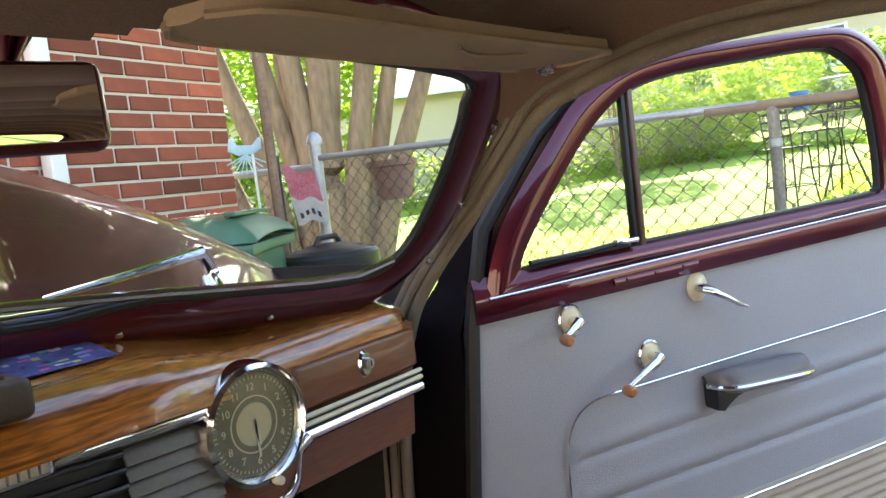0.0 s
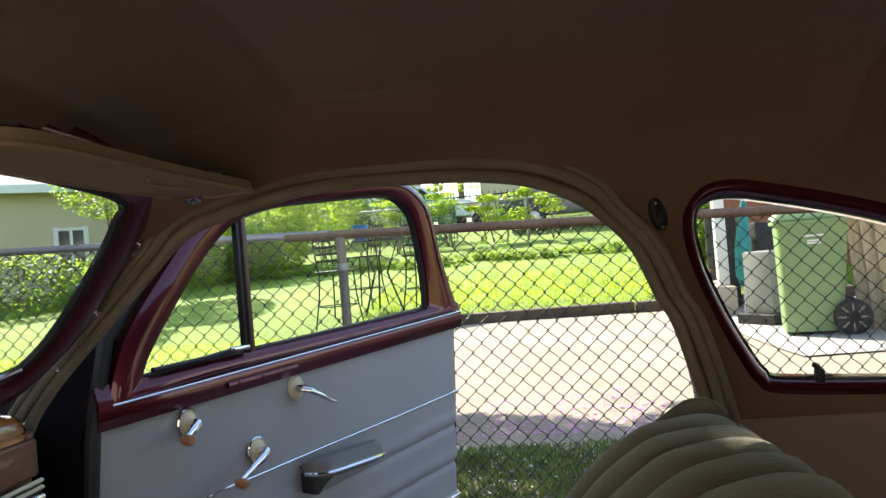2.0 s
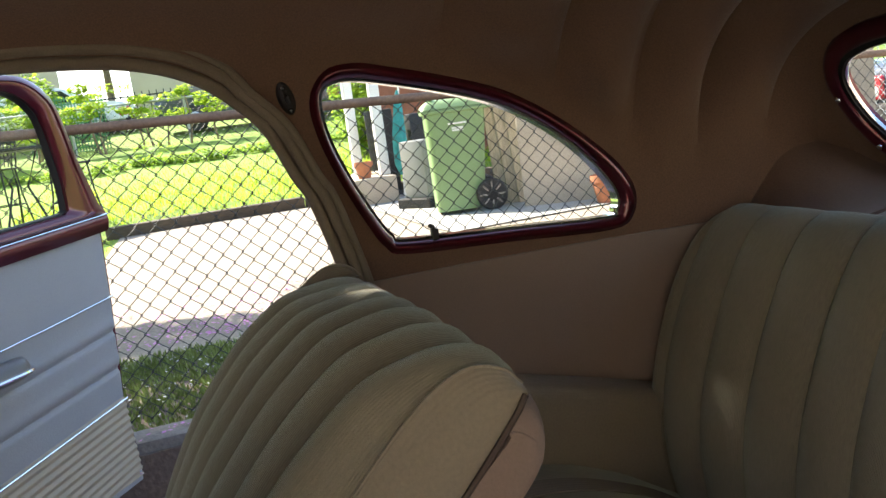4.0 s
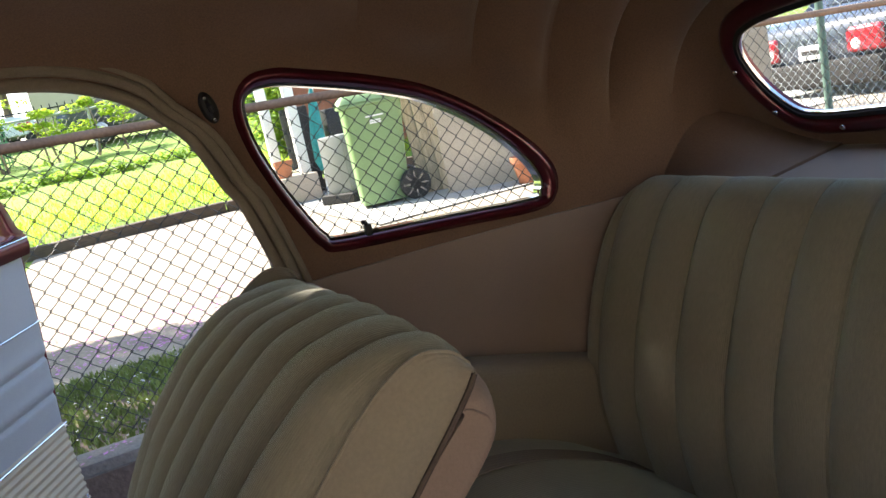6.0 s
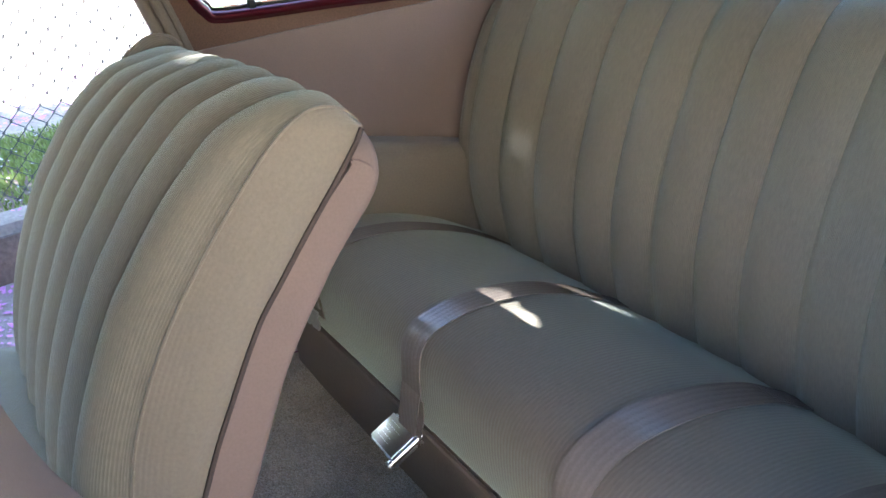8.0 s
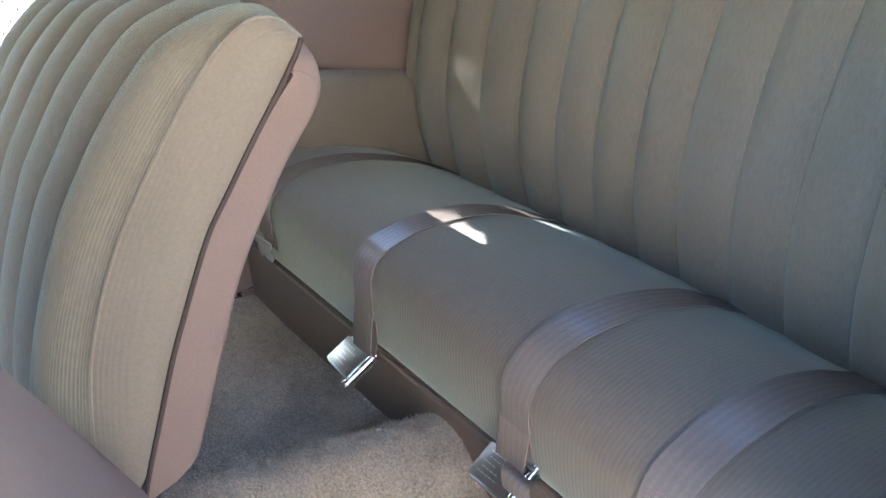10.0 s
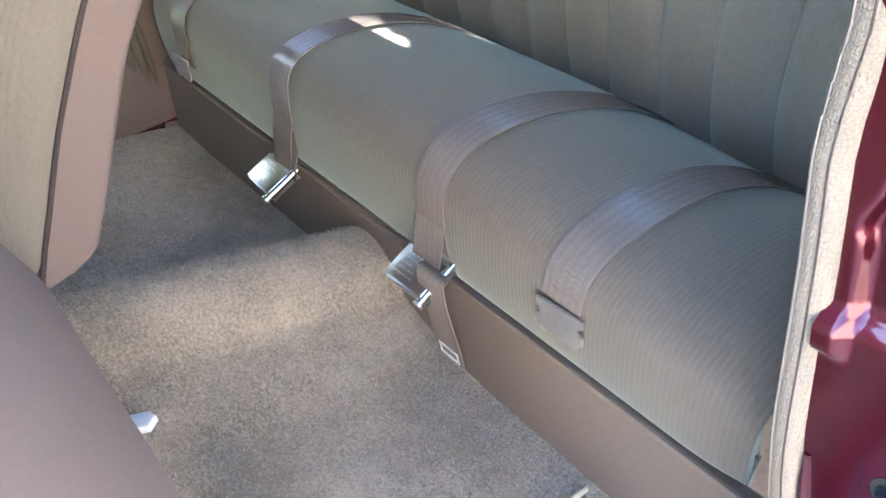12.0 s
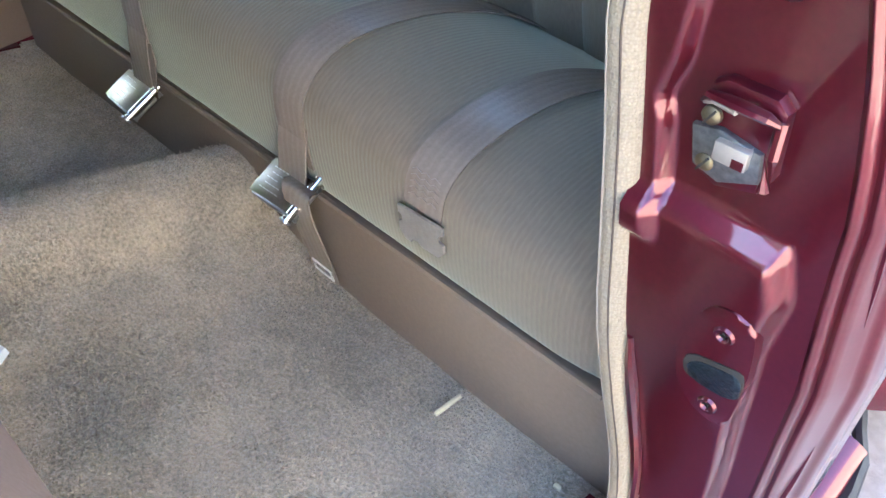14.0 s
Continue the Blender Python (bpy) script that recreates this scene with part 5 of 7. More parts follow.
crank(-0.137, 1.096, -0.172, 1.078, "short chrome vent crank")
crank(0.005, 1.012, -0.070, 0.976, "chrome window crank")
dpart("handle_rosette", lathe_bm([(0, 0.011), (0.012, 0.010), (0.019, 0.006), (0.0235, 0)], pose(0.115, -0.006, 1.112, 90) @ Matrix.Diagonal((0.9, 1.12, 1, 1)), 24), IVORY)
dpart("door_handle", tube_bm([(0.112, -0.01, 1.112), (0.108, -0.042, 1.112), (0.114, -0.05, 1.108), (0.135, -0.054, 1.096), (0.16, -0.054, 1.080), (0.178, -0.052, 1.073)], [0.010, 0.010, 0.009, 0.007, 0.0058, 0.0035], 12, flat=0.8), CHROME, label="chrome inside door handle")
def arm_r(u):
    return max(0.06, (1 - abs(2 * u - 1) ** 6)) ** 0.5


def armrest(u, v):
    a, r = 2 * math.pi * v, arm_r(u)
    return Vector((0.108 + 0.215 * u, -0.004 - 0.058 * r * (0.5 - 0.5 * math.cos(a)) ** 0.6, 0.953 - 0.004 * u + 0.023 * r * math.sin(a) * (0.6 + 0.4 * abs(math.sin(a))) - 0.010 * (0.5 - 0.5 * math.cos(a))))


ar = dpart("armrest", sheet_bm(armrest, 30, 28), material("grey armrest vinyl", (0.15, 0.132, 0.122), rough=0.32, var=0.1, scale=9, fine=300, bump=0.1), label="padded grey armrest with a bright edge band")
dpart("armrest_band", tube_bm([(0.108 + 0.215 * u, -0.007 - 0.056 * arm_r(u), 0.940 - 0.004 * u) for u in np.linspace(0.0, 1.0, 30)], 0.0065, 8, flat=0.8), CHROME, ar)
dpart("armrest_bracket", prism_bm([(0.110, 0.900), (0.124, 0.896), (0.150, 0.922), (0.205, 0.930), (0.205, 0.940), (0.110, 0.940)], 0.036, Matrix(((1, 0, 0, 0), (0, 0, -1, -0.006), (0, 1, 0, 0), (0, 0, 0, 1))), 0.004), BLACK, ar)
# sheet closing the hinge-side gap as shut face, shade put into its near-black colour
HINGE_LINE = [(0.5, -0.343), (1.12, -0.318), (1.16, -0.272), (1.262, -0.25), (1.385, -0.152), (1.45, -0.09)]
dpart("hinge_edge", sheet_bm(lambda u, v: Vector((lerp_table(HINGE_LINE, 0.50 + 0.93 * v) - (0.075 - 0.045 * smoothstep(0.55, 0.85, v)) * u, 0.002 + 0.09 * u, 0.50 + 0.93 * v)), 6, 40, 0.01), NEARBLACK, label="shut face on the hinge side with shade in its colour")

# ---- dashboard ----
dash = thing("dashboard", "lacquered wood-grain metal dashboard with bright trim", "dashboard")
DPROF = [(1.20, 1.205), (1.15, 1.194), (1.10, 1.184), (1.076, 1.179), (1.064, 1.170), (1.059, 1.152), (1.06, 1.13)]
dp = spline([(0, y, z) for y, z in DPROF], 6)


def dash_top(u, v):
    x = -0.57 + 1.14 * u
    p = along(dp, v)
    k = smoothstep(0.32, 0.12, abs(x))
    e = max(0, (abs(x) - 0.53) / 0.04)
    return Vector((x, p.y + 0.1 * (0.59 - abs(x)) * (1 - v) - 0.035 * k * math.sin(math.pi * v * 0.5) + 0.02 * e * e, p.z + 0.035 * k * (0.4 + 0.6 * (1 - v)) - 0.006 * e))


part("top_panel", sheet_bm(dash_top, 80, 30, -0.01), WOOD, dash, "lacquered wood-grain upper panel")
part("fascia", sheet_bm(lambda u, v: Vector((-0.565 + 1.13 * u, 1.064 + 0.02 * v, 1.15 - 0.17 * v + 0.02 * smoothstep(0.3, 0.12, abs(-0.565 + 1.13 * u)))), 60, 12, -0.012), WOODDARK, dash, "brown lacquered lower fascia")
gb = part("glovebox_door", box_bm(0.328, 1.052, 1.088, 0.556, 1.062, 1.143, 0.006, 3), WOODDARK, dash, "brown lacquered glovebox door")
kn = part("lock_plate", lathe_bm([(0, 0.004), (0.012, 0.004), (0.015, 0)], pose(0.447, 1.052, 1.118, 90) @ Matrix.Diagonal((0.8, 1.25, 1, 1)), 20), CHROME, gb)
part("knob", lathe_bm([(0, 0.011), (0.0055, 0.011), (0.0075, 0.009), (0.0075, 0)], pose(0.447, 1.050, 1.119, 90), 20), STEEL, gb, "steel lock barrel")
part("keyhole", box_bm(0.4462, 1.0380, 1.1155, 0.4478, 1.0392, 1.1225), BLACK, gb)
for k, (z, h) in enumerate(((1.0805, 0.007), (1.0705, 0.007), (1.056, 0.013))):
    part("trim_stripe", sheet_bm(lambda u, v, z=z, h=h: Vector((0.320 + 0.238 * u, 1.052 - 0.0035 * math.sin(math.pi * v), z - h / 2 + h * v)), 20, 6, 0.006), CREAM if k < 2 else CHROME, dash, "pale bright trim stripe")
    if k < 2:
        part("trim_groove", box_bm(0.320, 1.0535, z - h / 2 - 0.0035, 0.558, 1.0575, z - h / 2, 0.0), BLACK, dash)
foot = spline([(0.335, 0, 1.056), (0.318, 0, 1.047), (0.312, 0, 1.028), (0.305, 0, 1.01), (0.285, 0, 0.997), (0.25, 0, 0.992)], 6)
part("trim_foot", sheet_bm(lambda u, v: along(foot, u) + Vector((0.007 * (v - 0.5), 1.049 - 0.003 * math.sin(math.pi * v), -0.014 * (v - 0.5))), 24, 6, 0.005), CHROME, dash)
# clock
CLOCK_M = pose(0.255, 1.060, 1.099, 90) @ Matrix.Scale(1.04, 4)
ck = part("clock", lathe_bm([(0.0, 0.012), (0.056, 0.012), (0.058, 0.020), (0.062, 0.026), (0.067, 0.022), (0.070, 0.010), (0.070, -0.02)], CLOCK_M, 48), CHROME, dash, "round clock with a chrome bezel")
part("dial", lathe_bm([(0, 0.0134), (0.0552, 0.0134), (0.0556, 0.0122)], CLOCK_M, 40), material("olive grey dial", (0.20, 0.17, 0.10), rough=0.3, metal=0.2, var=0.2, scale=40, fine=200, bump=0), ck)
part("dial_ring", lathe_bm([(0.030, 0.0132), (0.030, 0.0139), (0.0315, 0.0139), (0.0315, 0.0132)], CLOCK_M, 40), IVORY, ck)
part("inner_dial", lathe_bm([(0, 0.0142), (0.023, 0.0142), (0.024, 0.0132)], CLOCK_M, 32), material("pale gold dial centre", (0.6, 0.52, 0.33), rough=0.3, metal=0.4, var=0.1, scale=60, fine=300, bump=0), ck)
for h in range(12):
    a = radians(30 * h)
    cu = bpy.data.curves.new("numeral", "FONT")
    cu.body, cu.size, cu.align_x, cu.align_y, cu.extrude = str(h or 12), 0.0122, "CENTER", "CENTER", 0.0002
    ob = new("numeral", cu)
    ob.matrix_world = pose(0.255 + 0.0425 * math.sin(a), 1.0452, 1.099 + 0.0425 * math.cos(a), 90)
    me = bpy.data.meshes.new_from_object(ob.evaluated_get(bpy.context.evaluated_depsgraph_get()))
    mo = new("numeral", me)
    mo.matrix_world = ob.matrix_world
    me.materials.append(IVORY)
    bpy.data.objects.remove(ob)
    mo.parent = ck
for h in range(60):
    a = radians(6 * h)
    part("minute_mark", box_bm(-0.0004, -0.0004, 0.0515, 0.0004, 0.0004, 0.0550 + 0.0012 * (h % 5 == 0), m=pose(0.255, 1.0458, 1.099) @ pose(0, 0, 0, 0, math.degrees(a), 0)), IVORY, ck)
for a, ln, w in ((178, 0.038, 0.0014), (172, 0.025, 0.002)):
    part("hand_pointer", box_bm(-w, -0.0005, -0.006, w, 0.0005, ln, m=pose(0.255, 1.0440, 1.099) @ pose(0, 0, 0, 0, a, 0)), CREAM, ck)
dg = part("glass", lathe_bm([(0, 0.021), (0.03, 0.0205), (0.057, 0.0185)], CLOCK_M, 40), GLASS, ck)
dg.visible_shadow = False
part("setting_knob", lathe_bm([(0, 0.018), (0.005, 0.017), (0.006, 0.01), (0.004, 0)], pose(0.268, 1.045, 1.030, 90), 12), CREAM, ck)
# ribbed grille beside the clock
for k in range(9):
    z = 1.121 - 0.0165 * k
    part("grille_rib", sheet_bm(lambda u, v, z=z: Vector((0.10 + 0.105 * u, 1.054 - 0.007 * v ** 0.7, z - 0.003 * u - 0.015 * v)), 8, 6, 0.003), SLAT, dash)
    part("grille_bar", tube_bm([(-0.19, 1.052, z + 0.006), (0.0, 1.047, z + 0.006), (0.098, 1.047, z)], 0.0045, 8, flat=0.8), GRILLE, dash)
part("grille_back", box_bm(-0.2, 1.058, 0.97, 0.205, 1.068, 1.135, 0.003), BLACK, dash)
part("grille_cap", sheet_bm(lambda u, v: Vector((-0.20 + 0.40 * u, 1.044 - 0.004 * math.sin(math.pi * v), 1.1255 + 0.010 * (1 - u) + 0.015 * v)), 20, 6, 0.006), CHROME, dash, "chrome cap strip above the grille")
part("radio_dial", box_bm(-0.03, 1.030, 1.129, 0.028, 1.05, 1.152, 0.005, 3), CHROME, dash, "chromed dial escutcheon")
part("dial_bar", tube_bm([(0.028, 1.036, 1.140), (0.055, 1.034, 1.145), (0.082, 1.036, 1.151)], [0.005, 0.0055, 0.003], 10), CHROME, dash)
for k in range(5):
    part("dial_key", box_bm(-0.022 + 0.009 * k, 1.026, 1.135, -0.015 + 0.009 * k, 1.031, 1.147, 0.001), TONGUE, dash)
# decal and vent box on the dash top
def decal_at(u, v):
    x = 0.03 + 0.10 * u
    p = dash_top((x + 0.57) / 1.14, 0.20 + 0.24 * v)
    return p + Vector((0, -0.002, 0.003))


dc = solo("dash_decal", sheet_bm(decal_at, 8, 6, 0.001), material("blue glossy card", (0.085, 0.10, 0.26), rough=0.25, var=0.6, scale=40, fine=160, bump=0), "glossy blue printed card lying on the dashboard", "card")
INKS = [material("print ink", c, rough=0.3, var=0.4, scale=90, bump=0) for c in ((0.35, 0.06, 0.25), (0.12, 0.25, 0.6), (0.5, 0.5, 0.12), (0.5, 0.5, 0.55), (0.05, 0.3, 0.35))]
dr = random.Random(61)
for k in range(26):
    du, dv = dr.uniform(0.03, 0.8), 0.06 + 0.15 * (k % 6) + dr.uniform(0, 0.03)
    dw, dh = dr.uniform(0.05, 0.17), dr.uniform(0.05, 0.10)
    part("print_bar", sheet_bm(lambda u, v, du=du, dv=dv, dw=dw, dh=dh, k=k: decal_at(du + dw * u, dv + dh * v) + Vector((0, -0.001, 0.001 + 0.00002 * k)), 2, 2, 0.0004), INKS[k % 5], dc)
DARKBOX = material("dark brown box plastic", (0.045, 0.032, 0.027), rough=0.4, var=0.2, scale=20, fine=200, bump=0.1)
vt = thing("dash_speaker_box", "brown plastic louvred box on the dashboard top", "dash box")
part("case", box_bm(-0.09, 1.025, 1.185, 0.020, 1.10, 1.222, 0.008, 3), DARKBOX, vt)
for k in range(5):
    part("louvre", box_bm(-0.07 + 0.016 * k, 1.04, 1.221, -0.061 + 0.016 * k, 1.09, 1.226, 0.001), DARKBOX, vt)

# ---- mirror, visor, wiper, hood ----
mi = thing("rear_view_mirror", "dark-backed rectangular rear view mirror with rounded ends", "mirror")
mm = pose(-0.075, 0.92, 1.432, -4, 0, -14)
part("housing", box_bm(-0.125, -0.012, -0.034, 0.125, 0.014, 0.034, 0.011, 4, m=mm), PAINT, mi)
part("mirror_glass", box_bm(-0.118, -0.0145, -0.028, 0.118, -0.0125, 0.028, 0.0008, m=mm), MIRROR, mi)
part("stalk", tube_bm([mm @ Vector((0, 0.012, 0)), mm @ Vector((0, 0.03, 0.02)), (-0.07, 0.98, 1.52)], 0.008, 8), CHROME, mi)
vs = thing("sun_visor", "tan cloth sun visor folded up under the headlining", "sun visor")


def visor(u, v):
    near, far = Vector((0.045, 0.708, 1.467)).lerp(Vector((0.538, 0.690, 1.462)), u), Vector((0.036, 0.820, 1.470)).lerp(Vector((0.548, 0.818, 1.465)), u)
    m = near.lerp(far, 0.55)
    p = near.lerp(far, v)
    p = m + (p - m) * (0.35 + 0.65 * (max(0.0, 1 - abs(2 * u - 1) ** (9 if u < 0.5 else 22))) ** 0.5)
    return p + Vector((0, 0, -0.003 * math.sin(math.pi * u) - 0.002 * math.sin(math.pi * v)))


part("panel", sheet_bm(visor, 40, 16, -0.012), VISOR, vs)
part("pull_tab", tube_bm([(visor(0.50 + 0.22 * k / 10, 0.26 + 0.16 * math.sin(math.pi * k / 10))) + Vector((0, 0, -0.002)) for k in range(11)], 0.002, 8), VISOR, vs, "stitched finger pull")
part("edge_welt", tube_bm([visor(k / 30, 0.0) for k in range(31)] + [visor(1, k / 10) for k in range(1, 11)] + [visor(1 - k / 30, 1) for k in range(1, 31)], 0.0035, 6), VISOR, vs)
part("pivot", tube_bm([(0.495, 0.73, 1.470), (0.505, 0.742, 1.478), (0.515, 0.755, 1.474), (0.528, 0.775, 1.460)], 0.004, 8), CHROME, vs, "chrome pivot rod")
for cx, cy, cz, cn in ((0.504, 0.741, 1.491, (-0.44, -0.19, -0.88)), (0.538, 0.785, 1.462, (-0.60, -0.17, -0.78))):
    cm = Matrix.Translation((cx, cy, cz)) @ Vector(cn).to_track_quat("Z", "Y").to_matrix().to_4x4()
    cl = part("pivot_clip", box_bm(-0.011, -0.006, -0.004, 0.011, 0.006, 0.007, 0.003, 2, m=cm), CHROME, vs, "chrome pivot clip")
    part("clip_screw", lathe_bm([(0, 0.012), (0.003, 0.011), (0.0045, 0.007)], cm, 10), CHROME, cl)
wp = thing("wiper", "chrome windscreen wiper arm and blade outside the glass", "wiper")
wo = lambda x, z, h: on_screen(1)(x, z - 0.020, -h)
part("pivot", lathe_bm([(0, 0.03), (0.008, 0.028), (0.012, 0.018), (0.012, 0.008), (0.016, 0)], Matrix.Translation(wo(0.28, 1.262, 0.004)) @ Vector((0, 1, 0.95)).to_track_quat("Z", "Y").to_matrix().to_4x4(), 16), CHROME, wp)
part("arm", tube_bm([wo(0.283, 1.268, 0.03), wo(0.262, 1.292, 0.035), wo(0.19, 1.287, 0.028), wo(0.09, 1.282, 0.018)], [0.009, 0.008, 0.005, 0.0035], 8), CHROME, wp)
part("blade", tube_bm([wo(0.02, 1.276, 0.014), wo(0.12, 1.272, 0.014), wo(0.22, 1.266, 0.014)], 0.004, 8, flat=1.4), CHROME, wp)
hd = thing("hood", "burgundy painted hood and cowl ahead of the windscreen", "car hood")


def hood(u, v):
    y = 1.17 + 1.3 * v
    hwid = 0.66 + 0.44 * smoothstep(0.02, 0.25, v)
    x = hwid * (2 * u - 1)
    zc = lerp_table([(1.17, 1.25), (1.3, 1.335), (1.5, 1.475), (1.6, 1.52), (2.0, 1.52), (2.3, 1.47), (2.47, 1.34)], y)
    e = max(0.0, (abs(2 * u - 1) - 0.9) / 0.1)
    return Vector((x * (1 - 0.25 * smoothstep(0.6, 1.0, v)), y + 0.1 * max(0, 0.59 - abs(x)) * (1 - v), zc - 0.46 * abs(x) ** 1.55 - 0.5 * e ** 1.5 * smoothstep(0.1, 0.3, v) - 0.5 * smoothstep(0.8, 1.0, v) ** 2))


part("top_panel", sheet_bm(hood, 70, 50, 0.01), PAINT, hd)
part("centre_strip", tube_bm([hood(0.5, k / 30) for k in range(2, 29)], 0.008, 8), CHROME, hd)


# ---- ground ----
GRASS = material("sunlit lawn", (0.13, 0.235, 0.018), rough=0.9, var=0.5, scale=1.3, fine=25, bump=0.5, depth=0.03, tint=(0.24, 0.365, 0.035))
SAND = material("pale sandy gravel", (0.30, 0.25, 0.195), rough=0.95, var=0.3, scale=1.2, fine=45, bump=0.5, depth=0.02)
CONCRETE = material("pale concrete", (0.37, 0.35, 0.32), rough=0.85, var=0.18, scale=1.5, fine=60, bump=0.2)
DRIVE = material("pinkish concrete drive", (0.30, 0.24, 0.215), rough=0.9, var=0.25, scale=2, fine=60, bump=0.4, depth=0.01)
EARTH = material("dark brown earth", (0.15, 0.11, 0.085), rough=0.95, var=0.4, scale=5, fine=60, bump=0.5, depth=0.01)
LEAF = material("broad green leaves", (0.055, 0.13, 0.02), rough=0.55, var=0.45, scale=2.5, fine=30, bump=0.05, tint=(0.13, 0.24, 0.03), spec=0.3)
LEAFB = material("sunlit yellow green leaves", (0.18, 0.30, 0.025), rough=0.55, var=0.4, scale=2.5, fine=30, bump=0.05, tint=(0.34, 0.45, 0.05), spec=0.3)
BARK = material("smooth tan bark", (0.215, 0.15, 0.095), rough=0.8, var=0.5, scale=6, fine=40, bump=0.3, depth=0.01, stretch=(1, 1, 0.25))
for lm in (LEAF, LEAFB):
    b = lm.node_tree.nodes["Principled BSDF"]
    t = lm.node_tree.nodes.new("ShaderNodeBsdfTranslucent")
    t.inputs[0].default_value = (0.40, 0.58, 0.07, 1) if lm is LEAF else (0.46, 0.62, 0.06, 1)
    ms = lm.node_tree.nodes.new("ShaderNodeMixShader")
    ms.inputs[0].default_value = 0.5 if lm is LEAF else 0.6
    lm.node_tree.links.new(b.outputs[0], ms.inputs[1])
    lm.node_tree.links.new(t.outputs[0], ms.inputs[2])
    lm.node_tree.links.new(ms.outputs[0], lm.node_tree.nodes["Material Output"].inputs[0])


def ground_z(x, y):
    if x < 1.9:
        return 0.10 + 0.18 * smoothstep(0.9, 1.9, x)
    z = 0.44 - 0.02 * smoothstep(3, 8, x)
    rise = 0.20 * smoothstep(9.4, 9.9, x) + lerp_table([(10, 0), (12, 0.22), (15, 0.53), (18, 0.93), (22, 1.33), (30, 1.95), (60, 2.9), (200, 5), (900, 9)], x)
    return z + rise + 0.015 * noise.noise(Vector((x * 0.8, y * 0.8, 0)))


def warp(q, near, far):
    """Even steps near the middle, wide ones towards the horizon."""
    s = 2 * q - 1
    return near * s + (far - near) * s ** 5


gx = sorted(set([round(warp(k / 110, 14, 900), 3) for k in range(111)] + [1.88, 1.9, 9.4, 9.9]))
gy = sorted(set([round(warp(k / 80, 14, 900), 3) for k in range(81)]))
bm = bmesh.new()
V = [[bm.verts.new((x, y, ground_z(x, y))) for y in gy] for x in gx]
for i in range(len(gx) - 1):
    for j in range(len(gy) - 1):
        bm.faces.new((V[i][j], V[i + 1][j], V[i + 1][j + 1], V[i][j + 1]))
solo("ground", bm, GRASS, "sunlit lawn rising gently to the distance", "lawn", kind="structure")


def patch(name, x0, y0, x1, y1, lift, mat, label, nx=40, ny=30, cat="ground"):
    return solo(name, sheet_bm(lambda u, v: (lambda x, y: Vector((x, y, ground_z(x, y) + lift)))(x0 + (x1 - x0) * u, y0 + (y1 - y0) * v), nx, ny), mat, label, cat, kind="structure")


patch("drive", -7, -8, 1.88, 7, 0.012, DRIVE, "pinkish concrete drive strewn with fallen petals", cat="drive")
patch("gravel_lot", 2.95, -9, 9.4, 1.15, 0.012, SAND, "pale sandy gravel lot beyond the fence", cat="gravel")
patch("slab", 5.0, -9, 8.6, -1.55, 0.024, CONCRETE, "pale concrete slab by the stucco wall", cat="slab")
solo("kerb", box_bm(1.9, -8, 0.05, 2.03, 7, 0.475, 0.015, 2), material("dirty grey concrete", (0.24, 0.205, 0.175), rough=0.9, var=0.3, scale=5, fine=60, bump=0.5, depth=0.008), "low concrete kerb beside the drive", "kerb", kind="structure")
# Thin slab that makes the kerb's side a darker brown than its top.
solo("kerb_face", box_bm(1.88, -8, 0.05, 1.897, 7, 0.44, 0.004, 2), EARTH, "dark brown face of the kerb", "kerb", kind="structure")

# ---- chain-link fence beside the car ----
FX = 2.07
RUST = material("rusty brown pipe", (0.24, 0.15, 0.10), rough=0.75, metal=0.2, var=0.35, scale=9, fine=90, bump=0.3)
fence = thing("chain_link_fence", "weathered chain-link fence on a pipe frame beside the drive", "fence")


def rail_z(y):
    return 1.425 + 0.03 * y


def chain_bm(p, q, z0, z1, cell, r, sides=4):
    """Woven zigzag wires between two feet p and q."""
    p, q = Vector(p), Vector(q)
    d = (q - p)
    n = int(d.length / (cell / 2))
    d.normalize()
    side = Vector((-d.y, d.x, 0))
    bm = bmesh.new()
    for k in range(n):
        x0 = k * cell / 2
        lo, hi = z0(p + d * x0), z1(p + d * x0)
        m = int((hi - lo) / (cell / 2))
        pts = []
        for j in range(m + 1):
            s = (j + k) % 2
            pts.append(p + d * (x0 + (cell / 2) * s + (0.004 if s else -0.004)) + side * (r if s else -r) + Vector((0, 0, hi - p.z - j * cell / 2)))
        if len(pts) > 1:
            tube_bm(pts, r, sides, bm=bm, up=side)
    return bm


net = chain_bm((FX, -5.5, 0), (FX, 2.78, 0), lambda p: 0.46, lambda p: rail_z(p.y) - 0.01, 0.063, 0.0023)
part("mesh", net, WIRE, fence, "woven diamond wire")["kind"] = "stuff"
part("front_rail", tube_bm([(FX, y, rail_z(y)) for y in np.linspace(0.97, 2.80, 8)], 0.0135, 12), GALV, fence)
part("rear_rail", tube_bm([(FX, y, rail_z(y) - 0.004) for y in np.linspace(-5.6, 1.12, 12)], 0.0155, 12), RUST, fence, "thicker rusty rail")
OLDPIPE = material("weathered brownish pipe", (0.27, 0.235, 0.20), rough=0.6, metal=0.3, var=0.35, scale=12, fine=90, bump=0.3)
for y in (2.80, 0.93, -1.9, -4.6):
    r_ = 0.033 if y > 2 else 0.0195
    ps = part("post", tube_bm([(FX, y, 0.3), (FX, y, rail_z(y) + (0.07 if y > 2 else -0.01))], 0.025 if y > 2 else 0.0165, 14), GALV if y > 2 else OLDPIPE, fence)
    for k in range(3):
        part("clamp", lathe_bm([(r_ - 0.002, -0.012), (r_, -0.01), (r_, 0.01), (r_ - 0.002, 0.012)], pose(FX, y, 0.62 + 0.36 * k), 14), GALV, ps)
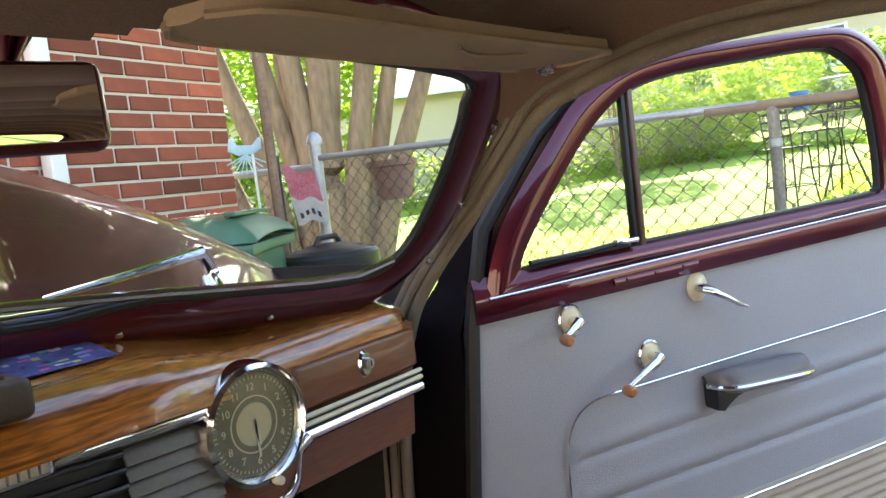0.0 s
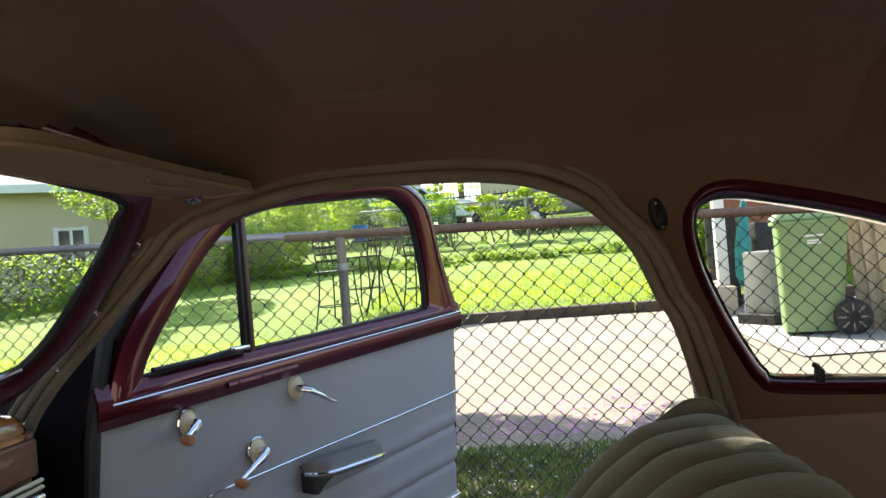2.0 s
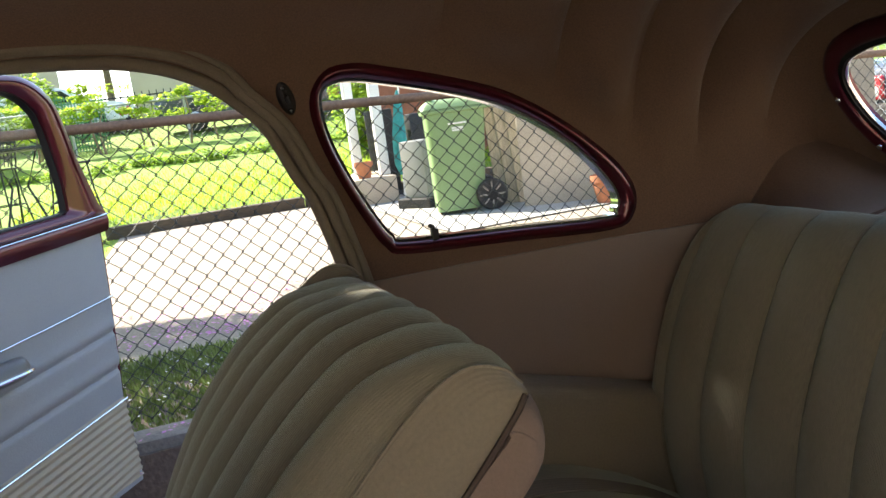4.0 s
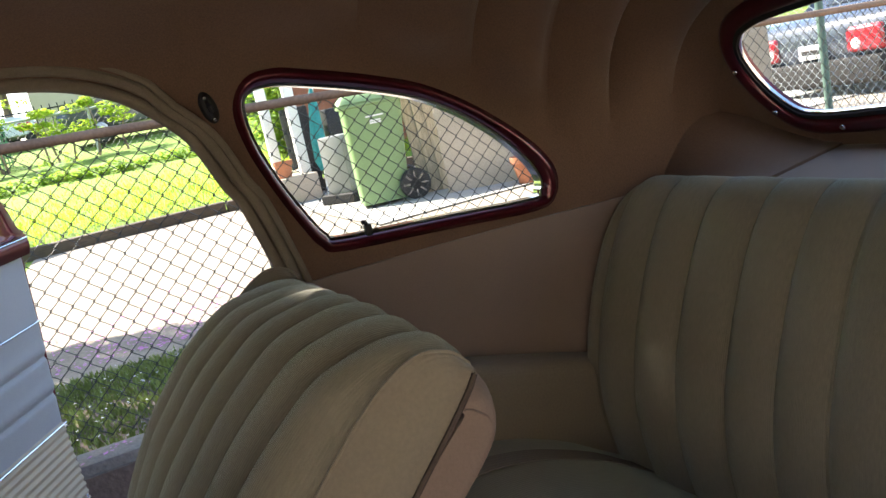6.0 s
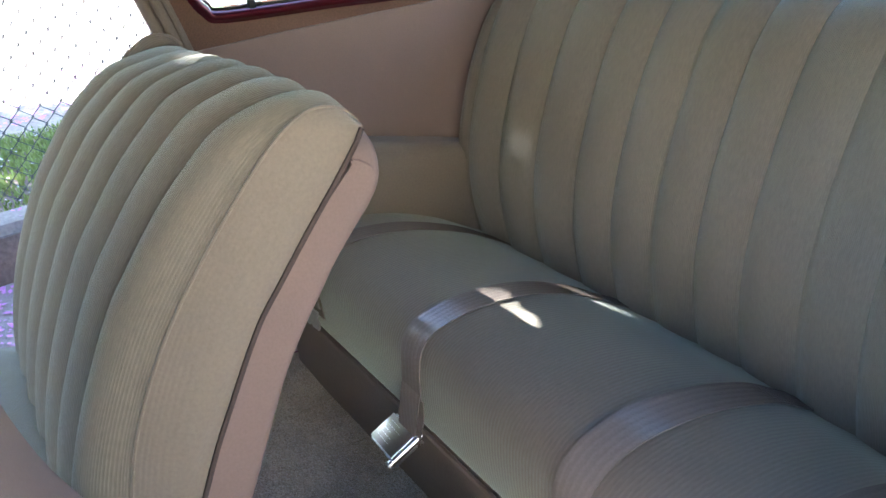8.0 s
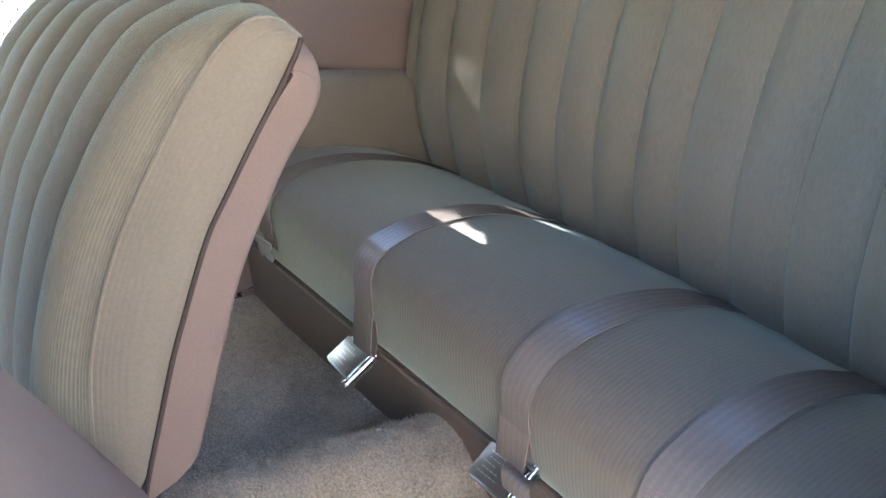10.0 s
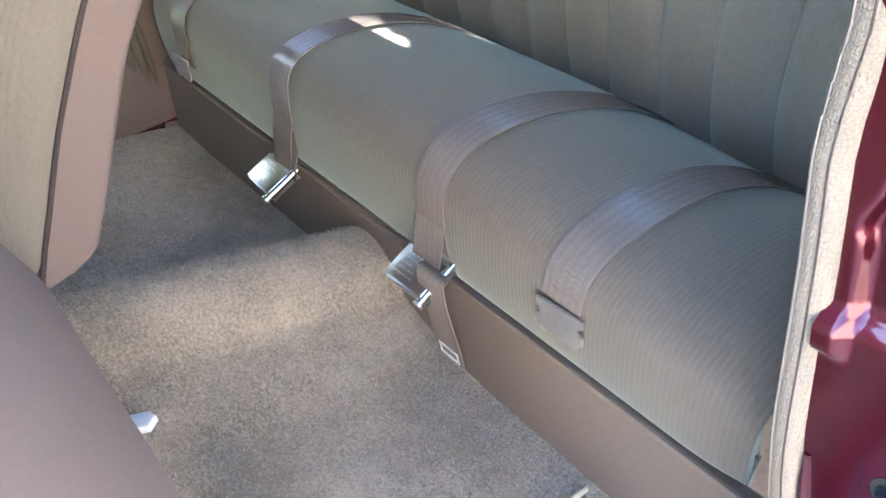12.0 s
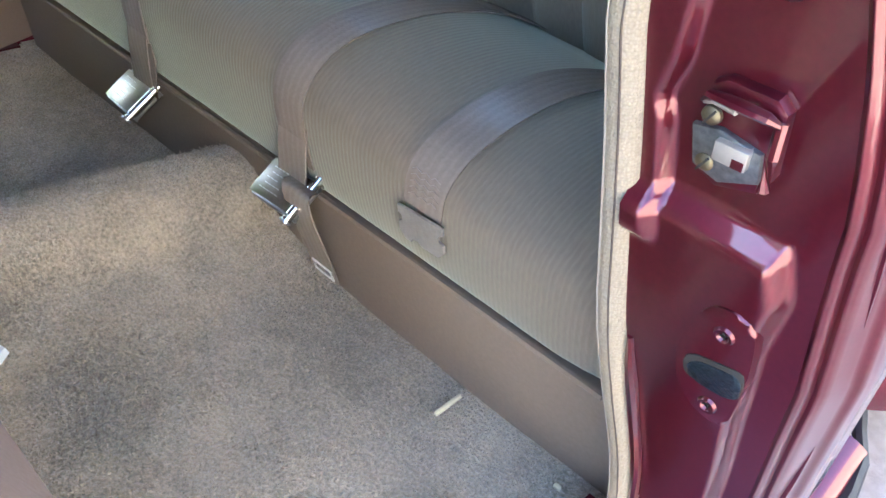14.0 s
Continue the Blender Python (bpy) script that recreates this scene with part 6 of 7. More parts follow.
part("cap", lathe_bm([(0.034, 0), (0.034, 0.02), (0.022, 0.045), (0, 0.055)], pose(FX, 2.80, rail_z(2.8) + 0.06), 14), GALV, fence)
fence2 = thing("chain_link_fence", "chain-link fence running on past the corner post", "fence")
part("mesh", chain_bm((FX, 2.84, 0), (2.0, 3.7, 0), lambda p: 0.46, lambda p: 1.46, 0.063, 0.0021), WIRE, fence2)["kind"] = "stuff"
part("top_rail", tube_bm([(FX, 2.82, 1.47), (2.0, 3.7, 1.50)], 0.018, 10), GALV, fence2)


# ---- plants ----
def leaves_bm(blobs, n, size, rng, flat=0.5, bm=None, skip=None):
    """Small folded leaves scattered through soft blobs (x, y, z, rx, ry, rz)."""
    verts, faces = [], []
    for k in range(n):
        x, y, z, rx, ry, rz = blobs[rng.randrange(len(blobs))]
        while True:
            d = Vector((rng.uniform(-1, 1), rng.uniform(-1, 1), rng.uniform(-1, 1)))
            if d.length <= 1:
                break
        d = d.normalized() * (d.length ** 0.5)
        c = Vector((x + d.x * rx, y + d.y * ry, z + d.z * rz))
        a = Vector((rng.uniform(-1, 1), rng.uniform(-1, 1), rng.uniform(-flat, flat))).normalized()
        b = a.cross(Vector((rng.uniform(-0.6, 0.6), rng.uniform(-0.6, 0.6), 1))).normalized()
        s = size * rng.uniform(0.6, 1.3)
        if skip and skip(c, a * s):
            continue
        i = len(verts)
        verts += [c - a * s, c + b * s * 0.45, c + a * s, c - b * s * 0.45]
        faces += [(i, i + 1, i + 2), (i, i + 2, i + 3)]
    bm = bm or bmesh.new()
    me = bpy.data.meshes.new("tmp")
    me.from_pydata(verts, [], faces)
    bm.from_mesh(me)
    bpy.data.meshes.remove(me)
    return bm


def limb(points, r0, r1, n=6, sides=10, bm=None):
    pts = spline(points, n)
    return tube_bm(pts, [r0 + (r1 - r0) * k / (len(pts) - 1) for k in range(len(pts))], sides, bm=bm)


def leafmesh(name, bm, mat, parent, label=""):
    me = bpy.data.meshes.new(name)
    bm.to_mesh(me)
    bm.free()
    me.materials.append(mat)
    ob = new(name, me)
    ob.parent = parent
    if label:
        ob["label"] = label
    return ob


def bush(label, blobs, n, size, mat, seed, stems=3):
    rng = random.Random(seed)
    x = sum(b[0] for b in blobs) / len(blobs)
    y = sum(b[1] for b in blobs) / len(blobs)
    t = thing("bush", label, "bush", "garden bushes")
    for k in range(stems):
        q = blobs[rng.randrange(len(blobs))]
        b = limb([(q[0], q[1], ground_z(q[0], q[1]) - 0.05), (q[0] + rng.uniform(-0.1, 0.1), q[1] + rng.uniform(-0.1, 0.1), (ground_z(q[0], q[1]) + q[2]) / 2), (q[0] + rng.uniform(-0.2, 0.2), q[1] + rng.uniform(-0.2, 0.2), q[2] + q[5] * 0.6)], 0.03, 0.008, 4, 6)
        part("stem", b, BARK, t)
    leafmesh("foliage", leaves_bm(blobs, n, size, rng), mat, t)
    return t


# crape myrtle with many smooth trunks
rng = random.Random(4)
tree = thing("crape_myrtle", "crape myrtle with many smooth tan trunks and pink-flecked crown", "tree")
trunks = [((2.80, 3.80), (2.62, 4.15, 2.3), 0.06), ((2.88, 3.78), (2.80, 3.98, 2.4), 0.055), ((2.95, 3.72), (2.90, 3.82, 2.4), 0.075), ((3.0, 3.66), (3.02, 3.66, 2.5), 0.085), ((3.05, 3.60), (3.22, 3.46, 2.3), 0.07), ((3.08, 3.55), (3.34, 3.34, 2.25), 0.055), ((3.10, 3.5), (3.48, 3.16, 2.2), 0.06), ((2.98, 3.75), (3.15, 3.75, 2.5), 0.05), ((3.0, 3.9), (3.1, 4.1, 2.6), 0.06), ((2.74, 3.92), (2.50, 4.42, 2.4), 0.055), ((2.92, 3.70), (3.06, 3.58, 2.3), 0.06)]
for (x, y), (tx, ty, tz), r in trunks:
    mx, my = x * 0.6 + tx * 0.4, y * 0.6 + ty * 0.4
    top = (tx + (tx - x) * 0.9, ty + (ty - y) * 0.9, 3.6 + rng.uniform(-0.2, 0.6))
    part("trunk", limb([(x, y, 0.35), (x * 0.9 + tx * 0.1 + rng.uniform(-0.03, 0.03), y * 0.9 + ty * 0.1, 0.9), (mx + rng.uniform(-0.04, 0.04), my + rng.uniform(-0.04, 0.04), 1.5), (tx, ty, tz), top], r * 1.55, r * 0.6, 6, 14), BARK, tree)
    b = bmesh.new()
    for q in range(4):
        e = Vector(top) + Vector((rng.uniform(-0.6, 2.4), rng.uniform(-1.8, 0.8), rng.uniform(0.3, 1.6)))
        limb([(tx, ty, tz), tuple(Vector((tx, ty, tz)).lerp(e, 0.5) + Vector((0, 0, 0.2))), tuple(e)], r * 0.4, 0.008, 4, 6, b)
    part("branch", b, BARK, tree)
# holes cut in the crown to throw sun flecks on the rear seat, at the height of its middle: x, y, radius
FLECK_GAPS = ((3.850, 2.046, 0.014), (3.850, 2.110, 0.015), (3.592, 2.378, 0.038), (3.606, 2.315, 0.030), (3.738, 2.250, 0.022), (3.690, 2.352, 0.018))


def crown_gap(c, a):
    """True for a leaf that would hang in one of the gaps; c is its middle, a half its length."""
    k = (c.z - 4.8) / SUN_DIR.z
    p = Vector((c.x - SUN_DIR.x * k, c.y - SUN_DIR.y * k))
    k = a.z / SUN_DIR.z
    q = Vector((a.x - SUN_DIR.x * k, a.y - SUN_DIR.y * k))
    for x, y, r in FLECK_GAPS:
        w = Vector((x, y)) - p
        t = min(max(w.dot(q) / (q.dot(q) + 1e-9), -1), 1)
        if (w - q * t).length < r + 0.2 * a.length:
            return True
    return False


# Crown out of view, set off the trunks to where it shades the car.
crown = []
for k in range(170):
    a = rng.uniform(0, 6.28)
    q = rng.uniform(0.2, 1) ** 0.6
    crown.append((4.0 + 2.7 * q * math.cos(a), 2.6 + 2.3 * q * math.sin(a), 4.9 + rng.uniform(-0.8, 1.2), 0.55, 0.55, 0.4))
# Clumps left out where sun is meant to come through.
crown = [b for b in crown if math.hypot(b[0] - 3.72, b[1] - 1.78) > 0.42 and math.hypot(b[0] - 3.8, b[1] - 1.6) > 0.45 and math.hypot(b[0] - 5.7, b[1] - 3.0) > 0.6]
# Extra leaf clumps added to block unwanted sun on the seats.
thick = leaves_bm([(4.3, 2.35, 4.8, 0.35, 0.35, 0.3), (3.6, 2.5, 4.8, 0.45, 0.45, 0.3), (3.95, 2.14, 4.8, 0.17, 0.15, 0.15), (3.72, 2.20, 4.8, 0.30, 0.30, 0.2)], 11000, 0.07, rng, skip=crown_gap)
leafmesh("crown", leaves_bm(crown, 105000, 0.068, rng, bm=thick, skip=crown_gap), LEAF, tree, "leafy crown shaped to shade the car and pass sun flecks")

# unseen wall added across the drive: closes the driver's side and bounces warm sunlight inside
solo("house_side_wall", box_bm(-4.2, -7, 0.0, -4.0, 6, 3.2, 0.01, 1), material("cream bounce surface", (0.55, 0.48, 0.385), rough=0.85, var=0.1, scale=1.2, fine=60, bump=0.1), "unseen cream wall added to bounce sunlight into the car", "wall", kind="structure")

# hedges and shrubs beyond the fence
bush("broad green shrubs in front of the pale house", [(12.02, 10.87, 1.33, 1.45, 1.16, 0.72), (13.04, 9.42, 1.33, 1.3, 1.16, 0.72), (14.05, 8.26, 1.29, 1.3, 1.01, 0.65), (11.15, 12.32, 1.42, 1.3, 1.16, 0.87)], 9000, 0.06, LEAF, 11, 6)
bush("tall sunlit yellow-green shrub", [(15.5, 7.1, 2.15, 1.3, 1.16, 1.16), (16.38, 6.09, 2.58, 1.3, 1.16, 1.16), (17.25, 4.78, 2.73, 1.16, 1.01, 0.72), (16.09, 5.65, 1.86, 1.01, 0.87, 0.72)], 11000, 0.075, LEAFB, 12, 6)
bush("dense dark shrub on the sunny lawn", [(14.9, 5.7, 1.72, 0.72, 0.65, 0.58), (14.4, 6.5, 1.62, 0.65, 0.58, 0.51)], 5000, 0.05, LEAF, 13, 5)
vr = random.Random(14)
bush("sprawling yellow-green vine on the far fence", [(17.9 + vr.uniform(-0.25, 0.1), (q := vr.uniform(-1.0, 3.4)), 2.0 + vr.uniform(0, 0.75) + 0.35 * math.exp(-((q - 1.6) / 0.7) ** 2), vr.uniform(0.08, 0.2), vr.uniform(0.10, 0.4), vr.uniform(0.05, 0.14)) for _ in range(38)], 4000, 0.055, LEAFB, 14, 9)
hr = random.Random(41)
bush("tall mixed hedge behind the back gardens", [(21 + hr.uniform(-0.5, 0.5), 9.5 - 0.75 * k, 2.7 + hr.uniform(-0.2, 0.5), 0.6, 0.7, 0.9 + hr.uniform(0, 0.3)) for k in range(9)], 9000, 0.10, LEAF, 41, 8)
bush("low weedy border across the lawn", [(15 + vr.uniform(-0.3, 0.3), -4.5 + 0.34 * k, ground_z(15, 0) + vr.uniform(0.02, 0.1), 0.25, 0.3, vr.uniform(0.06, 0.14)) for k in range(32)] + [(15.1, 0.75, ground_z(15, 0) + 0.25, 0.35, 0.4, 0.28), (15.0, -2.6, ground_z(15, 0) + 0.2, 0.3, 0.7, 0.2)], 7500, 0.05, LEAF, 18, 3)
bush("shrub with bare stems by the pale house", [(13.04, 7.54, 3.16, 1.16, 1.01, 0.72), (13.77, 6.81, 3.6, 1.01, 0.87, 0.72)], 4500, 0.06, LEAF, 15, 8)
bush("thick green growth behind the trunks", [(3.9, 6.2, 1.2, 0.8, 0.7, 0.8), (4.6, 5.6, 2.2, 0.9, 0.8, 0.9), (3.3, 7.2, 2.4, 0.9, 0.9, 1.2), (5.6, 6.4, 2.9, 1.0, 0.9, 0.8)], 11000, 0.06, LEAF, 16, 6)


def far_tree(x, y, h, w, seed, mat):
    rng = random.Random(seed)
    t = thing("tree", "leafy garden tree in the distance", "tree", "distant trees")
    z = ground_z(x, y)
    part("trunk", limb([(x, y, z - 0.2), (x + 0.1, y, z + h * 0.3), (x, y + 0.1, z + h * 0.6)], 0.22, 0.1), BARK, t)
    b = bmesh.new()
    blobs = []
    for k in range(12):
        e = (x + rng.uniform(-w, w) * 0.7, y + rng.uniform(-w, w) * 0.7, z + h * rng.uniform(0.5, 0.9))
        limb([(x, y, z + h * 0.4), ((x + e[0]) / 2, (y + e[1]) / 2, (z + h * 0.45 + e[2]) / 2), e], 0.08, 0.02, 4, 6, b)
        blobs.append((*e, w * 0.42, w * 0.42, h * 0.16))
    part("branch", b, BARK, t)
    leafmesh("crown", leaves_bm(blobs, 7000, 0.2, rng), mat, t)


for k, (x, y, h, w) in enumerate(((28, 20, 11, 4.6), (20, 23, 10, 4), (38, 14, 12, 5.5), (42, 3, 11, 5.5), (46, -6, 12, 6), (40, -15, 12, 6), (28, -22, 11, 5.5), (14, 26, 11, 5.5), (54, 18, 15, 7), (6, 28, 12, 5.5), (16, -26, 12, 5.5), (33, -7, 7, 3.6), (34, -0.5, 6.5, 3.4), (33, 11, 8, 4), (48, 8, 12, 5.5))):
    far_tree(x, y, h, w, 30 + k, LEAF if k % 2 else LEAFB)

# ---- brick house corner ----
BRICK = material("red brick", (0.30, 0.075, 0.045), rough=0.85, var=0.3, scale=12, fine=120, bump=0.4, depth=0.003, island=0.5)
MORTAR = material("pale mortar", (0.62, 0.54, 0.45), rough=0.95, var=0.12, scale=12, fine=200, bump=0.4)
WHITE = material("white painted wood", (0.78, 0.77, 0.74), rough=0.5, var=0.06, scale=5, fine=90, bump=0.05)
WDIR = Vector((-0.983, -0.181, 0))
WNRM = Vector((0.181, -0.983, 0))
WM = Matrix(((WDIR.x, -WNRM.x, 0, 1.955), (WDIR.y, -WNRM.y, 0, 3.22), (0, 0, 1, 0), (0, 0, 0, 1)))
house = thing("brick_house", "corner of a red brick house with pale mortar joints", "house")
house.matrix_world = WM
part("wall", box_bm(0, 0.006, 0.1, 3.2, 0.35, 3.2), MORTAR, house)
CH, BL = 0.0677, 0.213


def brick_mesh(w, h, d):
    b = box_bm(0, 0, 0, w, d, h, 0.003, 1)
    me = bpy.data.meshes.new("brick")
    finish(b, False)
    b.to_mesh(me)
    b.free()
    me.materials.append(BRICK)
    return me


full, half = brick_mesh(BL - 0.012, CH - 0.012, 0.05), brick_mesh(BL / 2 - 0.012, CH - 0.012, 0.05)
rng = random.Random(5)
for r in range(28):
    z = 1.02 + r * CH
    x = 0.006
    if r % 2:
        ob = new("brick", half)
        ob.parent, ob.location = house, (x, rng.uniform(-0.004, 0.0), z)
        x += BL / 2
    while x < 1.3:
        ob = new("brick", full)
        ob.parent, ob.location = house, (x, rng.uniform(-0.004, 0.0), z)
        x += BL
part("downspout", box_bm(0.90, -0.075, 0.1, 0.965, -0.015, 3.2, 0.012, 2), WHITE, house, "white rectangular downspout")

# ---- bins and small things by the house ----
GREEN = material("green bin plastic", (0.20, 0.30, 0.13), rough=0.45, var=0.12, scale=6, fine=120, bump=0.05)
GREENLID = material("dark green lid plastic", (0.07, 0.17, 0.10), rough=0.4, var=0.15, scale=6, fine=120, bump=0.05)
PETAL = material("fallen pink petals", (0.62, 0.24, 0.52), rough=0.8, var=0.3, scale=40, fine=200, bump=0)
PETALW = material("pale fallen petals", (0.75, 0.70, 0.68), rough=0.8, var=0.2, scale=40, fine=200, bump=0)


def wheelie_bin(m, w, d, h, body, lidm, label):
    t = thing("wheeled_bin", label, "wheeled bin", "wheeled bins")
    t.matrix_world = m

    def wall(u, v):
        a = 2 * math.pi * u
        k = 0.80 + 0.20 * v
        c, s = math.cos(a), math.sin(a)
        return Vector((k * w / 2 * math.copysign(abs(c) ** 0.28, c), k * d / 2 * math.copysign(abs(s) ** 0.28, s) - 0.04 * (1 - v), 0.03 + (h * 0.9 - 0.03) * v))
    b = sheet_bm(wall, 48, 12)
    part("body", b, body, t)
    part("rim", box_bm(-w / 2 - 0.02, -d / 2 - 0.02, h * 0.87, w / 2 + 0.02, d / 2 + 0.02, h * 0.905, 0.012, 2), body, t)

    def lid(u, v):
        x, y = (2 * u - 1), (2 * v - 1)
        e = max(abs(x), abs(y)) ** 6
        return Vector((x * (w / 2 + 0.025), y * (d / 2 + 0.03), h * 0.905 + 0.075 * (1 - e) + 0.02 * (1 - abs(x) ** 2) + 0.004))
    ld = part("lid", sheet_bm(lid, 24, 24, 0.006), lidm, t)
    part("lid_rib", box_bm(-w / 2 + 0.06, -d / 2 + 0.05, h * 0.905 + 0.09, w / 2 - 0.06, -d / 2 + 0.09, h * 0.905 + 0.105, 0.006), lidm, ld)
    part("grip", tube_bm([(-w / 2 + 0.04, d / 2 + 0.02, h * 0.88), (-w / 2 + 0.04, d / 2 + 0.08, h * 0.92), (w / 2 - 0.04, d / 2 + 0.08, h * 0.92), (w / 2 - 0.04, d / 2 + 0.02, h * 0.88)], 0.016, 10), body, t)
    for s in (-1, 1):
        wh = part("wheel", lathe_bm([(0.03, -0.03), (0.13, -0.03), (0.142, -0.015), (0.142, 0.015), (0.13, 0.03), (0.03, 0.03)], pose(s * (w / 2 + 0.0), d / 2 - 0.04, 0.142, 0, 90, 0), 28), BLACK, t)
        part("hub", lathe_bm([(0, 0.034), (0.05, 0.034), (0.055, 0.03)], pose(s * (w / 2 + 0.0), d / 2 - 0.04, 0.142, 0, 90 * s, 0), 20), DARK, wh)
        for k in range(8):
            part("spoke", box_bm(0.05, -0.008, 0.028, 0.115, 0.008, 0.036, m=pose(s * (w / 2 + 0.0), d / 2 - 0.04, 0.142, 0, 90 * s, 0) @ pose(0, 0, 0, 0, 0, 45 * k)), GRILLE, wh)
    return t


def petals_on(f, n, size, mat, name, label, seed):
    rng = random.Random(seed)
    verts, faces = [], []
    for k in range(n):
        p = Vector(f(rng))
        a = rng.uniform(0, 6.28)
        u, v = Vector((math.cos(a), math.sin(a), rng.uniform(-0.3, 0.3))), Vector((-math.sin(a), math.cos(a), rng.uniform(-0.3, 0.3)))
        s = size * rng.uniform(0.5, 1.3)
        i = len(verts)
        verts += [p - u * s, p + v * s * 0.7, p + u * s, p - v * s * 0.7]
        faces += [(i, i + 1, i + 2), (i, i + 2, i + 3)]
    me = bpy.data.meshes.new(name)
    me.from_pydata([tuple(v) for v in verts], [], faces)
    me.materials.append(mat)
    return tagged(new(name, me), label, "petals", kind="stuff")


wheelie_bin(pose(6.22, -2.10, ground_z(6.2, -2.0) + 0.024, 0, 0, 166), 0.54, 0.55, 1.04, GREEN, GREEN, "tall green wheeled bin with a domed lid on the slab")
bn = bpy.data.objects["wheeled_bin"]
for k, (w, z) in enumerate(((0.16, 0.80), (0.10, 0.76), (0.10, 0.74))):
    part("print_bar", box_bm(0.262, -w / 2, z, 0.274, w / 2, z + 0.014), WHITE, bn)
g2 = wheelie_bin(pose(1.33, 2.70, ground_z(1.4, 2.6) + 0.01, 0, 0, 35), 0.52, 0.56, 1.13, GREENLID, GREENLID, "dark green wheeled bin with petals on its lid")
GM = g2.matrix_world.copy()
petals_on(lambda r: GM @ Vector((r.uniform(-0.25, 0.25), r.uniform(-0.27, 0.27), 1.13 * 0.905 + 0.105)), 160, 0.008, PETALW, "lid_petals", "pale petals fallen on the bin lid", 3)
cn = thing("dustbin", "black ribbed plastic dustbin with a round lid", "dustbin")
CM = pose(1.86, 2.58, ground_z(1.8, 2.6) + 0.01) @ Matrix.Diagonal((0.95, 0.95, 1.10, 1))
part("body", lathe_bm([(0.15, 0), (0.155, 0.01), (0.185, 0.70), (0.19, 0.71)], CM, 32), BLACK, cn)
part("lid", lathe_bm([(0.205, 0.70), (0.21, 0.71), (0.21, 0.75), (0.195, 0.765), (0.19, 0.758), (0.15, 0.775), (0.145, 0.768), (0.08, 0.79), (0, 0.795)], CM, 36), BLACK, cn)
part("lid_grip", tube_bm([CM @ Vector((-0.07, 0, 0.785)), CM @ Vector((-0.05, 0, 0.815)), CM @ Vector((0.05, 0, 0.815)), CM @ Vector((0.07, 0, 0.785))], 0.012, 8), BLACK, cn)
solo("rusty_pole", tube_bm([(1.855, 2.80, 0.25), (1.84, 2.82, 1.2), (1.875, 2.86, 2.6), (1.88, 2.87, 3.4)], 0.022, 10), RUST, "rust-streaked steel pole standing by the fence", "pole")
bk = thing("hanging_planter", "brown pleated plastic planter wired to the fence rail", "planter")
part("pot", lathe_bm([(0.07, 0), (0.078, 0.004), (0.098, 0.135), (0.108, 0.14), (0.108, 0.165), (0.096, 0.165), (0.09, 0.13), (0, 0.12)], pose(2.21, 2.50, 1.295), 28), material("brown planter plastic", (0.21, 0.12, 0.085), rough=0.6, var=0.2, scale=12, fine=100, bump=0.1), bk)
for s in (-0.08, 0.08):
    part("wire", tube_bm([(2.2, 2.50 + s, 1.45), (2.11, 2.50 + s * 0.6, 1.505), (2.07, 2.50 + s * 0.5, 1.49)], 0.002, 6), WIRE, bk)
fl = thing("garden_flag", "faded pink and grey printed garden flag by the fence", "flag")
FLAG = material("faded pink cloth", (0.45, 0.09, 0.12), rough=0.9, var=0.3, scale=14, fine=120, bump=0.1, tint=(0.55, 0.2, 0.22))
FLAGG = material("faded grey cloth", (0.42, 0.38, 0.34), rough=0.9, var=0.2, scale=20, fine=120, bump=0.1)
fv = lambda u, v: Vector((1.90 + 0.10 * u + 0.03 * v, 2.84 - 0.09 * u - 0.03 * v, 1.49 - 0.25 * v - 0.05 * u * (1 - v) + 0.010 * math.sin(9 * u + 4 * v)))
part("upper_cloth", sheet_bm(lambda u, v: fv(u, 0.55 * v), 10, 10, 0.001), FLAG, fl)
part("lower_cloth", sheet_bm(lambda u, v: fv(u, 0.55 + 0.45 * v), 10, 8, 0.001), FLAGG, fl)
for k in range(4):
    part("print_bar", sheet_bm(lambda u, v, k=k: fv(0.15 + 0.18 * k + 0.10 * u, 0.78 + 0.10 * v) + Vector((-0.002, -0.002, 0)), 3, 2, 0.0005), BLACK, fl)
part("stick", tube_bm([(1.895, 2.845, 0.3), (1.895, 2.845, 1.53)], 0.005, 6), WIRE, fl)
or_ = thing("garden_ornament", "pale blue sheet-metal bird ornament on a stake", "garden ornament")
BLUE = material("pale blue enamel", (0.42, 0.58, 0.66), rough=0.4, var=0.15, scale=14, fine=100, bump=0.02)
part("bird", prism_bm([(-0.07, 0.0), (-0.06, 0.05), (-0.045, 0.055), (-0.03, 0.02), (0.03, 0.015), (0.055, 0.045), (0.07, 0.05), (0.068, 0.0), (0.03, -0.02), (-0.03, -0.02)], 0.006, Matrix.Translation((1.80, 2.93, 1.57)) @ Vector((-0.6, -0.78, 0)).to_track_quat("Z", "Y").to_matrix().to_4x4(), 0.002), BLUE, or_)
for k in range(9):
    a = radians(200 + 17 * k)
    part("tail_blade", tube_bm([(1.80, 2.93, 1.55), (1.80 + 0.06 * math.cos(a), 2.93 - 0.06 * math.cos(a), 1.54 + 0.07 * math.sin(a))], 0.003, 6), BLUE, or_)
part("stake", tube_bm([(1.82, 2.91, 0.3), (1.82, 2.91, 1.55)], 0.006, 6), WHITE, or_)

# ---- pale house behind the trees ----
YELLOW = material("pale yellow siding", (0.58, 0.50, 0.34), rough=0.8, var=0.08, scale=1.5, fine=40, bump=0.05)
ROOF = material("grey roof shingles", (0.22, 0.22, 0.23), rough=0.9, var=0.25, scale=3, fine=30, bump=0.3)


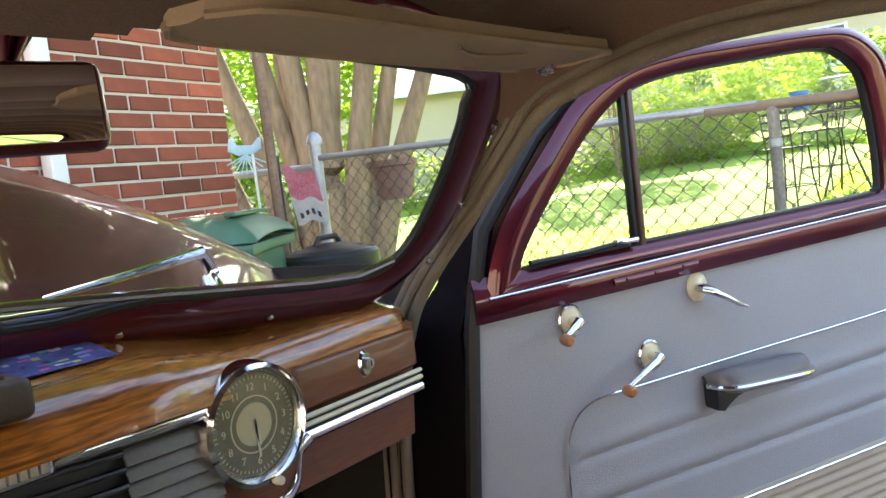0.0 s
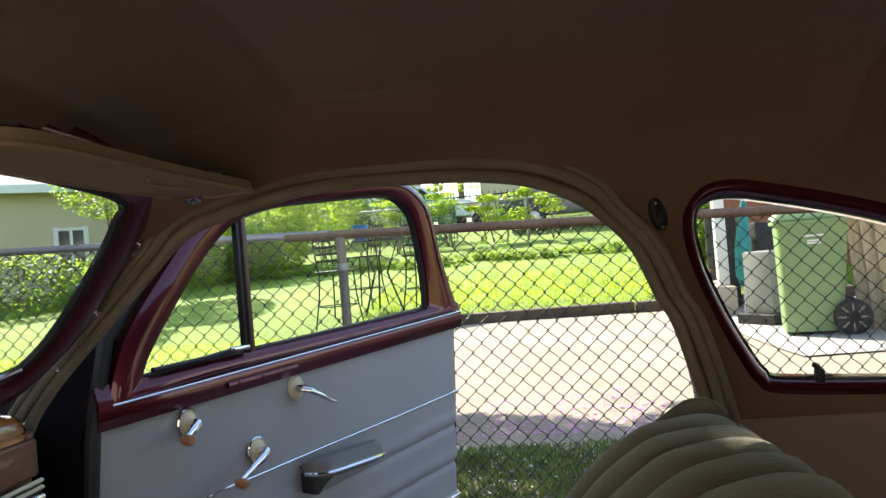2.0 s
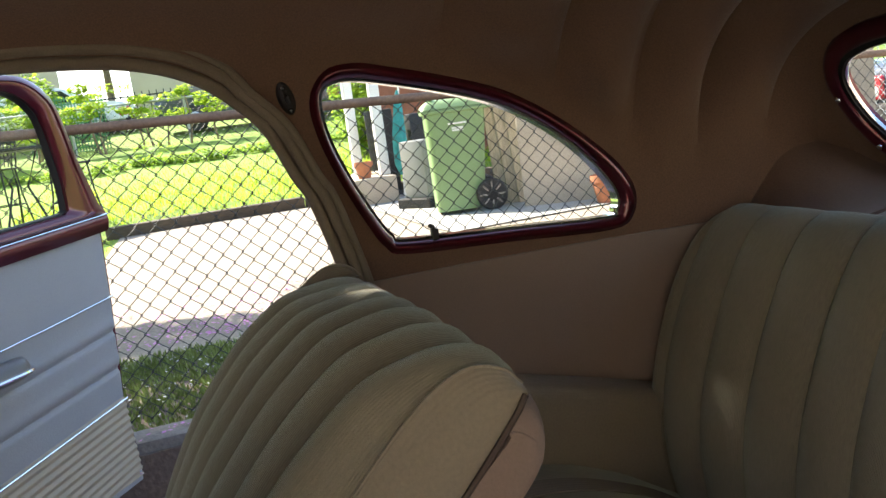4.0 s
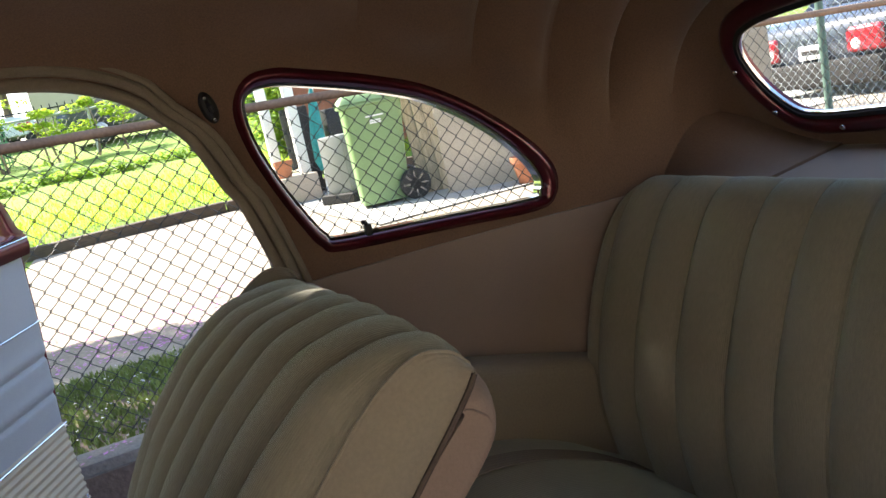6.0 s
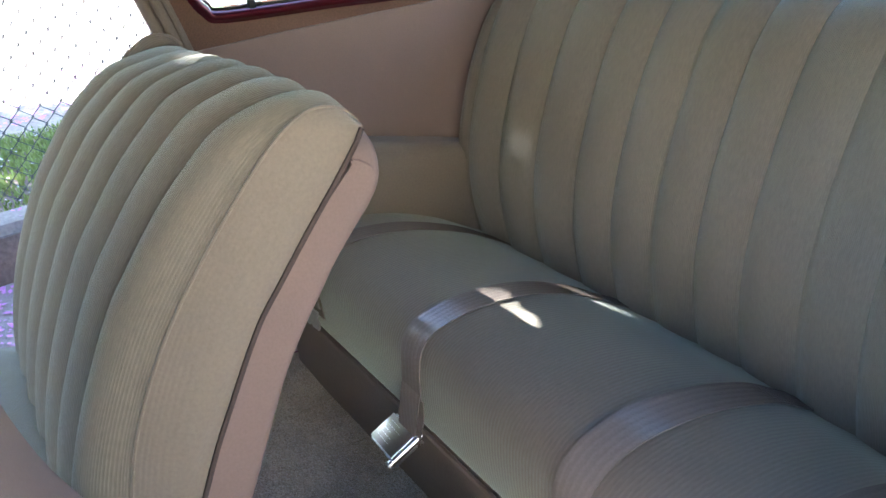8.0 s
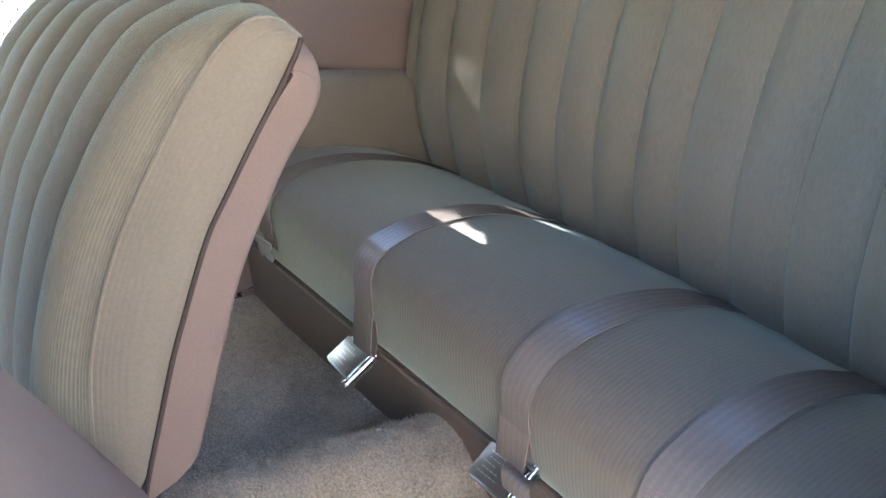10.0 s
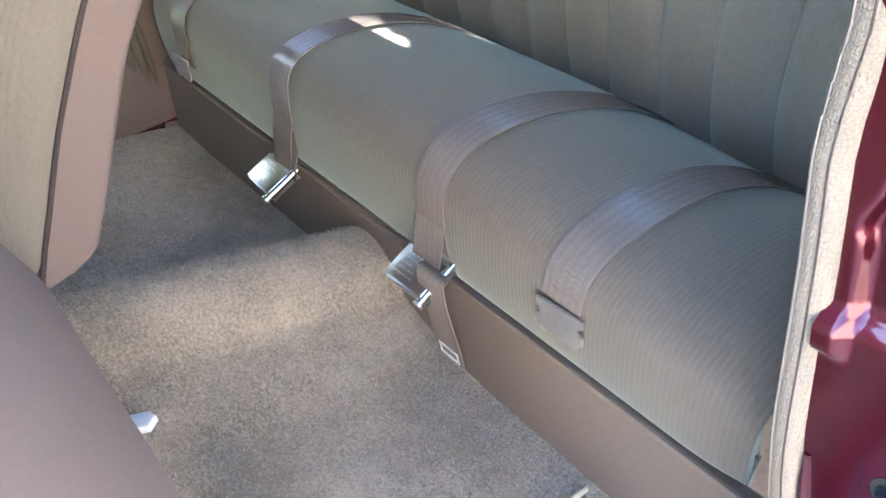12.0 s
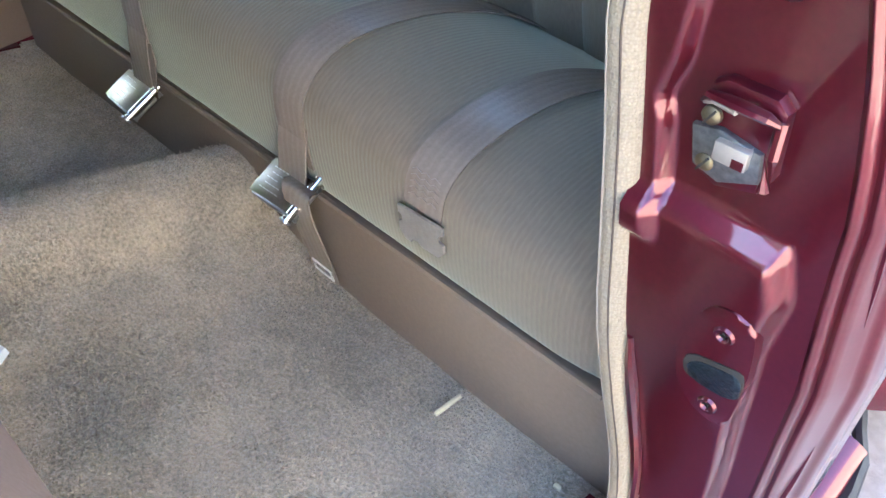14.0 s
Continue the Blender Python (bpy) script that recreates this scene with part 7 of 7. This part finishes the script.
def plain_house(m, L, D, H, wallm, roofm, label, windows, rise=1.0):
    t = thing("house", label, "house", "neighbouring houses")
    t.matrix_world = m
    part("wall", box_bm(-L / 2, 0, -0.6, L / 2, D, H, 0.01, 1), wallm, t)
    b = bmesh.new()
    pts = [(-L / 2 - 0.35, -0.4, H - 0.03), (L / 2 + 0.35, -0.4, H - 0.03), (L / 2 + 0.35, D / 2, H + rise), (-L / 2 - 0.35, D / 2, H + rise), (L / 2 + 0.35, D + 0.4, H - 0.03), (-L / 2 - 0.35, D + 0.4, H - 0.03)]
    lo = [b.verts.new(p) for p in pts]
    hi = [b.verts.new((x, y, z + 0.12)) for x, y, z in pts]
    for q in ((0, 1, 2, 3), (3, 2, 4, 5)):
        b.faces.new([hi[i] for i in q]), b.faces.new([lo[i] for i in q[::-1]])
    for i, j in ((0, 1), (1, 2), (2, 4), (4, 5), (5, 3), (3, 0)):
        b.faces.new((lo[i], lo[j], hi[j], hi[i]))
    part("roof", b, roofm, t, smooth=False)
    part("fascia", box_bm(-L / 2 - 0.36, -0.43, H - 0.06, L / 2 + 0.36, -0.40, H + 0.12, 0.005, 1), WHITE, t)
    for k in range(int(H / 0.18)):
        part("siding_lap", box_bm(-L / 2, -0.012, 0.1 + 0.18 * k, L / 2, 0.002, 0.115 + 0.18 * k), wallm, t)
    for x, z, w, h in windows:
        wn_ = part("window", box_bm(x - w / 2, -0.02, z, x + w / 2, 0.02, z + h), material("dark window glass", (0.03, 0.035, 0.04), rough=0.08, var=0.1, bump=0), t)
        for a, c in ((-w / 2, 0.05), (w / 2, 0.05), (0, 0.03)):
            part("window_frame", box_bm(x + a - c, -0.05, z - 0.05, x + a + c, 0.0, z + h + 0.05, 0.004, 1), WHITE, wn_)
        for a in (0, h / 2, h):
            part("window_frame", box_bm(x - w / 2, -0.045, z + a - 0.03, x + w / 2, 0.0, z + a + 0.03, 0.004, 1), WHITE, wn_)
    return t


plain_house(pose(14.35, 11.45, 0.25, 0, 0, -52), 11.6, 7.0, 3.15, YELLOW, ROOF, "low pale yellow house with a white window", [(1.96, 1.45, 0.6, 0.87), (-3.2, 1.4, 0.87, 1.0)], 1.0)
plain_house(pose(30, -3.0, ground_z(30, -3) + 0.2, 0, 0, -92), 9.0, 6.0, 2.6, YELLOW, ROOF, "pale bungalow across the gardens", [(-2, 1.0, 1.0, 1.2), (2, 1.0, 1.0, 1.2)], 1.3)
plain_house(pose(27, 7.5, ground_z(27, 7) + 0.2, 0, 0, -82), 8.0, 6.0, 2.6, YELLOW, ROOF, "pale bungalow behind trees", [(-2, 1.0, 1.0, 1.2), (2, 1.0, 1.0, 1.2)], 1.3)

# ---- patio set on the lawn ----
IRON = material("dark wrought iron", (0.03, 0.03, 0.03), rough=0.5, metal=0.4, var=0.3, scale=10, fine=100, bump=0.1)


def stool(x, y, rz):
    t = thing("bar_stool", "tall dark wrought-iron bar stool on the lawn", "bar stool", "bar stools")
    t.matrix_world = pose(x, y, ground_z(x, y), 0, 0, rz)
    for sx in (-1, 1):
        for sy in (-1, 1):
            part("leg", tube_bm([(0.16 * sx, 0.16 * sy, 0.75), (0.18 * sx, 0.18 * sy, 0.4), (0.23 * sx, 0.23 * sy, 0)], 0.011, 6), IRON, t)
        part("back_post", tube_bm([(0.17 * sx, 0.17, 0.75), (0.18 * sx, 0.21, 1.0), (0.17 * sx, 0.25, 1.2)], 0.011, 6), IRON, t)
    part("seat", box_bm(-0.2, -0.2, 0.74, 0.2, 0.2, 0.765, 0.01, 2), IRON, t)
    part("foot_ring", tube_bm([(0.19 * math.cos(a) * 1.35, 0.19 * math.sin(a) * 1.35, 0.3) for a in np.linspace(0, 2 * math.pi, 24, endpoint=False)], 0.008, 6, closed=True), IRON, t)
    for k in range(4):
        part("back_slat", box_bm(-0.17, 0.19 + 0.012 * k, 0.88 + 0.09 * k, 0.17, 0.2 + 0.012 * k, 0.91 + 0.09 * k), IRON, t)
    for k in range(3):
        part("back_upright", tube_bm([(-0.08 + 0.08 * k, 0.18, 0.78), (-0.08 + 0.08 * k, 0.245, 1.19)], 0.007, 6), IRON, t)


stool(9.6, 2.72, 70)
stool(10.0, 1.62, -60)
stool(10.4, 2.5, 160)
tb = thing("bar_table", "tall dark wrought-iron bar table on the lawn", "bar table")
tb.matrix_world = pose(10.0, 2.2, ground_z(10, 2.2))
part("tabletop", lathe_bm([(0, 0.98), (0.36, 0.98), (0.37, 1.0), (0.36, 1.02), (0, 1.02)], None, 32), IRON, tb)
for k in range(3):
    a = radians(120 * k + 20)
    part("leg", tube_bm([(0.28 * math.cos(a), 0.28 * math.sin(a), 0.98), (0.1 * math.cos(a), 0.1 * math.sin(a), 0.55), (0.3 * math.cos(a), 0.3 * math.sin(a), 0)], 0.014, 6), IRON, tb)
solo("blue_bucket", lathe_bm([(0, 0), (0.022, 0), (0.026, 0.048), (0.028, 0.054), (0.024, 0.054), (0.020, 0.01), (0, 0.008)], pose(2.17, 0.88, 1.425), 24), material("bright blue plastic", (0.02, 0.16, 0.45), rough=0.4, var=0.1, scale=9, fine=90, bump=0.02), "bright blue plastic cup hung on the fence rail", "bucket")

# timber edging of the gravel
TIMBER = material("weathered landscape timber", (0.085, 0.062, 0.042), rough=0.9, var=0.4, scale=5, fine=60, bump=0.6, depth=0.01, stretch=(1, 0.2, 1))
for k in range(5):
    y = 1.3 - 2.4 * k
    solo("edging_timber", box_bm(9.35 - 0.03 * k, y - 2.38, 0.40, 9.52 - 0.03 * k, y, 0.565 - 0.006 * (k % 2), 0.02, 2), TIMBER, "weathered timber edging between gravel and lawn", "timber", "edging timbers")

# fence across the back of the drive
# Paler copy of the fence wire, with sunlight put into the colour.
PALEWIRE = material("sunlit-toned fence wire", (0.50, 0.54, 0.55), rough=0.5, metal=0.2, var=0.25, scale=8, fine=120, bump=0.1)
GREENPOST = material("green coated fence post", (0.10, 0.16, 0.13), rough=0.5, var=0.2, scale=10, fine=120, bump=0.1)
back_fence = thing("chain_link_fence", "chain-link fence with sunlit-toned wire on green posts behind the drive", "fence")
part("mesh", chain_bm((2.3, -5.5, 0), (6.6, -5.5, 0), lambda p: ground_z(p.x, p.y) + 0.02, lambda p: 1.62, 0.085, 0.0034), PALEWIRE, back_fence)["kind"] = "stuff"
part("top_rail", tube_bm([(2.3, -5.47, 1.63), (6.6, -5.47, 1.63)], 0.02, 10), GREENPOST, back_fence)
for x in (2.3, 4.17, 6.1):
    part("post", tube_bm([(x, -5.46, ground_z(x, -5.46) - 0.05), (x, -5.46, 1.66)], 0.032, 12), GREENPOST, back_fence)

# far fence and parked cars
ff = thing("far_fence", "chain-link fence with vines across the back gardens", "fence")
part("mesh", chain_bm((18, 8.0, 0), (18, -8.0, 0), lambda p: 1.5, lambda p: 2.5, 0.14, 0.004), WIRE, ff)["kind"] = "stuff"
part("top_rail", tube_bm([(18, 8.0, 2.52), (18, -8.0, 2.52)], 0.026, 8), GALV, ff)
for k in range(7):
    part("post", tube_bm([(18, 7.2 - 2.4 * k, 1.2), (18, 7.2 - 2.4 * k, 2.55)], 0.03, 8), GALV, ff)
CARGREY = material("dark blue-grey car paint", (0.05, 0.06, 0.08), rough=0.25, var=0.1, scale=2, fine=100, bump=0, coat=0.8)
CARRED = material("bright red car paint", (0.45, 0.02, 0.03), rough=0.25, var=0.1, scale=2, fine=100, bump=0, coat=0.8)


def parked_car(m, paint, label):
    t = thing("parked_car", label, "car", "parked cars")
    t.matrix_world = m
    prof = [(-2.2, 0.35), (-2.25, 0.62), (-2.1, 0.86), (-1.2, 0.95), (-0.65, 1.38), (0.6, 1.44), (1.35, 1.0), (2.15, 0.9), (2.25, 0.6), (2.2, 0.35)]
    pts = [(p.x, p.z) for p in spline([(a, 0, b) for a, b in prof], 4)]
    b = prism_bm(pts, 1.7, Matrix(((1, 0, 0, 0), (0, 0, 1, -0.85), (0, 1, 0, 0), (0, 0, 0, 1))), 0.06)
    part("body", b, paint, t)
    glz = material("dark car glass", (0.02, 0.025, 0.03), rough=0.05, var=0.1, bump=0)
    for s in (-1, 1):
        part("side_window", prism_bm([(-1.0, 0.98), (-0.6, 1.32), (0.5, 1.36), (1.05, 1.0)], 0.02, Matrix(((1, 0, 0, 0), (0, 0, s, s * 0.845), (0, 1, 0, 0), (0, 0, 0, 1)))), glz, t)
    part("rear_window", box_bm(-0.02, -0.65, 0, 0.02, 0.65, 0.5, 0.01, m=pose(-1.18, 0, 0.96, 0, 50, 0)), glz, t)
    for x in (-1.35, 1.35):
        for s in (-1, 1):
            w = part("wheel", lathe_bm([(0.15, -0.09), (0.3, -0.09), (0.32, -0.06), (0.32, 0.06), (0.3, 0.09), (0.15, 0.09)], pose(x, s * 0.8, 0.32, 90), 24), BLACK, t)
            part("rim", lathe_bm([(0, 0.095), (0.14, 0.095), (0.17, 0.085)], pose(x, s * 0.8, 0.32, 90 * -s), 20), STEEL, w)
    for s in (-1, 1):
        lamp = part("tail_light", box_bm(-2.29, s * 0.64 - 0.19, 0.45, -1.98, s * 0.64 + 0.22, 0.71, 0.04, 3), CARRED, t)
        part("reversing_lens", lathe_bm([(0, 0.012), (0.04, 0.010), (0.055, 0.0)], pose(-2.29, s * 0.64 - 0.10 * s, 0.54, 0, -90, 0), 18), WHITE, lamp)
    part("rear_bumper", box_bm(-2.34, -0.84, 0.14, -2.12, 0.84, 0.41, 0.04, 3), DARK, t, "black plastic rear bumper")
    part("number_plate", box_bm(-2.285, -0.16, 0.44, -2.18, 0.16, 0.59, 0.004), WHITE, t)
    part("plate_bar", box_bm(-2.290, -0.12, 0.49, -2.286, 0.12, 0.54), DARK, t)
    return t


parked_car(pose(20.6, -1.6, ground_z(20.6, 0) - 0.02, 0, 0, 88), CARGREY, "dark blue-grey car parked beyond the gardens")
parked_car(pose(24.5, 3.6, ground_z(24.5, 4) - 0.02, 0, 0, 84), WHITE, "white car parked beyond the gardens")
parked_car(pose(5.48, -9.15, ground_z(5.48, -9.15), 0, 0, -90), CARGREY, "dark car parked behind the fence seen from the rear")
parked_car(pose(7.4, -12.9, ground_z(7.4, -12.9) + 0.15, 0, 0, -60), CARRED, "bright red car parked behind the fence")

# garden clutter beyond the far fence
lat = thing("lattice_panel", "green painted garden lattice beyond the far fence", "lattice")
LATM = material("green painted lattice", (0.10, 0.26, 0.12), rough=0.9, var=0.25, scale=5, fine=60, bump=0.2)
for k in range(26):
    part("slat", box_bm(19.0, 1.75 + 0.065 * k, 1.5, 19.02, 1.775 + 0.065 * k, 2.9), LATM, lat)
for k in range(12):
    part("rail", box_bm(18.98, 1.72, 1.62 + 0.11 * k, 19.0, 3.42, 1.65 + 0.11 * k), LATM, lat)
tp_ = thing("tarped_boat", "dark blue tarpaulin stretched over a low boat", "boat")
TARP = material("dark blue tarpaulin", (0.09, 0.135, 0.17), rough=0.55, var=0.3, scale=3, fine=60, bump=0.3, depth=0.02)
part("tarpaulin", sheet_bm(lambda u, v: Vector((22.4 + 0.9 * math.cos(math.pi * v), -3.4 - 3.6 * u, 1.85 + 1.05 * math.sin(math.pi * v) ** 0.7 * (0.75 + 0.25 * math.sin(math.pi * u) + 0.05 * math.sin(14 * u)))), 40, 20, 0.02), TARP, tp_)
part("hull", box_bm(21.7, -6.9, 1.6, 23.1, -3.5, 2.0, 0.1, 3), WHITE, tp_)
pk = thing("picket_fence", "dark iron picket fence at the back of the gardens", "fence")
for k in range(44):
    part("picket", box_bm(23.9, 3.2 - 0.2 * k, 2.0, 23.92, 3.23 - 0.2 * k, 3.22, 0.004, 1), IRON, pk)
part("rail", box_bm(23.89, -5.6, 3.08, 23.93, 3.3, 3.12), IRON, pk)

# ---- slab corner: wall, old door boards, air conditioner ----
STUCCO = material("stained tan stucco", (0.46, 0.38, 0.29), rough=0.95, var=0.2, scale=2.2, fine=80, bump=0.5, depth=0.006)
solo("stucco_wall", box_bm(0, -2.9, 0.35, 0.2, 0, 2.6, 0.01, 1, m=pose(5.66, -2.46, 0, 0, 0, -27)), STUCCO, "stained stucco garage wall beside the slab", "wall", kind="structure")
bd = thing("old_boards", "weathered pale boards leaning against the wall end", "boards")
OLD = material("weathered pale board", (0.52, 0.45, 0.33), rough=0.9, var=0.4, scale=6, fine=60, bump=0.5, stretch=(1, 1, 0.2))
for k in range(3):
    part("board", box_bm(-0.06, -0.015, 0, 0.06, 0.015, 1.65 - 0.05 * k, 0.004, 1, m=pose(6.16 - 0.05 * k, -2.48 - 0.085 * k, 0.45, 0, 3, 78)), OLD, bd)
ac = thing("air_conditioner", "grey outdoor air-conditioning unit with a slatted side", "air conditioner")
ACM = pose(7.12, -2.03, ground_z(7.1, -2.0) + 0.024, 0, 0, 30) @ Matrix.Diagonal((0.8, 0.8, 1, 1))
ACG = material("grey painted sheet steel", (0.24, 0.24, 0.225), rough=0.5, var=0.1, scale=5, fine=90, bump=0.05)
part("case", box_bm(-0.2, -0.2, 0.10, 0.2, 0.2, 0.68, 0.015, 2, m=ACM), ACG, ac)
part("pad", box_bm(-0.28, -0.28, 0, 0.28, 0.28, 0.10, 0.01, 1, m=ACM), DARK, ac)
for k in range(14):
    part("slat", box_bm(-0.212, -0.17, 0.15 + 0.036 * k, -0.198, 0.17, 0.165 + 0.036 * k, m=ACM), ACG, ac)
pt = thing("terracotta_pot", "terracotta flower pot standing on the slab", "flower pot")
part("pot", lathe_bm([(0.08, 0), (0.085, 0.01), (0.115, 0.17), (0.13, 0.175), (0.13, 0.23), (0.115, 0.23), (0.11, 0.19), (0, 0.18)], pose(5.10, -2.96, ground_z(5.1, -3.0) + 0.024), 28), material("terracotta", (0.42, 0.16, 0.08), rough=0.8, var=0.2, scale=12, fine=120, bump=0.1), pt)
pillar = solo("porch_column", box_bm(8.45, -2.02, 0.74, 8.56, -1.90, 3.2, 0.01, 1), WHITE, "white square porch column", "column", "porch columns")
copy_thing(pillar, Matrix.Translation((0.9, 0.12, 0)))
solo("porch_step", box_bm(8.2, -2.02, 0.4, 9.7, -1.40, 0.742, 0.02, 2), STUCCO, "low stained masonry step under the porch columns", "step", kind="structure")
pot2 = thing("terracotta_pot", "small terracotta flower pot on the porch step", "flower pot")
part("pot", lathe_bm([(0.07, 0), (0.075, 0.01), (0.10, 0.14), (0.115, 0.145), (0.115, 0.19), (0.10, 0.19), (0.095, 0.15), (0, 0.14)], pose(8.36, -1.68, 0.744), 24), bpy.data.materials["terracotta"], pot2)
bush("green shrub growing beyond the porch", [(12.2, -2.5, 1.9, 0.4, 0.35, 0.9), (12.5, -2.75, 1.5, 0.4, 0.35, 0.7)], 3000, 0.06, LEAF, 19, 4)
solo("porch_wall", box_bm(11.0, -6.5, 0.4, 11.2, -2.55, 3.2), material("shaded brick red wall", (0.27, 0.10, 0.06), rough=0.9, var=0.3, scale=8, fine=60, bump=0.3), "brick back wall of the porch", "wall", kind="structure")
um = thing("folded_umbrella", "folded teal garden umbrella leaning in the porch", "umbrella")
part("canopy", lathe_bm([(0.02, 0), (0.10, 0.15), (0.12, 0.5), (0.07, 1.0), (0.02, 1.2)], pose(8.35, -2.12, 0.72, 5, 0, 0) @ Matrix.Diagonal((0.72, 0.72, 0.82, 1)), 10), material("teal cloth", (0.03, 0.24, 0.24), rough=0.85, var=0.35, scale=14, fine=90, bump=0.2), um)
part("pole", tube_bm([(8.35, -2.12, 0.42), (8.35, -2.24, 1.9)], 0.012, 8), WHITE, um)
for k, (x, y, s, h, c) in enumerate(((9.2, -2.15, 0.3, 1.1, DARK), (9.1, -2.65, 0.35, 1.0, BLACK), (8.9, -1.95, 0.2, 0.35, OLD))):
    solo("porch_crate", box_bm(x - s / 2, y - s / 2, 0.42, x + s / 2, y + s / 2, 0.42 + h, 0.02, 2), c, "dark storage crate standing in the porch", "crate", "porch crates")

# ---- petals and grass near the fence ----
petals_on(lambda r: (lambda x, y: (x, y, ground_z(x, y) + 0.016))(1.86 - abs(r.gauss(0, 0.35)), r.uniform(-1.2, 2.2)), 5200, 0.009, PETAL, "drive_petals", "pink petals drifted along the kerb foot", 7)
petals_on(lambda r: (lambda x, y: (x, y, ground_z(x, y) + 0.018))(3.2 + abs(r.gauss(0, 0.6)), r.gauss(0.1, 0.5)), 900, 0.012, PETAL, "gravel_petals", "pink petals scattered on the gravel", 8)
petals_on(lambda r: (r.uniform(1.91, 2.02), r.uniform(-1.2, 2.5), 0.478), 260, 0.008, PETAL, "kerb_petals", "petals lying on the kerb", 9)


def blades(n, area, h, w, seed, name, label, mat):
    rng = random.Random(seed)
    verts, faces = [], []
    for k in range(n):
        x, y = area(rng)
        z = ground_z(x, y)
        a = rng.uniform(0, 6.28)
        q = Vector((math.cos(a), math.sin(a), 0)) * w
        t = Vector((rng.uniform(-0.5, 0.5), rng.uniform(-0.5, 0.5), 1)) * h * rng.uniform(0.5, 1.2)
        p = Vector((x, y, z - 0.005))
        i = len(verts)
        verts += [tuple(p - q), tuple(p + q), tuple(p + t * 0.6 + q * 0.7), tuple(p + t)]
        faces += [(i, i + 1, i + 2), (i, i + 2, i + 3)]
    me = bpy.data.meshes.new(name)
    me.from_pydata(verts, [], faces)
    me.materials.append(mat)
    return tagged(new(name, me), label, "grass", kind="stuff")


VERGE = material("dull green clover", (0.19, 0.26, 0.05), rough=0.8, var=0.5, scale=9, fine=40, bump=0, tint=(0.38, 0.44, 0.12))
patch("verge", 2.03, -6.0, 3.0, 2.7, 0.008, EARTH, "bare earth verge under the clover", 10, 40, "verge")
blades(34000, lambda r: (2.04 + 1.0 * r.random() ** 0.8, r.uniform(-2.2, 2.6)), 0.04, 0.007, 21, "verge_grass", "dull clover verge growing under the fence", VERGE)
petals_on(lambda r: (lambda x, y: (x, y, ground_z(x, y) + r.uniform(0.02, 0.045)))(r.uniform(2.05, 3.0), r.uniform(-1.6, 2.4)), 700, 0.007, PETALW, "verge_petals", "pale petals fallen on the verge", 19)
blades(22000, lambda r: (r.uniform(3.0, 9.5), r.uniform(1.2, 7.5)), 0.035, 0.006, 22, "lawn_grass", "short lawn grass blades", LEAFB)
blades(9000, lambda r: (9.6 + abs(r.gauss(0, 2)), r.uniform(-5, 2.5)), 0.07, 0.009, 23, "far_lawn_grass", "short lawn grass blades past the edging", LEAFB)
